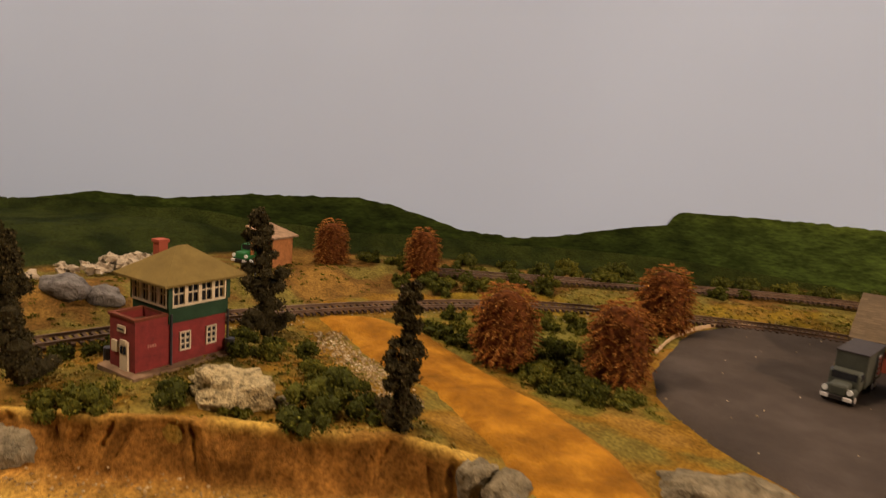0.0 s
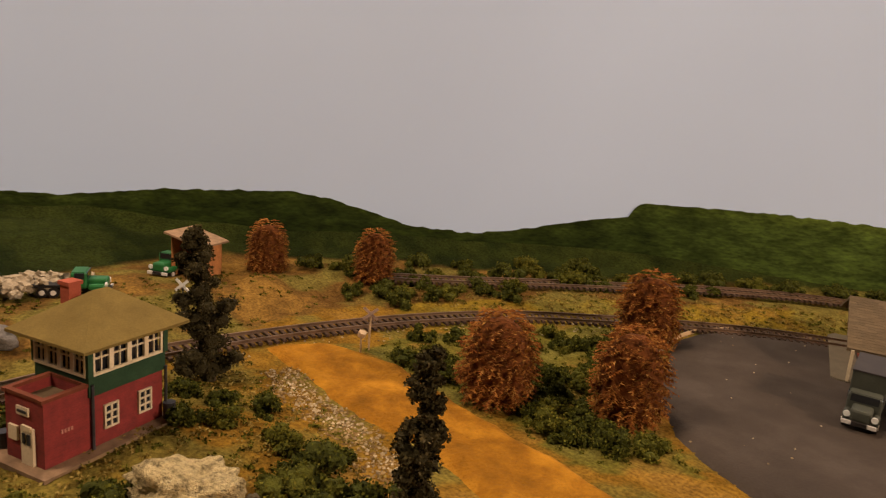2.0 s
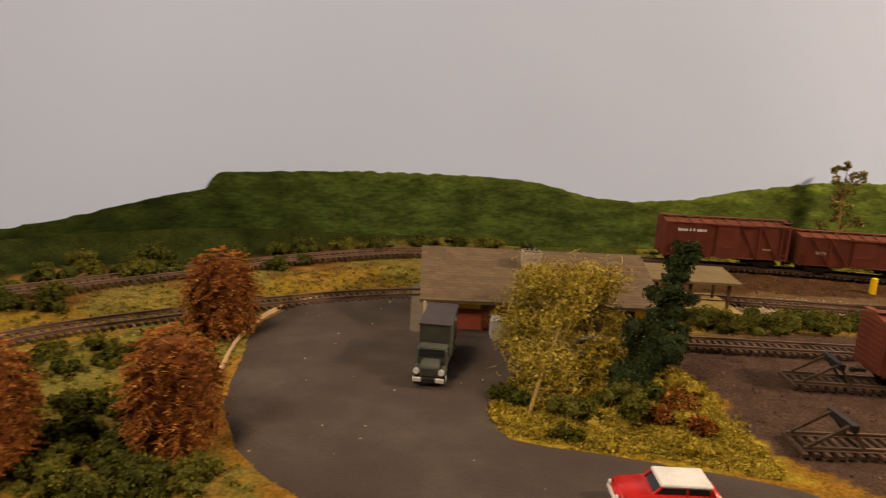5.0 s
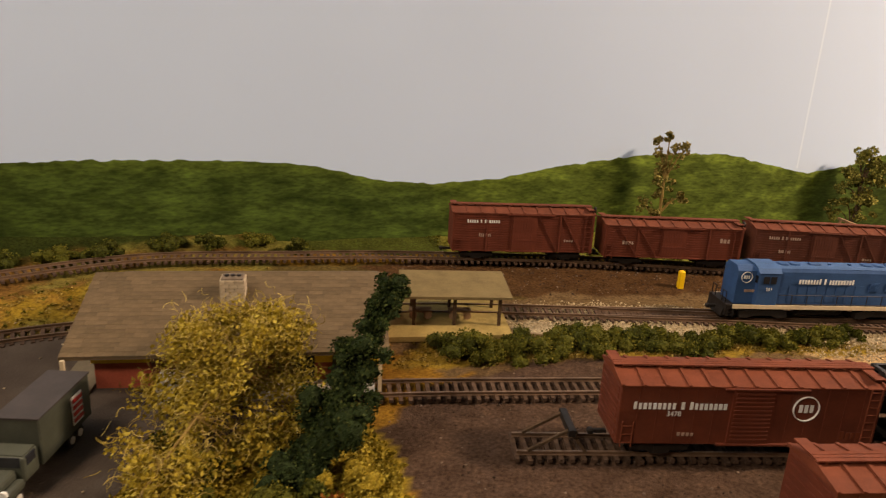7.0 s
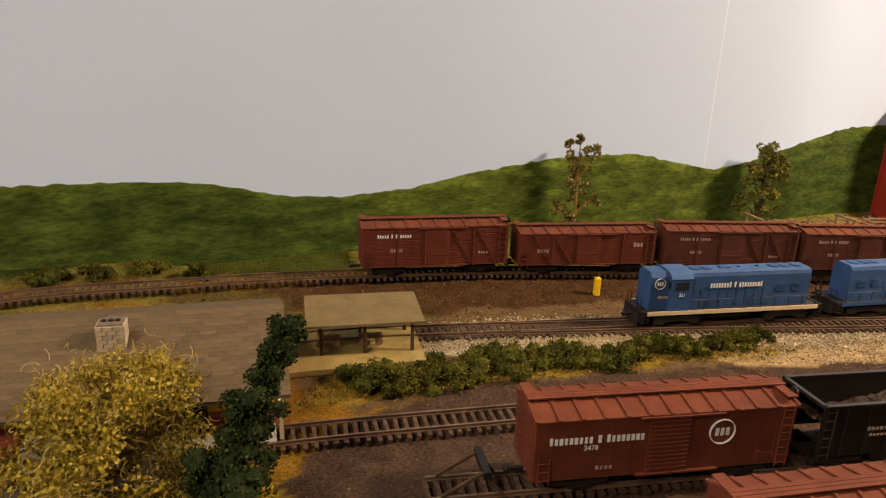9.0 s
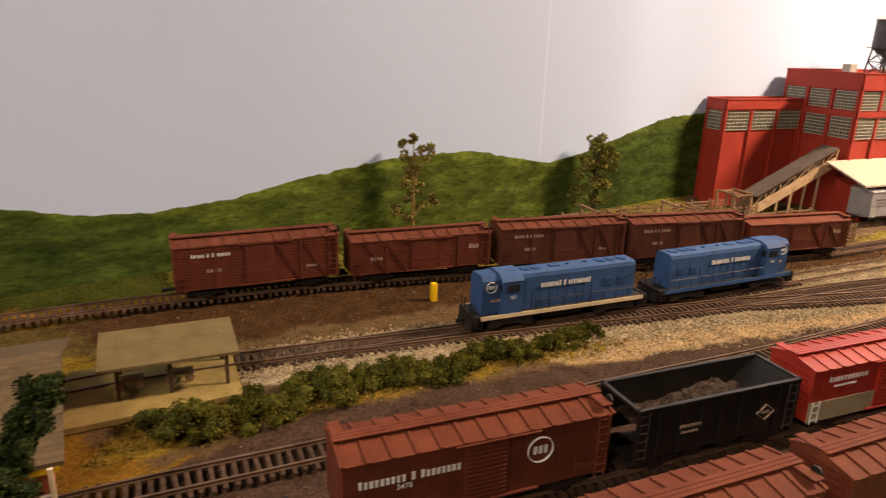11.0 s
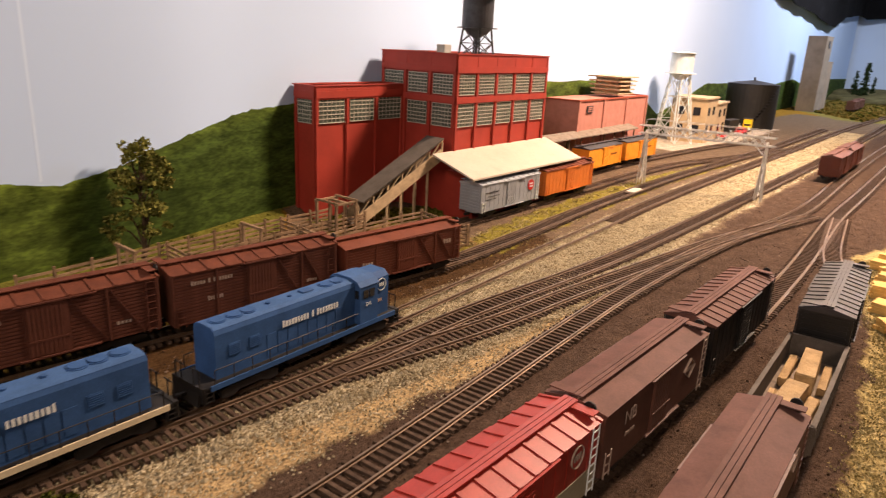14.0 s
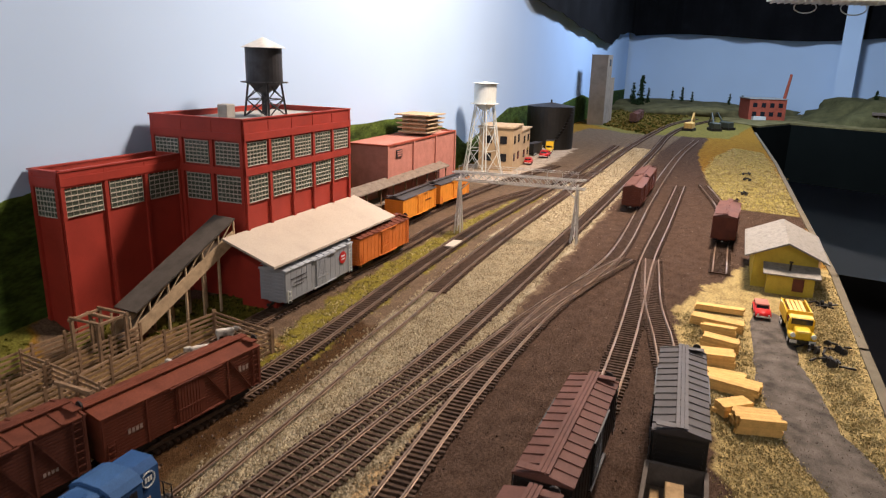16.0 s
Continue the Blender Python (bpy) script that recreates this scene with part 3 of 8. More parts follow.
def ground_z(x, y):
    """Height of the scenery."""
    x, y = np.asarray(x, float), np.asarray(y, float)
    z = 0.003 * (fractal(x, y, 0.09, 3) - 0.5) + 0.0022 * (fractal(x, y, 0.020, 5) - 0.5) * (x < 0.3)
    # the strip behind the main line rises to the back track
    d = np.full(x.shape, 9.0)
    for px, py, pz in house_line[::3]:
        d = np.minimum(d, np.hypot(x - px, y - py) + (0.0 if px < 0.75 else 5.0))
    near = np.exp(-(d / 0.05) ** 2)
    pz = np.interp(x, house_line[:, 0], house_line[:, 2])
    z = z + near * np.where(x < 0.75, pz, 0) * 0.95
    back = np.clip((y - (1.08 * x + 0.82)) / 0.06, 0, 1) * (x < 0.1)
    z = np.maximum(z, back * 0.012)
    left = np.clip((-.30 - x) / 0.05, 0, 1) * (y < 0.75) * (y > 0.0)
    z = np.maximum(z, left * (0.012 + 0.008 * fractal(x, y, 0.07, 21)))
    mound = np.exp(-(((x + .13) / .11) ** 2 + ((y - .235) / .085) ** 2) ** 2)
    z = z + 0.013 * mound * np.clip((x + .235) / .04, 0, 1) + 0.010 * np.exp(-(((x - .0) / .05) ** 2 + ((y - .30) / .04) ** 2))
    z = z + 0.026 * np.clip(edge_depth(HILLFOOT, x, y) / 0.13, 0, 1)
    toe = np.clip(1 - (wall_y(x) - y) / 0.035, 0, 1)
    # the cut bank towards the aisle
    b = edge_depth(BANK, x, y)
    ease = np.clip(1 - (x - .05) / .06, .12, 1)
    cut = 0.054 * np.clip((b + 0.006) / 0.005, 0, 1) * ease + 0.016 * np.clip((b - 0.016) / 0.05, 0, 1) + 0.02 * np.clip((b - 0.06) / 0.2, 0, 1)
    lumps = 0.006 * (fractal(x, y, 0.05, 9) - 0.5) * np.clip(b / 0.02, 0, 1)
    return z + 0.012 * toe * (x < 1.0) - cut + lumps


ASPHALT = [(-.030, .770), (-.048, .735), (-.053, .700), (-.046, .655), (-.025, .602), (-.003, .546), (.028, .505), (.060, .482), (.095, .466), (.16, .445), (.27, .42), (.40, .42),
           (.40, .47), (.36, .525), (.315, .552), (.268, .558), (.195, .559), (.166, .560), (.149, .580), (.150, .625), (.165, .660), (.20, .70), (.24, .745), (.22, .78),
           (.14, .775), (.06, .82), (.0, .795)]
ROAD = [(-.250, .385), (-.225, .432), (-.160, .446), (-.080, .430), (-.012, .420), (.031, .414), (.075, .40), (.14, .36), (.22, .30), (.27, .2), (.16, .16), (.13, .24), (.085, .325),
        (.03, .345), (-.017, .360), (-.052, .370), (-.111, .366), (-.199, .382)]
YARD_ROAD = [(1.52, .768), (1.452, .770), (1.292, .736), (1.185, .698), (1.13, .660), (1.06, .62), (1.0, .60), (1.0, .585), (1.12, .610), (1.201, .640), (1.238, .665), (1.312, .690), (1.370, .710), (1.48, .728)]
CINDER = [(.16, .70), (.26, .69), (.29, .775), (.40, .832), (.58, .866), (.71, .885), (.93, .925), (1.1, .952), (1.3, .985), (1.7, 1.06), (2.2, 1.15), (3.0, 1.30), (3.6, 1.38), (3.6, 1.28),
          (3.05, 1.19), (2.75, 1.12), (2.55, 1.06), (2.35, 1.0), (2.12, .925), (2.13, .785), (1.74, .715), (1.72, .80), (1.55, .84), (1.446, .850), (1.26, .782), (1.172, .745), (1.05, .712), (.80, .655), (.6, .60), (.40, .54), (.34, .56), (.30, .60), (.30, .66)]
BACK_CINDER = [(.27, .925), (.36, .955), (.55, 1.0), (.72, 1.02), (.95, 1.045), (1.2, 1.085), (1.2, 1.11), (.95, 1.10), (.6, 1.08), (.4, 1.06), (.28, 1.02), (.20, .97)]
GRAVEL = [(.30, .875), (.42, .880), (.56, .905), (.70, .912), (.80, .914), (.93, .925), (1.06, .938), (1.19, .970), (1.4, 1.015), (1.75, 1.075), (2.24, 1.165), (3.0, 1.31), (3.0, 1.43), (2.2, 1.285), (1.7, 1.200), (1.45, 1.150), (1.18, 1.088),
          (1.0, 1.045), (.8, 1.0), (.6, .965), (.4, .94), (.28, .91)]
STRIP = [(.95, 1.10), (1.095, 1.150), (1.24, 1.190), (1.416, 1.230), (1.5, 1.243), (1.7, 1.275), (1.9, 1.290), (2.1, 1.287), (1.9, 1.256), (1.687, 1.222), (1.5, 1.186), (1.361, 1.156), (1.227, 1.122), (1.10, 1.088)]
BUSHBELT = [(.26, .79), (.40, .834), (.55, .870), (.66, .898), (.64, .907), (.55, .892), (.42, .866), (.28, .845)]
GRASS_BAY = [(2.12, .925), (2.35, 1.005), (2.645, 1.080), (2.95, 1.115), (3.27, 1.12), (3.2, 1.02), (2.93, .95), (2.34, .83), (2.13, .79)]
FACTORY_YARD = [(.98, 1.25), (1.13, 1.20), (1.4, 1.245), (1.5, 1.30), (1.2, 1.30), (1.0, 1.33)]
PEN = [(.74, 1.09), (1.10, 1.125), (1.12, 1.20), (1.05, 1.28), (.92, 1.28), (.74, 1.20)]
TOWN = [(2.05, 1.40), (2.5, 1.47), (2.85, 1.54), (2.85, 1.72), (2.3, 1.62), (2.0, 1.56)]

ZONES = [  # base colours of the scenery materials
    (None, (0.270, 0.150, 0.021)),
    ([(.80, .93), (1.2, .97), (3.6, 1.3), (3.6, 1.80), (2.0, 1.55), (.98, 1.35), (.9, 1.1)], (0.165, 0.118, 0.078)),
    ([(-.282, -.2), (-.292, .48), (-.1, .75), (.1, .95), (.3, 1.15), (-.2, .95), (-.9, .2), (-.9, -.3)], (0.165, 0.092, 0.025)),
    ([(-.22, .50), (-.10, .65), (.02, .775), (.16, .835), (.30, .885), (.30, .93), (.14, .93), (-.02, .86), (-.16, .70), (-.26, .55)], (0.250, 0.175, 0.022)),
    ([(-.20, .45), (-.08, .435), (.02, .43), (.06, .475), (-.01, .53), (-.035, .60), (-.06, .70), (-.12, .66), (-.19, .55)], (0.165, 0.152, 0.027)),
    ([(.20, .865), (.30, .79), (.66, .87), (.95, .915), (.95, 1.10), (.6, 1.06), (.3, 1.0)], (.150, .102, .050)),
    ([(-.06, .925), (.06, .985), (.20, 1.025), (.34, 1.045), (.34, 1.12), (.10, 1.08), (-.06, 1.0)], (0.055, 0.070, 0.013)),
    ([(.10, .935), (.30, .925), (.37, .955), (.29, 1.0), (.12, .955)], (0.105, 0.080, 0.026)),
    (CINDER, (0.086, 0.056, 0.040)),
    (BACK_CINDER, (0.080, 0.044, 0.019)),
    ([(.28, 1.06), (.6, 1.10), (.74, 1.12), (.95, 1.30), (.98, 1.36), (.5, 1.19), (.25, 1.10)], (0.150, 0.150, 0.028)),
    ([(.57, .872), (.66, .874), (.78, .886), (.95, .909), (1.08, .932), (1.08, .955), (.80, .935), (.60, .918), (.52, .90)], (0.480, 0.345, 0.180)),
    (GRAVEL, (0.500, 0.440, 0.310)),
    ([(1.02, 1.155), (1.3, 1.195), (1.7, 1.27), (2.3, 1.345), (2.6, 1.44), (2.3, 1.46), (1.7, 1.36), (1.3, 1.28), (1.02, 1.21)], (0.150, 0.105, 0.070)),
    (STRIP, (0.220, 0.185, 0.028)),
    (BUSHBELT, (0.270, 0.190, 0.028)),
    (GRASS_BAY, (0.390, 0.330, 0.090)),
    ([(1.446, .850), (1.26, .782), (1.172, .745), (1.05, .712), (.80, .655), (.6, .60), (.5, .55), (.5, .38), (1.0, .56), (1.289, .63), (1.75, .70), (1.75, .80), (1.55, .84)], (0.440, 0.350, 0.155)),
    (FACTORY_YARD, (0.160, 0.150, 0.025)),
    (PEN, (0.210, 0.135, 0.053)),
    (TOWN, (0.500, 0.420, 0.330)),
    ([(.145, .60), (.165, .560), (.20, .558), (.27, .557), (.32, .555), (.305, .60), (.297, .64), (.288, .69), (.25, .73), (.20, .695), (.16, .655)], (0.360, 0.270, 0.028)),
    ([(-.125, .130), (-.055, .207), (.042, .300), (.07, .32), (.06, .28), (-.02, .21), (-.09, .13)], (0.215, 0.105, 0.028)),
    ([(3.6, 1.2), (5.6, 1.3), (5.6, 2.3), (3.9, 1.95), (3.5, 1.6)], (0.200, 0.170, 0.043)),
]


def zone_colours(x, y):
    jx = (fractal(x, y, 0.03, 31) - 0.5) * 0.022
    jy = (fractal(x, y, 0.03, 41) - 0.5) * 0.022
    col = np.zeros((*x.shape, 3))
    col[:] = ZONES[0][1]
    for poly, c in ZONES[1:]:
        col[inside(poly, x + jx, y + jy)] = c
    hill = np.clip((edge_depth(HILLFOOT, x, y) + (fractal(x, y, 0.05, 91) - 0.5) * 0.02) / 0.012, 0, 1)[..., None]
    k = np.clip((fractal(x, y, 0.04, 93) - 0.35) / 0.3, 0, 1)[..., None]
    col = col * (1 - hill) + hill * (np.array((.013, .021, .005)) * (1 - k) + np.array((.028, .040, .009)) * k)
    # tufts of olive turf over the scrub on the tower side, straw elsewhere
    scrub = (x < 0.12) & (hill[..., 0] < 0.5) & (edge_depth(ROAD, x, y) < 0.004)
    n = fractal(x, y, 0.035, 55)
    k = np.clip((n - 0.50) / 0.10, 0, 1)[..., None] * scrub[..., None]
    col = col * (1 - 0.75 * k) + np.array((.19, .175, .042)) * 0.75 * k
    k = np.clip((0.40 - n) / 0.10, 0, 1)[..., None] * scrub[..., None]
    col = col * (1 - 0.6 * k) + np.array((.34, .20, .045)) * 0.6 * k
    # bare brown earth on the face of the bank, yellow soil on the ledge below
    b = edge_depth(BANK, x, y)
    ledge = (np.clip((b - 0.013) / 0.006, 0, 1) * np.clip(1.6 * fractal(x, y, 0.03, 73) - 0.2, 0, 1))[..., None]
    col = col * (1 - ledge) + np.array((.40, .225, .024)) * ledge
    face = (np.clip((b + 0.003) / 0.004, 0, 1) * (1 - np.clip((b - 0.013) / 0.008, 0, 1)))[..., None]
    col = col * (1 - 0.92 * face) + np.array((.165, .068, .017)) * 0.92 * face
    # a sandy brow along the top of the bank, and bare brown soil where the road leaves the track
    brow = (np.clip(1 + (b + 0.001) / 0.020, 0, 1) * (b < 0.001) * np.clip(2.4 * fractal(x, y, 0.03, 75) - 0.5, 0, 1))[..., None]
    return col * (1 - 0.8 * brow) + np.array((.46, .31, .07)) * 0.8 * brow


def ground_sheet(name, xs, ys, label):
    gx, gy = np.meshgrid(xs, ys, indexing="ij")
    gz = ground_z(gx, gy)
    bound = [(x, y) for x, y, _ in wall_line.tolist()] + FRONT
    keep = inside(bound, gx, gy)
    grow = keep.copy()
    grow[1:] |= keep[:-1]
    grow[:-1] |= keep[1:]
    grow[:, 1:] |= keep[:, :-1]
    grow[:, :-1] |= keep[:, 1:]
    col = zone_colours(gx, gy)
    idx = np.full(gx.shape, -1)
    idx[grow] = np.arange(grow.sum())
    quad = grow[:-1, :-1] & grow[1:, :-1] & grow[1:, 1:] & grow[:-1, 1:]
    a, b, c, d = (q[quad] for q in (idx[:-1, :-1], idx[1:, :-1], idx[1:, 1:], idx[:-1, 1:]))
    verts = np.column_stack([gx[grow], gy[grow], gz[grow]])
    me = mesh_from(name, verts.tolist(), np.column_stack([a, b, c, d]).tolist(), M_GROUND)
    at_col = me.color_attributes.new("zone", "FLOAT_COLOR", "POINT")
    at_col.data.foreach_set("color", np.column_stack([col[grow], np.ones(grow.sum())]).ravel().astype(np.float32))
    me.polygons.foreach_set("use_smooth", [True] * len(me.polygons))
    return tagged(new(name, me), label, "ground", kind="structure")


ground_sheet("ground", np.concatenate([np.arange(-.96, 1.70, .0055), np.arange(1.70, 5.7, .018)]), np.concatenate([np.arange(-.62, .10, .012), np.arange(.10, 1.40, .0055), np.arange(1.40, 2.36, .014)]),
             "sculpted model railroad scenery with ochre soil, gravel and turf")


def flat_patch(name, poly, material, z, label, category, lift=0.0, step=0.006, relief=0.0008):
    """A thin sheet that follows the ground, with a slightly uneven edge."""
    p = np.array(poly)
    xs, ys = np.arange(p[:, 0].min() - .01, p[:, 0].max() + .01, step), np.arange(p[:, 1].min() - .01, p[:, 1].max() + .01, step)
    gx, gy = np.meshgrid(xs, ys, indexing="ij")
    depth = edge_depth(poly, gx, gy) + (fractal(gx, gy, 0.02, 77) - 0.5) * 0.005
    h = np.minimum(depth / 0.006, 1.0)
    gz = np.maximum(ground_z(gx, gy), -9.0) * lift + z * np.clip(h, -1.2, 1) + relief * (fractal(gx, gy, 0.03, 13) - 0.5)
    keep = depth > -0.006
    idx = np.full(gx.shape, -1)
    idx[keep] = np.arange(keep.sum())
    quad = keep[:-1, :-1] & keep[1:, :-1] & keep[1:, 1:] & keep[:-1, 1:]
    f = np.column_stack([q[quad] for q in (idx[:-1, :-1], idx[1:, :-1], idx[1:, 1:], idx[:-1, 1:])])
    me = mesh_from(name, np.column_stack([gx[keep], gy[keep], gz[keep]]).tolist(), f.tolist(), material)
    me.polygons.foreach_set("use_smooth", [True] * len(me.polygons))
    return tagged(new(name, me), label, category, kind="structure")


flat_patch("road", ASPHALT, M_ASPHALT, 0.0028, "worn dark asphalt forecourt beside the depot", "forecourt")
flat_patch("dirt_road", ROAD, M_DIRT, 0.0030, "rutted ochre dirt road crossing the line", "road", lift=1.0, step=0.004, relief=0.0042)
flat_patch("yard_road", YARD_ROAD, M_YARD_ROAD, 0.0022, "grey gravelled yard road beside the lumber", "road")



def carved_bank():
    """The cut face of the bank: a sandy brow, brown hollows between ribs and a crumbly ochre ledge below."""
    q, a, s = bent(LIP, .002)
    t = np.linspace(0, 1, 34)
    n, v, c = len(t), [], []
    for (x, y, _), h, d in zip(q, a, s):
        along, down = np.full(n, d), t * .07
        slope = .35 * (value_noise(along[:1], along[:1] * 0, .05, 221)[0] - .5) + .04 * math.sin(d * 90)
        u = down + along * slope
        rough, fine = fractal(along, u, .026, 201) - .5, fractal(along, u * 1.6, .008, 211) - .5
        rib = np.abs(fractal(along, u * .7, .030, 251) - .5) * 2
        foot = .46 + .16 * (value_noise(along[:1], along[:1] * 0, .03, 261)[0] - .5)
        cap, face = np.clip(t / .08, 0, 1), np.clip((t - .08) / (foot - .08), 0, 1)
        top = float(ground_z(np.array([x - math.sin(h) * .012]), np.array([y + math.cos(h) * .012]))[0])
        ledge = np.clip((t - foot) / .22, 0, 1)
        skirt = np.clip((t - foot - .22) / .2, 0, 1)
        out = -.013 + .011 * cap + .014 * face + .034 * ledge + .006 * skirt + (.014 * rough - .006 * (1 - rib) + .005 * fine) * np.clip((t - .05) * 7, 0, 1) * (1 - .6 * ledge)
        z = top * (1 - face) + (.0012 + .003 * (value_noise(along, along * 0, .018, 231) - .3)) * np.minimum(1, t * 20) - .017 * face - .006 * ledge - .030 * skirt + .0035 * fine * ledge
        tone = fractal(along, u, .018, 241)[:, None]
        col = np.array((.430, .205, .045)) * (.40 + 1.05 * tone)
        # shade on the right-hand stretch of the face, multiplied into the soil colour
        col = col * (1 - .35 * min(1, max(0, (d / s[-1] - .42) / .22)))
        sand = np.clip(np.clip(1.4 - t / .12, 0, 1) * np.clip(2.2 * value_noise(along, along * 0, .035, 271) - .4, .15, .85) + np.clip(rib * 2.4 - 1.35, 0, .75) + ledge * (.80 + .9 * fine) - skirt, 0, 1)[:, None]
        col = col * (1 - sand) + np.array((.68, .46, .10)) * sand
        for o, zz, k in zip(out, z, col):
            v.append((x + math.sin(h) * o, y - math.cos(h) * o, zz))
            c.append((*k, 1))
    m = len(q)
    i, k = np.meshgrid(np.arange(m - 1), np.arange(n - 1), indexing="ij")
    i, k = i.ravel(), k.ravel()
    me = mesh_from("earth_bank", v, np.column_stack([i * n + k, (i + 1) * n + k, (i + 1) * n + k + 1, i * n + k + 1]), M_GROUND)
    me.color_attributes.new("zone", "FLOAT_COLOR", "POINT").data.foreach_set("color", np.array(c, np.float32).ravel())
    me.polygons.foreach_set("use_smooth", [True] * len(me.polygons))
    return tagged(new("earth_bank", me), "crumbling brown earth bank with a sandy brow and ochre ledge", "bank", kind="structure")


carved_bank()


def pale_rim(points, width, z, label):
    """A narrow raised sandy rim along the asphalt."""
    q, a, _ = bent(points, .004)
    rng = np.random.default_rng(17)
    v = []
    for (x, y, _z), h in zip(q, a):
        w = width * rng.uniform(.6, 1.3)
        for o, zz in ((-w, -.002), (-w * .7, z), (w * .7, z + rng.normal(0, .0002)), (w, -.002)):
            v.append((x + math.sin(h) * o, y - math.cos(h) * o, zz))
    f = [(4 * i + k, 4 * i + 4 + k, 4 * i + 5 + k, 4 * i + 1 + k) for i in range(len(q) - 1) for k in range(3)]
    return tagged(new("trim", mesh_from("trim", v, f, M_TAN_STUCCO)), label, "trim", kind="structure")


pale_rim([(-.030, .590), (-.049, .650), (-.056, .700), (-.051, .737), (-.032, .773), (-.002, .799), (.03, .812)], .0008, .0036, "pale sandy rim along the asphalt")

# backdrop: painted sky and painted hills
RIDGE = [(0.0, .03), (.45, .04), (.603, .048), (.71, .067), (.80, .064), (.90, .076), (1.046, .082), (1.09, .075), (1.14, .062), (1.18, .050), (1.255, .045), (1.31, .053), (1.39, .070), (1.441, .079),
         (1.449, .096), (1.55, .099), (1.64, .100), (1.75, .098), (1.81, .094), (1.85, .086), (1.89, .076), (1.95, .072), (2.02, .076), (2.10, .091), (2.21, .105), (2.315, .107), (2.39, .092),
         (2.43, .084), (2.49, .093), (2.58, .117), (2.66, .134), (2.73, .138), (2.85, .150), (3.0, .162), (3.3, .158), (3.45, .154), (3.6, .154), (3.75, .140), (3.92, .100), (4.02, .06), (4.2, .09), (4.42, .134), (4.7, .13),
         (5.1, .10), (5.4, .115), (5.74, .130), (6.0, .10), (6.6, .12), (7.6, .11)]
wq, wa, ws = bent(WALL, 0.01)


def along_wall(s, off):
    x, y = np.interp(s, ws, wq[:, 0]), np.interp(s, ws, wq[:, 1])
    a = np.interp(s, ws, wa)
    return x + np.sin(a) * off, y - np.cos(a) * off


def curtain(name, rows, off, material, label, colours=None):
    """A sheet along the backdrop from rows of (s, bottom, top)."""
    n = 14
    v, f, c = [], [], []
    for s, z0, z1 in rows:
        x, y = along_wall(s, off)
        for k in range(n):
            v.append((float(x), float(y), z0 + (z1 - z0) * k / (n - 1)))
            if colours:
                c.append((*colours(s, v[-1][2], z1), 1))
    for i in range(len(rows) - 1):
        for k in range(n - 1):
            f.append((i * n + k, (i + 1) * n + k, (i + 1) * n + k + 1, i * n + k + 1))
    me = mesh_from(name, v, f, material)
    if colours:
        me.color_attributes.new("zone", "FLOAT_COLOR", "POINT").data.foreach_set("color", np.array(c, np.float32).ravel())
    me.polygons.foreach_set("use_smooth", [True] * len(me.polygons))
    return tagged(new(name, me), label, "backdrop", kind="structure")


def hill_colour(s, z, top):
    """Paint of the hills: dark woods on the tower side, brighter greens along the yard."""
    dark, mid, lit = np.array((.017, .028, .006)), np.array((.042, .066, .015)), np.array((.110, .148, .026))
    k = float(np.clip((s - 1.40) / 0.25, 0, 1))
    c = dark * (1 - k) + mid * k
    sun = float(np.clip((s - 1.93) / 0.08, 0, 1) * np.clip((2.50 - s) / 0.10, 0, 1))
    c = c * (1 - sun) + np.array((.066, .092, .018)) * sun
    edge = float(np.clip(1 - (top - z) / 0.016, 0, 1)) * (0.25 + 0.75 * k) * (0.4 + 0.6 * (1.95 < s < 2.45) + 0.3 * (s < 0.9))
    return c * (1 - edge) + lit * edge


rs = np.array(RIDGE)
ss = np.concatenate([np.arange(0, 3.0, .006), np.arange(3.0, ws[-1], .03)])
wob = np.array([0.0022 * noise.noise(Vector((s * 90, 0, 0))) + 0.0016 * noise.noise(Vector((s * 240, 3, 0))) for s in ss])
tops = np.interp(ss, rs[:, 0], rs[:, 1]) + wob
curtain("backdrop_sky", [(float(s), -0.25, 1.35) for s in np.arange(0, ws[-1], .03)], 0.0, M_SKY, "smooth curved backdrop wall painted pale grey-blue sky")
curtain("backdrop_hills", [(float(s), -0.08, float(t)) for s, t in zip(ss, tops)], 0.0015, M_HILLS, "rolling green wooded hills painted along the backdrop", hill_colour)
curtain("backdrop_seam", [(2.4188, .09, 1.34), (2.4212, .09, 1.34)], .0001, M_SEAM, "taped vertical joint in the painted backdrop")

# the end of the room, the aisle and the room round it
end = bmesh.new()
box(end, 5.66, 0.6, 0.3, .06, 4.6, 2.6)
solid("backdrop_end", end, M_END, "pale blue painted end wall of the layout", "wall", kind="structure")
shell = bmesh.new()
box(shell, 2.2, 0.4, -1.03, 8.6, 5.4, .06)
solid("floor", shell, M_FLOOR, "dark floor of the aisle", "floor", kind="structure")
shell = bmesh.new()
box(shell, 2.2, 0.4, 1.42, 8.6, 5.4, .06)
solid("ceiling", shell, M_PLASTER, "plain painted ceiling of the hobby room", "ceiling", kind="structure")
shell = bmesh.new()
box(shell, 2.2, -2.1, 0.2, 8.6, .06, 2.5)
solid("wall_south", shell, M_PLASTER, "plain painted wall across the aisle", "wall", kind="structure")
shell = bmesh.new()
box(shell, -1.6, 0.1, 0.2, .06, 4.6, 2.5)
solid("wall_west", shell, M_PLASTER, "plain painted wall behind the layout", "wall", kind="structure")

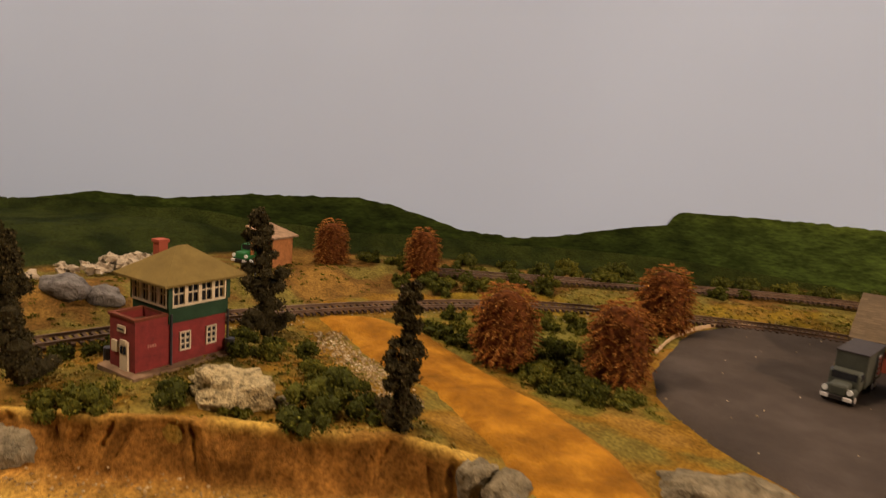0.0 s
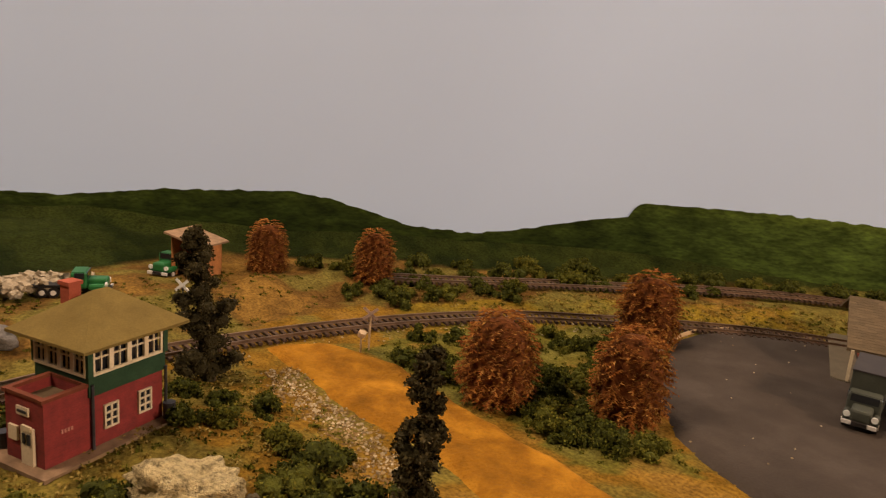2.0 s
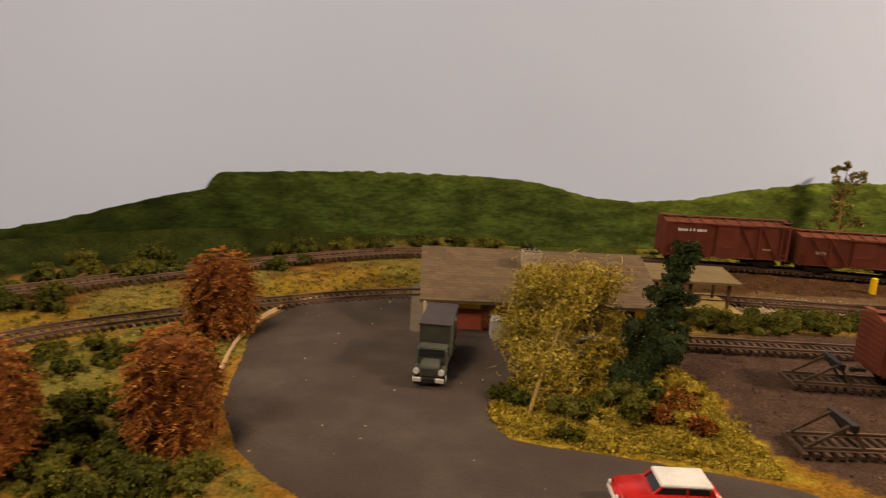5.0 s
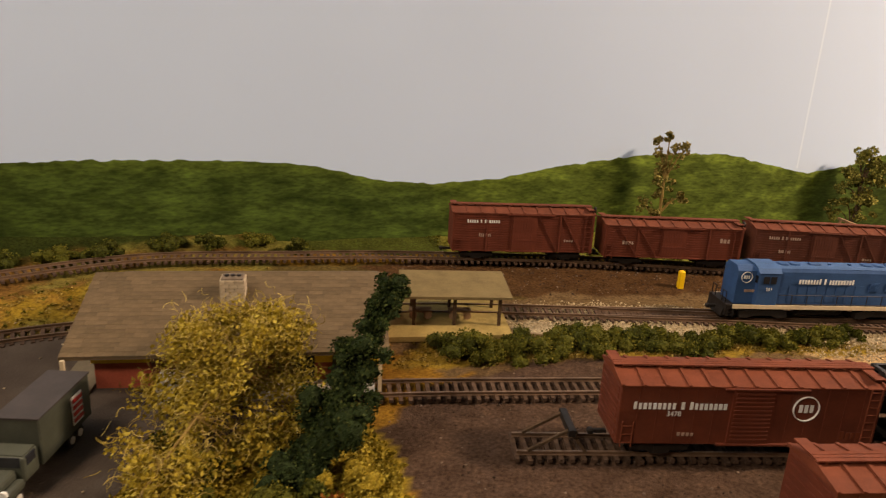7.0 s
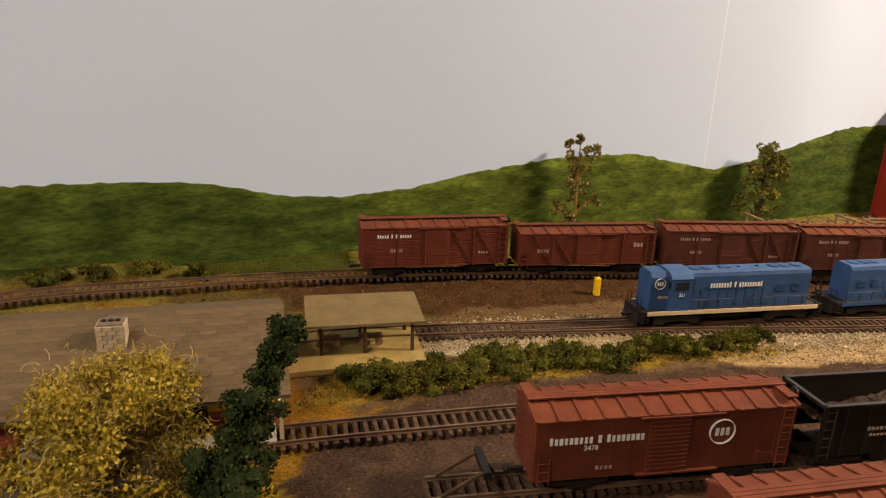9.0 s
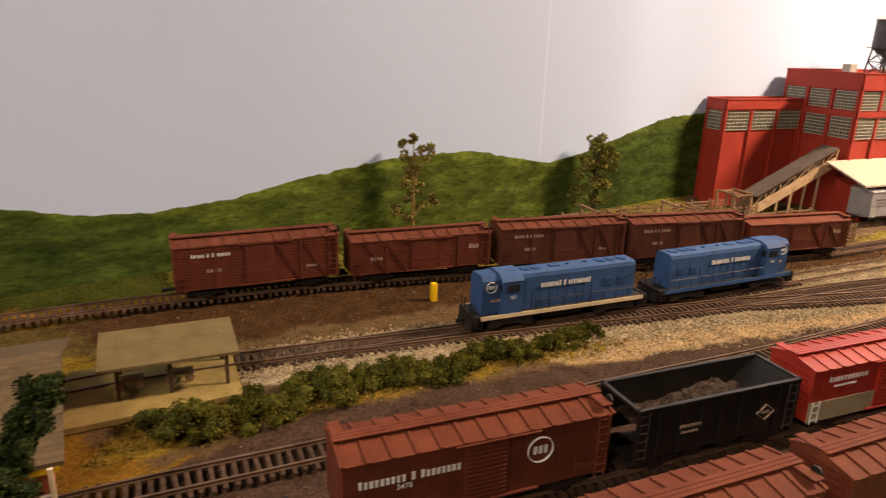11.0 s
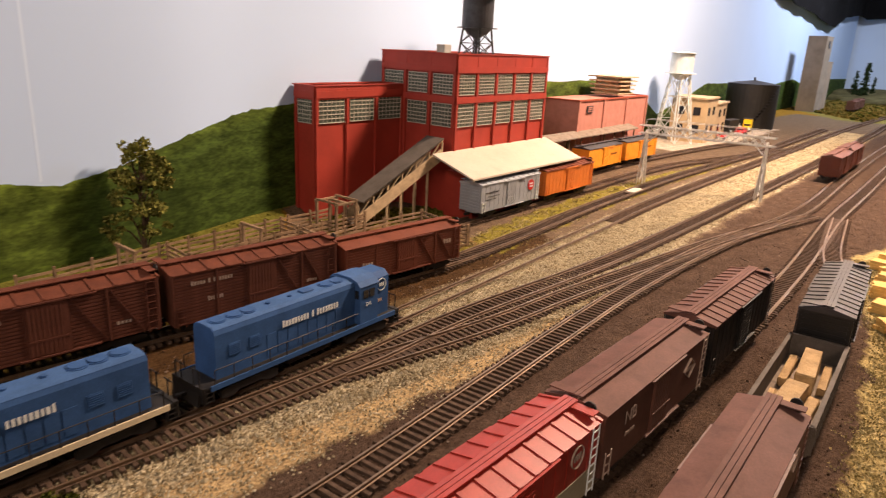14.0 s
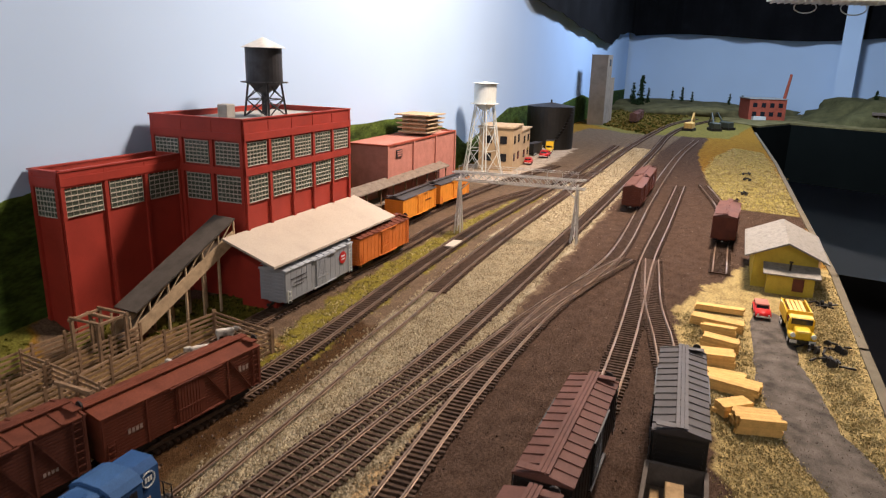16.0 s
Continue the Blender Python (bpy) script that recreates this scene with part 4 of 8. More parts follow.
# edge board along the front of the bench
board = bmesh.new()
for a, b in zip(FRONT, FRONT[1:]):
    if a[0] < 4.3:
        d = Vector((b[0] - a[0], b[1] - a[1], 0))
        n = Vector((-d.y, d.x, 0)).normalized() * 0.005
        mid = (Vector((*a, 0)) + Vector((*b, 0))) / 2 + n
        box(board, 0, 0, 0, d.length + .006, .009, .30, at(mid.x, mid.y, -.148, math.degrees(math.atan2(d.y, d.x))))
solid("fascia", board, M_EDGE, "brown edge board along the bench front", "trim", kind="structure")

far_bench = bmesh.new()
slab(far_bench, [(4.36, 1.20), (4.72, 1.10), (4.62, .80), (4.50, .30), (4.45, -1.0), (5.62, -1.0), (5.62, 1.6), (4.6, 1.4)], -.30, -.004)
solid("far_bench", far_bench, M_FASCIA, "dark green fascia of the far bench across the aisle", "bench", kind="structure")
far_top = bmesh.new()
slab(far_top, [(4.37, 1.21), (4.73, 1.11), (4.63, .80), (4.51, .30), (4.46, -1.0), (5.62, -1.0), (5.62, 1.62), (4.6, 1.42)], -.004, .004)
solid("far_ground", far_top, surface("far_turf", (.17, .145, .06), .5, 1.5, 14.0, 160.0, .95, .4), "straw coloured scenery on the far bench", "ground", kind="structure")
rows = []
for s_ in np.arange(4.35, ws[-1] - .05, .04):
    x_ = float(np.interp(s_, ws, wq[:, 0]))
    rows.append((float(s_), float(np.interp(x_, [2.3, 2.85, 4.6, 4.9, 5.6], [.62, .478, .385, .46, .50])) + .004 * math.sin(s_ * 9), 1.34))
v_, f_ = [], []
for k, (s_, z0, z1) in enumerate(rows):
    x_, y_ = along_wall(s_, .03 + .004 * math.sin(s_ * 23))
    v_ += [(float(x_), float(y_), z0), (float(x_), float(y_), z1)]
    if k:
        f_.append((2 * k - 2, 2 * k, 2 * k + 1, 2 * k - 1))
for k, y_ in enumerate(np.arange(2.25, -1.6, -.06)):
    v_ += [(5.58 + .02 * math.sin(y_ * 19), float(y_), .47 + .02 * math.sin(y_ * 4)), (5.58, float(y_), 1.34)]
    n_ = len(v_)
    f_.append((n_ - 4, n_ - 2, n_ - 1, n_ - 3))
drape = new("black_drape", mesh_from("black_drape", v_, f_, M_FABRIC))
tagged(drape, "black fabric drape hanging along the top of the backdrop", "drape")
drape.modifiers.new("thickness", "SOLIDIFY").thickness = .004
post = bmesh.new()
box(post, 5.50, .93, .5, .10, .10, 1.8)
solid("wall_post", post, M_END, "pale blue painted post beside the end wall", "post", kind="structure")
skirt = bmesh.new()
for a, b in zip(FRONT, FRONT[1:]):
    if .3 < a[0] < 4.5 and a[1] > 0:
        d = Vector((b[0] - a[0], b[1] - a[1], 0))
        n = Vector((-d.y, d.x, 0)).normalized() * -.01
        mid = (Vector((*a, 0)) + Vector((*b, 0))) / 2 + n
        box(skirt, 0, 0, 0, d.length, .012, .72, at(mid.x, mid.y, -.65, math.degrees(math.atan2(d.y, d.x))))
solid("bench_skirt", skirt, M_FABRIC, "black fabric skirt under the bench", "skirt", kind="structure")

# ---- track ----
def tie_mesh(name, q, a, rng):
    bm_v, bm_f = [], []
    for (x, y, z), h in zip(q, a):
        h = h + rng.normal(0, 0.02)
        u, w = np.array((math.cos(h), math.sin(h), 0)), np.array((-math.sin(h), math.cos(h), 0))
        lx, ly = .0013, .0142 + rng.normal(0, .0004)
        n0 = len(bm_v)
        for zz in (z - .0005, z + .0016):
            for su, sw in ((-1, -1), (1, -1), (1, 1), (-1, 1)):
                bm_v.append(np.array((x, y, zz)) + u * lx * su + w * ly * sw)
        bm_f += [(n0 + 4, n0 + 5, n0 + 6, n0 + 7), (n0, n0 + 1, n0 + 5, n0 + 4), (n0 + 1, n0 + 2, n0 + 6, n0 + 5), (n0 + 2, n0 + 3, n0 + 7, n0 + 6), (n0 + 3, n0, n0 + 4, n0 + 7)]
    return mesh_from(name, bm_v, bm_f, M_TIE)


def rail_mesh(name, q, a, off):
    """One rail with head, web and foot."""
    prof = [(-.0011, 0), (.0011, 0), (.0011, .0004), (.0004, .0006), (.0004, .0016), (.0007, .0018), (.0007, .0025), (-.0007, .0025), (-.0007, .0018), (-.0004, .0016), (-.0004, .0006), (-.0011, .0004)]
    v, f, n = [], [], len(prof)
    for (x, y, z), h in zip(q, a):
        w = np.array((-math.sin(h), math.cos(h), 0))
        for o, zz in prof:
            v.append(np.array((x, y, z + .0016 + zz)) + w * (off + o))
    for i in range(len(q) - 1):
        for k in range(n):
            f.append((i * n + k, i * n + (k + 1) % n, (i + 1) * n + (k + 1) % n, (i + 1) * n + k))
    return mesh_from(name, v, f, M_RAIL)


TRACK_Z = 0.0022
TIES = [tie_mesh("tie", [(0, 0, 0)], [0.0], np.random.default_rng(60 + k)) for k in range(4)]


def lay_track(points, label, seed):
    rng = np.random.default_rng(seed)
    t = thing("track", label, "railroad track", kind="structure")
    q, a, s = bent([(*p, 0.0)[:3] for p in points], 0.0062)
    q = q + np.array((0, 0, TRACK_Z))
    near = (q[:, 0] > -.32) & (q[:, 0] < 1.32)
    if (~near).any():
        part("far_tie", tie_mesh("far_tie", q[~near], a[~near], rng), M_TIE, t)["kind"] = "stuff"
    for (x, y, z), h in zip(q[near][:300], a[near][:300]):
        tie = new("tie", TIES[int(rng.integers(4))])
        tie.parent = t
        tie.matrix_basis = at(x, y, z, math.degrees(h) + rng.normal(0, 1.2))
        tagged(tie)
    q, a, s = bent([(*p, 0.0)[:3] for p in points], 0.012)
    q = q + np.array((0, 0, TRACK_Z))
    for off in (-.00895, .00895):
        part("rail", rail_mesh("rail", q, a, off), M_RAIL, t)
    return t


lay_track(MAIN, "main line track with steel rails on brown ties", 1)
lay_track(SECOND, "second main track beside pale gravel", 2)
lay_track(CROSS, "crossover track joining the yard ladder", 3)
lay_track(LEAD, "yard lead track on dark cinders", 4)
lay_track(SPUR_A, "yard track under the boxcar string", 5)
lay_track(SPUR_B, "outer yard track beside the lumber pile", 6)
lay_track(HOUSE_TRACK, "back track under the stock cars", 7)
lay_track(REEFER_TRACK, "packing house track in yellow grass", 8)
lay_track(ICE_TRACK, "icing platform track", 9)
lay_track(STUB, "rusty stub track sunk in cinders", 10)

# ---- rolling stock ----
RAIL_TOP = TRACK_Z + 0.0041


def on_track(points, x, turn=0.0):
    """The pose of a car whose middle stands at x on a track."""
    q, a, s = bent([(*p, 0.0)[:3] for p in points], 0.004)
    i = int(np.argmin(np.abs(q[:, 0] - x)))
    j, k = max(0, i - 11), min(len(q) - 1, i + 11)
    d = q[k] - q[j]
    return at(q[i, 0], q[i, 1], q[i, 2] + RAIL_TOP, math.degrees(math.atan2(d[1], d[0])) + turn)


def wheel_set(parent, x, name="truck"):
    """A four-wheeled truck: side frames, bolster and wheels."""
    bm = bmesh.new()
    for y in (-.0125, .0125):
        prism(bm, [(x - .016, .0062), (x - .012, .0078), (x + .012, .0078), (x + .016, .0062), (x + .016, .0045), (x + .007, .0040), (x + .005, .0020), (x - .005, .0020), (x - .007, .0040), (x - .016, .0045)], y - .0011, y + .0011)
        box(bm, x, y, .0045, .006, .0030, .0050)
    box(bm, x, 0, .0068, .008, .024, .0028)
    truck = part(name, bm, M_UNDER, parent)
    for dx in (-.0115, .0115):
        bm = bmesh.new()
        rod(bm, (x + dx, -.0095, .0049), (x + dx, -.0075, .0049), .0049, 14)
        rod(bm, (x + dx, .0075, .0049), (x + dx, .0095, .0049), .0049, 14)
        rod(bm, (x + dx, -.012, .0049), (x + dx, .012, .0049), .0010, 6)
        part("wheelset", bm, M_UNDER, truck)
    return truck


def coupler(parent, x, sign):
    bm = bmesh.new()
    box(bm, x + sign * .004, 0, .0075, .009, .0020, .0022)
    soft_box(bm, x + sign * .0085, 0, .0075, .0035, .0042, .0035, .0008)
    part("coupler", bm, M_UNDER, parent)


def ladder(parent, x, y, z0, z1, width, material, rungs=7, name="ladder"):
    bm = bmesh.new()
    for i in range(rungs):
        z = z0 + (z1 - z0) * (i + .5) / rungs
        beam(bm, (x - width / 2, y, z), (x + width / 2, y, z), .0005)
    for dx in (-width / 2, width / 2):
        beam(bm, (x + dx, y * .995, z0), (x + dx, y * .995, z1), .0006)
    part(name, bm, material, parent)


def roof_shape(w, eave, peak):
    return [(-w, eave - .0009), (-w, eave), (0, peak), (w, eave), (w, eave - .0009)]


def box_car(label, m, body, roof, length=.138, style="steel", ribs=11, door="ribbed", band=None, bars=(), extra=None, group="", height=.0, rung=None, roof_walk=True, seed=1, category="boxcar", braces=((.024, -1), (.048, -1))):
    rng = np.random.default_rng(seed)
    t = thing("boxcar" if category == "boxcar" else category.replace(" ", "_"), label, category, m, group)
    L, W, z0, z1, zp = length / 2, .0168, .0098, .0452 + height, .0488 + height
    bm = bmesh.new()
    soft_box(bm, 0, 0, (z0 + z1) / 2, 2 * L, 2 * W, z1 - z0, .0004)
    if style == "steel":
        bm2 = bmesh.new()
        cross_prism(bm2, [(-W + .002, -.0011), (W - .002, -.0011), (W - .003, .0011), (-W + .003, .0011)], -.0006, .0006)
        crimp = finish(bm2, "end_rib")
        crimp.materials.append(body)
    if style == "wood":
        for y in (-W, W):
            for x in np.arange(-L + .001, L, .0022):
                box(bm, x, y, (z0 + z1) / 2, .0018, .0005, z1 - z0 - .001)
    box(bm, 0, 0, z0 - .0006, 2 * L - .004, .016, .0026)
    hull = part("body", bm, body, t)
    if style == "steel":
        for zz in np.linspace(z0 + .004, z1 - .004, 8):
            for x in (-L, L):
                rib = new("end_rib", crimp)
                rib.parent, rib.matrix_basis = hull, Matrix.Translation((x, 0, zz))
                tagged(rib)
        for x in np.linspace(-L, L, 15)[1:-1]:
            for y in (-W, W):
                if abs(x) > .013:
                    piece("rib", x, y, (z0 + z1) / 2, .0006, .0005, z1 - z0 - .001, body, hull)
    if style == "slats":
        for y in (-W, W):
            for zz in np.arange(z0 + .0012, z1 - .001, .0024):
                piece("slat", 0, y, zz, 2 * L - .001, .0009, .0015, body, hull)
            for x in (-L + .001, -.036, -.012, .012, .036, L - .001):
                piece("side_post", x, y * 1.03, (z0 + z1) / 2, .0016, .0010, z1 - z0, body, hull)
            for x, s in braces:
                bm = bmesh.new()
                beam(bm, (x - s * .010, y * 1.035, z0 + .002), (x + s * .010, y * 1.035, z1 - .002), .0016, .0009)
                part("brace", bm, body, hull)
    bm = bmesh.new()
    cross_prism(bm, roof_shape(W + .0009, z1, zp), -L - .0006, L + .0006)
    top = part("roof", bm, roof, t)
    if ribs:
        bm = bmesh.new()
        cross_prism(bm, [(-W - .0010, z1 - .0004), (-W - .0010, z1 + .0007), (0, zp + .0008), (W + .0010, z1 + .0007), (W + .0010, z1 - .0004), (0, zp - .0008)], -.0009, .0009)
        ridge = finish(bm, "roof_rib")
        ridge.materials.append(roof)
        for x in np.linspace(-L, L, ribs + 1):
            rib = new("roof_rib", ridge)
            rib.parent, rib.matrix_basis = top, Matrix.Translation((x, 0, 0))
            tagged(rib)
    if roof_walk:
        bm = bmesh.new()
        for y in (-.0026, 0, .0026):
            box(bm, 0, y, zp + .0016, 2 * L + .002, .0023, .0007)
        for x in (-L + .003, L - .003):
            box(bm, x, -.008 if x > 0 else .008, zp + .0006, .006, .015, .0007)
        for x in np.linspace(-L + .004, L - .004, 8):
            box(bm, x, 0, zp + .0004, .0012, .006, .002)
        part("running_board", bm, roof, t)
    if door:
        for y in (-1, 1):
            bm = bmesh.new()
            box(bm, .0, y * (W + .0006), (z0 + z1) / 2, .0235, .0012, z1 - z0 - .003)
            dr = part("door", bm, body, t)
            if door == "ribbed":
                for zz in np.linspace(z0 + .004, z1 - .004, 12):
                    piece("door_rib", 0, y * (W + .0013), zz, .021, .0010, .0010, body, dr)
            else:
                for x in np.arange(-.010, .0105, .0026):
                    piece("door_board", x, y * (W + .0012), (z0 + z1) / 2, .0020, .0006, z1 - z0 - .005, body, dr)
                piece("door_bar", 0, y * (W + .0014), z0 + .012, .0235, .0008, .0014, body, dr)
            for zz in (z1 - .0012, z0 + .0010):
                piece("door_track", .006, y * (W + .0012), zz, .047, .0018, .0010, body, dr)
    if band:
        bm = bmesh.new()
        for y in (-1, 1):
            box(bm, 0, y * (W + .0004), z0 + .0065, 2 * L - .0004, .0005, .0135)
        part("painted_band", bm, band, t, "grey painted lower band")
    for x, w in ((L - .0055, .006), (-L + .0055, .006)):
        for y in (-W - .0012, W + .0012):
            ladder(t, x, y, z0 - .001, z1 if (x > 0) == (y < 0) else z0 + .014, w, rung or body, 8 if (x > 0) == (y < 0) else 3)
    for x in (-.044 * length / .138, .044 * length / .138):
        wheel_set(t, x)
    coupler(t, -L, -1)
    coupler(t, L, 1)
    bm = bmesh.new()
    beam(bm, (L + .0008, -.010, z0), (L + .0008, -.010, zp + .001), .0006)
    rod(bm, (L + .0012, -.010, zp), (L + .0022, -.010, zp), .0032, 12)
    part("brake_wheel", bm, M_UNDER, t)
    for x in (-.030, -.018, .020):
        piece("brake_cylinder", x, .004, .0072, .008, .007, .004, M_UNDER, t)
    for side in (-1, 1):
        for x0, z, length_, h, count, mat in bars:
            bm = bmesh.new()
            word_bars(bm, length_, h, count, side * (W + .0006), z, x0 if side < 0 else -x0 - length_, rng)
            part("lettering", bm, mat, t)
    if extra:
        extra(t, W)
    return t


def ring_logo(t, x, z, r, y, material=None):
    """A round herald: toothed ring and a bar pattern in place of its letters."""
    bm = bmesh.new()
    n = 26
    for i in range(n):
        a, b = 2 * math.pi * i / n, 2 * math.pi * (i + 1) / n
        beam(bm, (x + r * math.cos(a), y, z + r * math.sin(a)), (x + r * math.cos(b), y, z + r * math.sin(b)), r * .16, .0004)
    for dx in (-.42, 0, .42):
        box(bm, x + dx * r, y, z, r * .26, .0004, r * .62)
    part("herald", bm, material or M_WHITE, t, "round white herald")


def diamond_logo(t, x, z, r, y, material):
    bm = bmesh.new()
    pts = [(x - r, z), (x, z + r * .75), (x + r, z), (x, z - r * .75)]
    for p, q in zip(pts, pts[1:] + pts[:1]):
        beam(bm, (p[0], y, p[1]), (q[0], y, q[1]), r * .16, .0004)
    box(bm, x, y, z, r * .9, .0004, r * .25)
    part("herald", bm, material, t, "diamond-shaped herald")


def number_on_side(t, text, x, z, size, y, material, name="car_number"):
    for side in (-1, 1):
        lettering(text, size, pose(x if side < 0 else -x, side * y, z, 90, 0, 0 if side < 0 else 180), t, material, name)


def oxide_marks(t, W):
    for s in (-1, 1):
        ring_logo(t, -s * .030, .0325, .0072, s * (W + .0005))
    number_on_side(t, "3478", -.043, .0285, .0040, W + .0005, M_WHITE)


YARD_CARS = "boxcars on the yard track"
box_car("oxide red steel boxcar with white lettering and round herald", on_track(SPUR_A, .466), M_OXIDE, M_OXIDE_ROOF, length=.146, ribs=12, bars=[(-.0660, .0335, .0520, .0042, NAME_WORDS, M_WHITE), (-.040, .0165, .010, .0022, 4, M_GREY_LETTER), (.052, .0165, .012, .0050, 4, M_OXIDE_ROOF)], extra=oxide_marks, group=YARD_CARS, rung=M_OXIDE_ROOF, seed=2)


def hopper_car(m):
    t = thing("hopper_car", "black open hopper car with a low coal load", "hopper car", m, YARD_CARS)
    L, W = .058, .0165
    for y in (-1, 1):
        bm = bmesh.new()
        box(bm, 0, y * W, .0265, 2 * L, .0010, .031)
        box(bm, 0, y * (W + .0006), .0425, 2 * L + .002, .0024, .0018)
        side = part("side_wall", bm, M_BLACKCAR, t)
        for x in np.linspace(-L, L, 9):
            piece("rib", x, y * (W + .0010), .0265, .0013, .0014, .031, M_BLACKCAR, side)
    for s in (-1, 1):
        bm = bmesh.new()
        prism(bm, [(s * L, .0425), (s * (L - .001), .0425), (s * .020, .013), (s * .021, .012)], -W, W)
        prism(bm, [(s * .004, .026), (s * .0048, .026), (s * .020, .013), (s * .019, .012)], -W, W)
        box(bm, s * L, 0, .0425, .0024, 2 * W + .002, .0018)
        box(bm, s * (L - .004), 0, .0105, .012, .020, .003)
        part("slope_sheet", bm, M_BLACKCAR, t)
    bm = bmesh.new()
    for x in (-.012, .012):
        prism(bm, [(x - .009, .012), (x + .009, .012), (x + .005, .004), (x - .005, .004)], -.013, .013)
    box(bm, 0, 0, .0105, 2 * L, .006, .003)
    part("bottom_chute", bm, M_UNDER, t)
    bm = bmesh.new()
    n, k = 34, 12
    grid = [[bm.verts.new((-.050 + .100 * i / (n - 1), -W + .001 + (2 * W - .002) * j / (k - 1), .0255 + .006 * math.exp(-((i / n - .65) / .22) ** 2) + .004 * noise.noise(Vector((i * .35, j * .45, 2))) + .002 * noise.noise(Vector((i * 1.3, j * 1.4, 5))))) for j in range(k)] for i in range(n)]
    for i in range(n - 1):
        for j in range(k - 1):
            bm.faces.new((grid[i][j], grid[i + 1][j], grid[i + 1][j + 1], grid[i][j + 1]))
    part("coal_load", bm, M_COAL, t, "lumpy grey coal load")
    for x in (-L + .004, L - .004):
        for y in (-W - .0014, W + .0014):
            ladder(t, x, y, .010, .042, .006, M_DARKROOF, 6)
    for s in (-1, 1):
        diamond_logo(t, -s * .034, .0255, .0068, s * (W + .0016), M_GREY_LETTER)
        bm = bmesh.new()
        word_bars(bm, .016, .0022, 6, s * (W + .0016), .028, -.030 if s < 0 else .014, np.random.default_rng(5))
        word_bars(bm, .012, .0016, 5, s * (W + .0016), .024, -.028 if s < 0 else .014, np.random.default_rng(6))
        part("lettering", bm, M_GREY_LETTER, t)
    for x in (-.040, .040):
        wheel_set(t, x)
    coupler(t, -L, -1)
    coupler(t, L, 1)
    return t


hopper_car(on_track(SPUR_A, .6125))


def crimson_marks(t, W):
    for s in (-1, 1):
        ring_logo(t, -s * .048, .036, .0055, s * (W + .0007), M_GREY_LETTER)


box_car("bright crimson and beige boxcar with white script bars", on_track(SPUR_A, .750), M_CRIMSON, M_CRIMSON, ribs=12, band=M_BEIGE, bars=[(-.056, .0375, .034, .0036, 11, M_WHITE), (-.056, .0325, .030, .0012, 1, M_WHITE)], extra=crimson_marks, group=YARD_CARS, rung=M_WHITE, seed=3)


def nb_marks(t, W):
    number_on_side(t, "NB", -.040, .034, .0105, W + .0006, M_GREY_LETTER, "reporting_mark")
    for s in (-1, 1):
        diamond_logo(t, -s * .042, .031, .0085, s * (W + .0006), M_GREY_LETTER)


box_car("dull brown boxcar with smooth roof and grey markings", on_track(SPUR_A, .895), M_BROWN, M_BROWN_ROOF, style="plain", ribs=0, door="plain", bars=[(-.045, .0245, .012, .0022, 4, M_GREY_LETTER)], extra=nb_marks, group=YARD_CARS, rung=M_GREY_LETTER, seed=4)
box_car("very dark brown boxcar with lighter brown ribbed roof", on_track(SPUR_A, 1.045), M_BLACKCAR, M_BROWN_ROOF, ribs=13, door="ribbed", group=YARD_CARS, seed=5)

OUTER = "boxcars on the outer yard track"
box_car("oxide red boxcar with faded lettering and ribbed roof", on_track(SPUR_B, .538), M_OXIDE, M_OXIDE_ROOF, ribs=12, group=OUTER, seed=6)
box_car("rust red boxcar with ribbed roof and slanted marks", on_track(SPUR_B, .689), M_OXIDE, M_OXIDE_ROOF, ribs=12, bars=[(.020, .034, .042, .0036, 12, M_GREY_LETTER), (.030, .027, .026, .0026, 9, M_GREY_LETTER)], group=OUTER, rung=M_BROWN_ROOF, seed=7)


def brown_marks(t, W):
    for s in (-1, 1):
        ring_logo(t, -s * .045, .033, .0060, s * (W + .0005), M_GREY_LETTER)


box_car("plain brown boxcar with a smooth dusty roof", on_track(SPUR_B, .838), M_BROWN, M_BROWN_ROOF, style="plain", ribs=0, door="plain", extra=brown_marks, group=OUTER, seed=8)


def gondola(m):
    t = thing("gondola_car", "weathered grey open gondola carrying wrapped crates", "gondola car", m)
    L, W = .066, .0172
    bm = bmesh.new()
    box(bm, 0, 0, .0105, 2 * L, 2 * W, .0025)
    part("floor_pan", bm, M_WOOD_GREY, t)
    for y in (-1, 1):
        bm = bmesh.new()
        box(bm, 0, y * W, .0185, 2 * L, .0011, .017)
        box(bm, 0, y * (W + .0004), .0272, 2 * L + .001, .0026, .0016)
        for x in np.linspace(-L + .002, L - .002, 12):
            box(bm, x, y * (W + .0012), .0180, .0015, .0016, .016)
        part("side_wall", bm, M_GONDOLA, t)
    for x in (-1, 1):
        bm = bmesh.new()
        box(bm, x * L, 0, .0185, .0012, 2 * W, .017)
        box(bm, x * L, 0, .0272, .0026, 2 * W + .002, .0016)
        part("end_wall", bm, M_GONDOLA, t)
        coupler(t, x * L, x)
        wheel_set(t, x * .044)
    return t


gm = on_track(SPUR_B, .995)
gondola(gm)


def crate(m, sx, sy, sz, label, seed):
    rng = random.Random(seed)
    bm = bmesh.new()
    soft_box(bm, 0, 0, sz / 2, sx, sy, sz, .0008, 2)
    for v in bm.verts:
        v.co += Vector([rng.uniform(-.0005, .0005) for _ in range(3)])
    return solid("crate", bm, M_CRATE, label, "crate", m, "crates in the gondola")


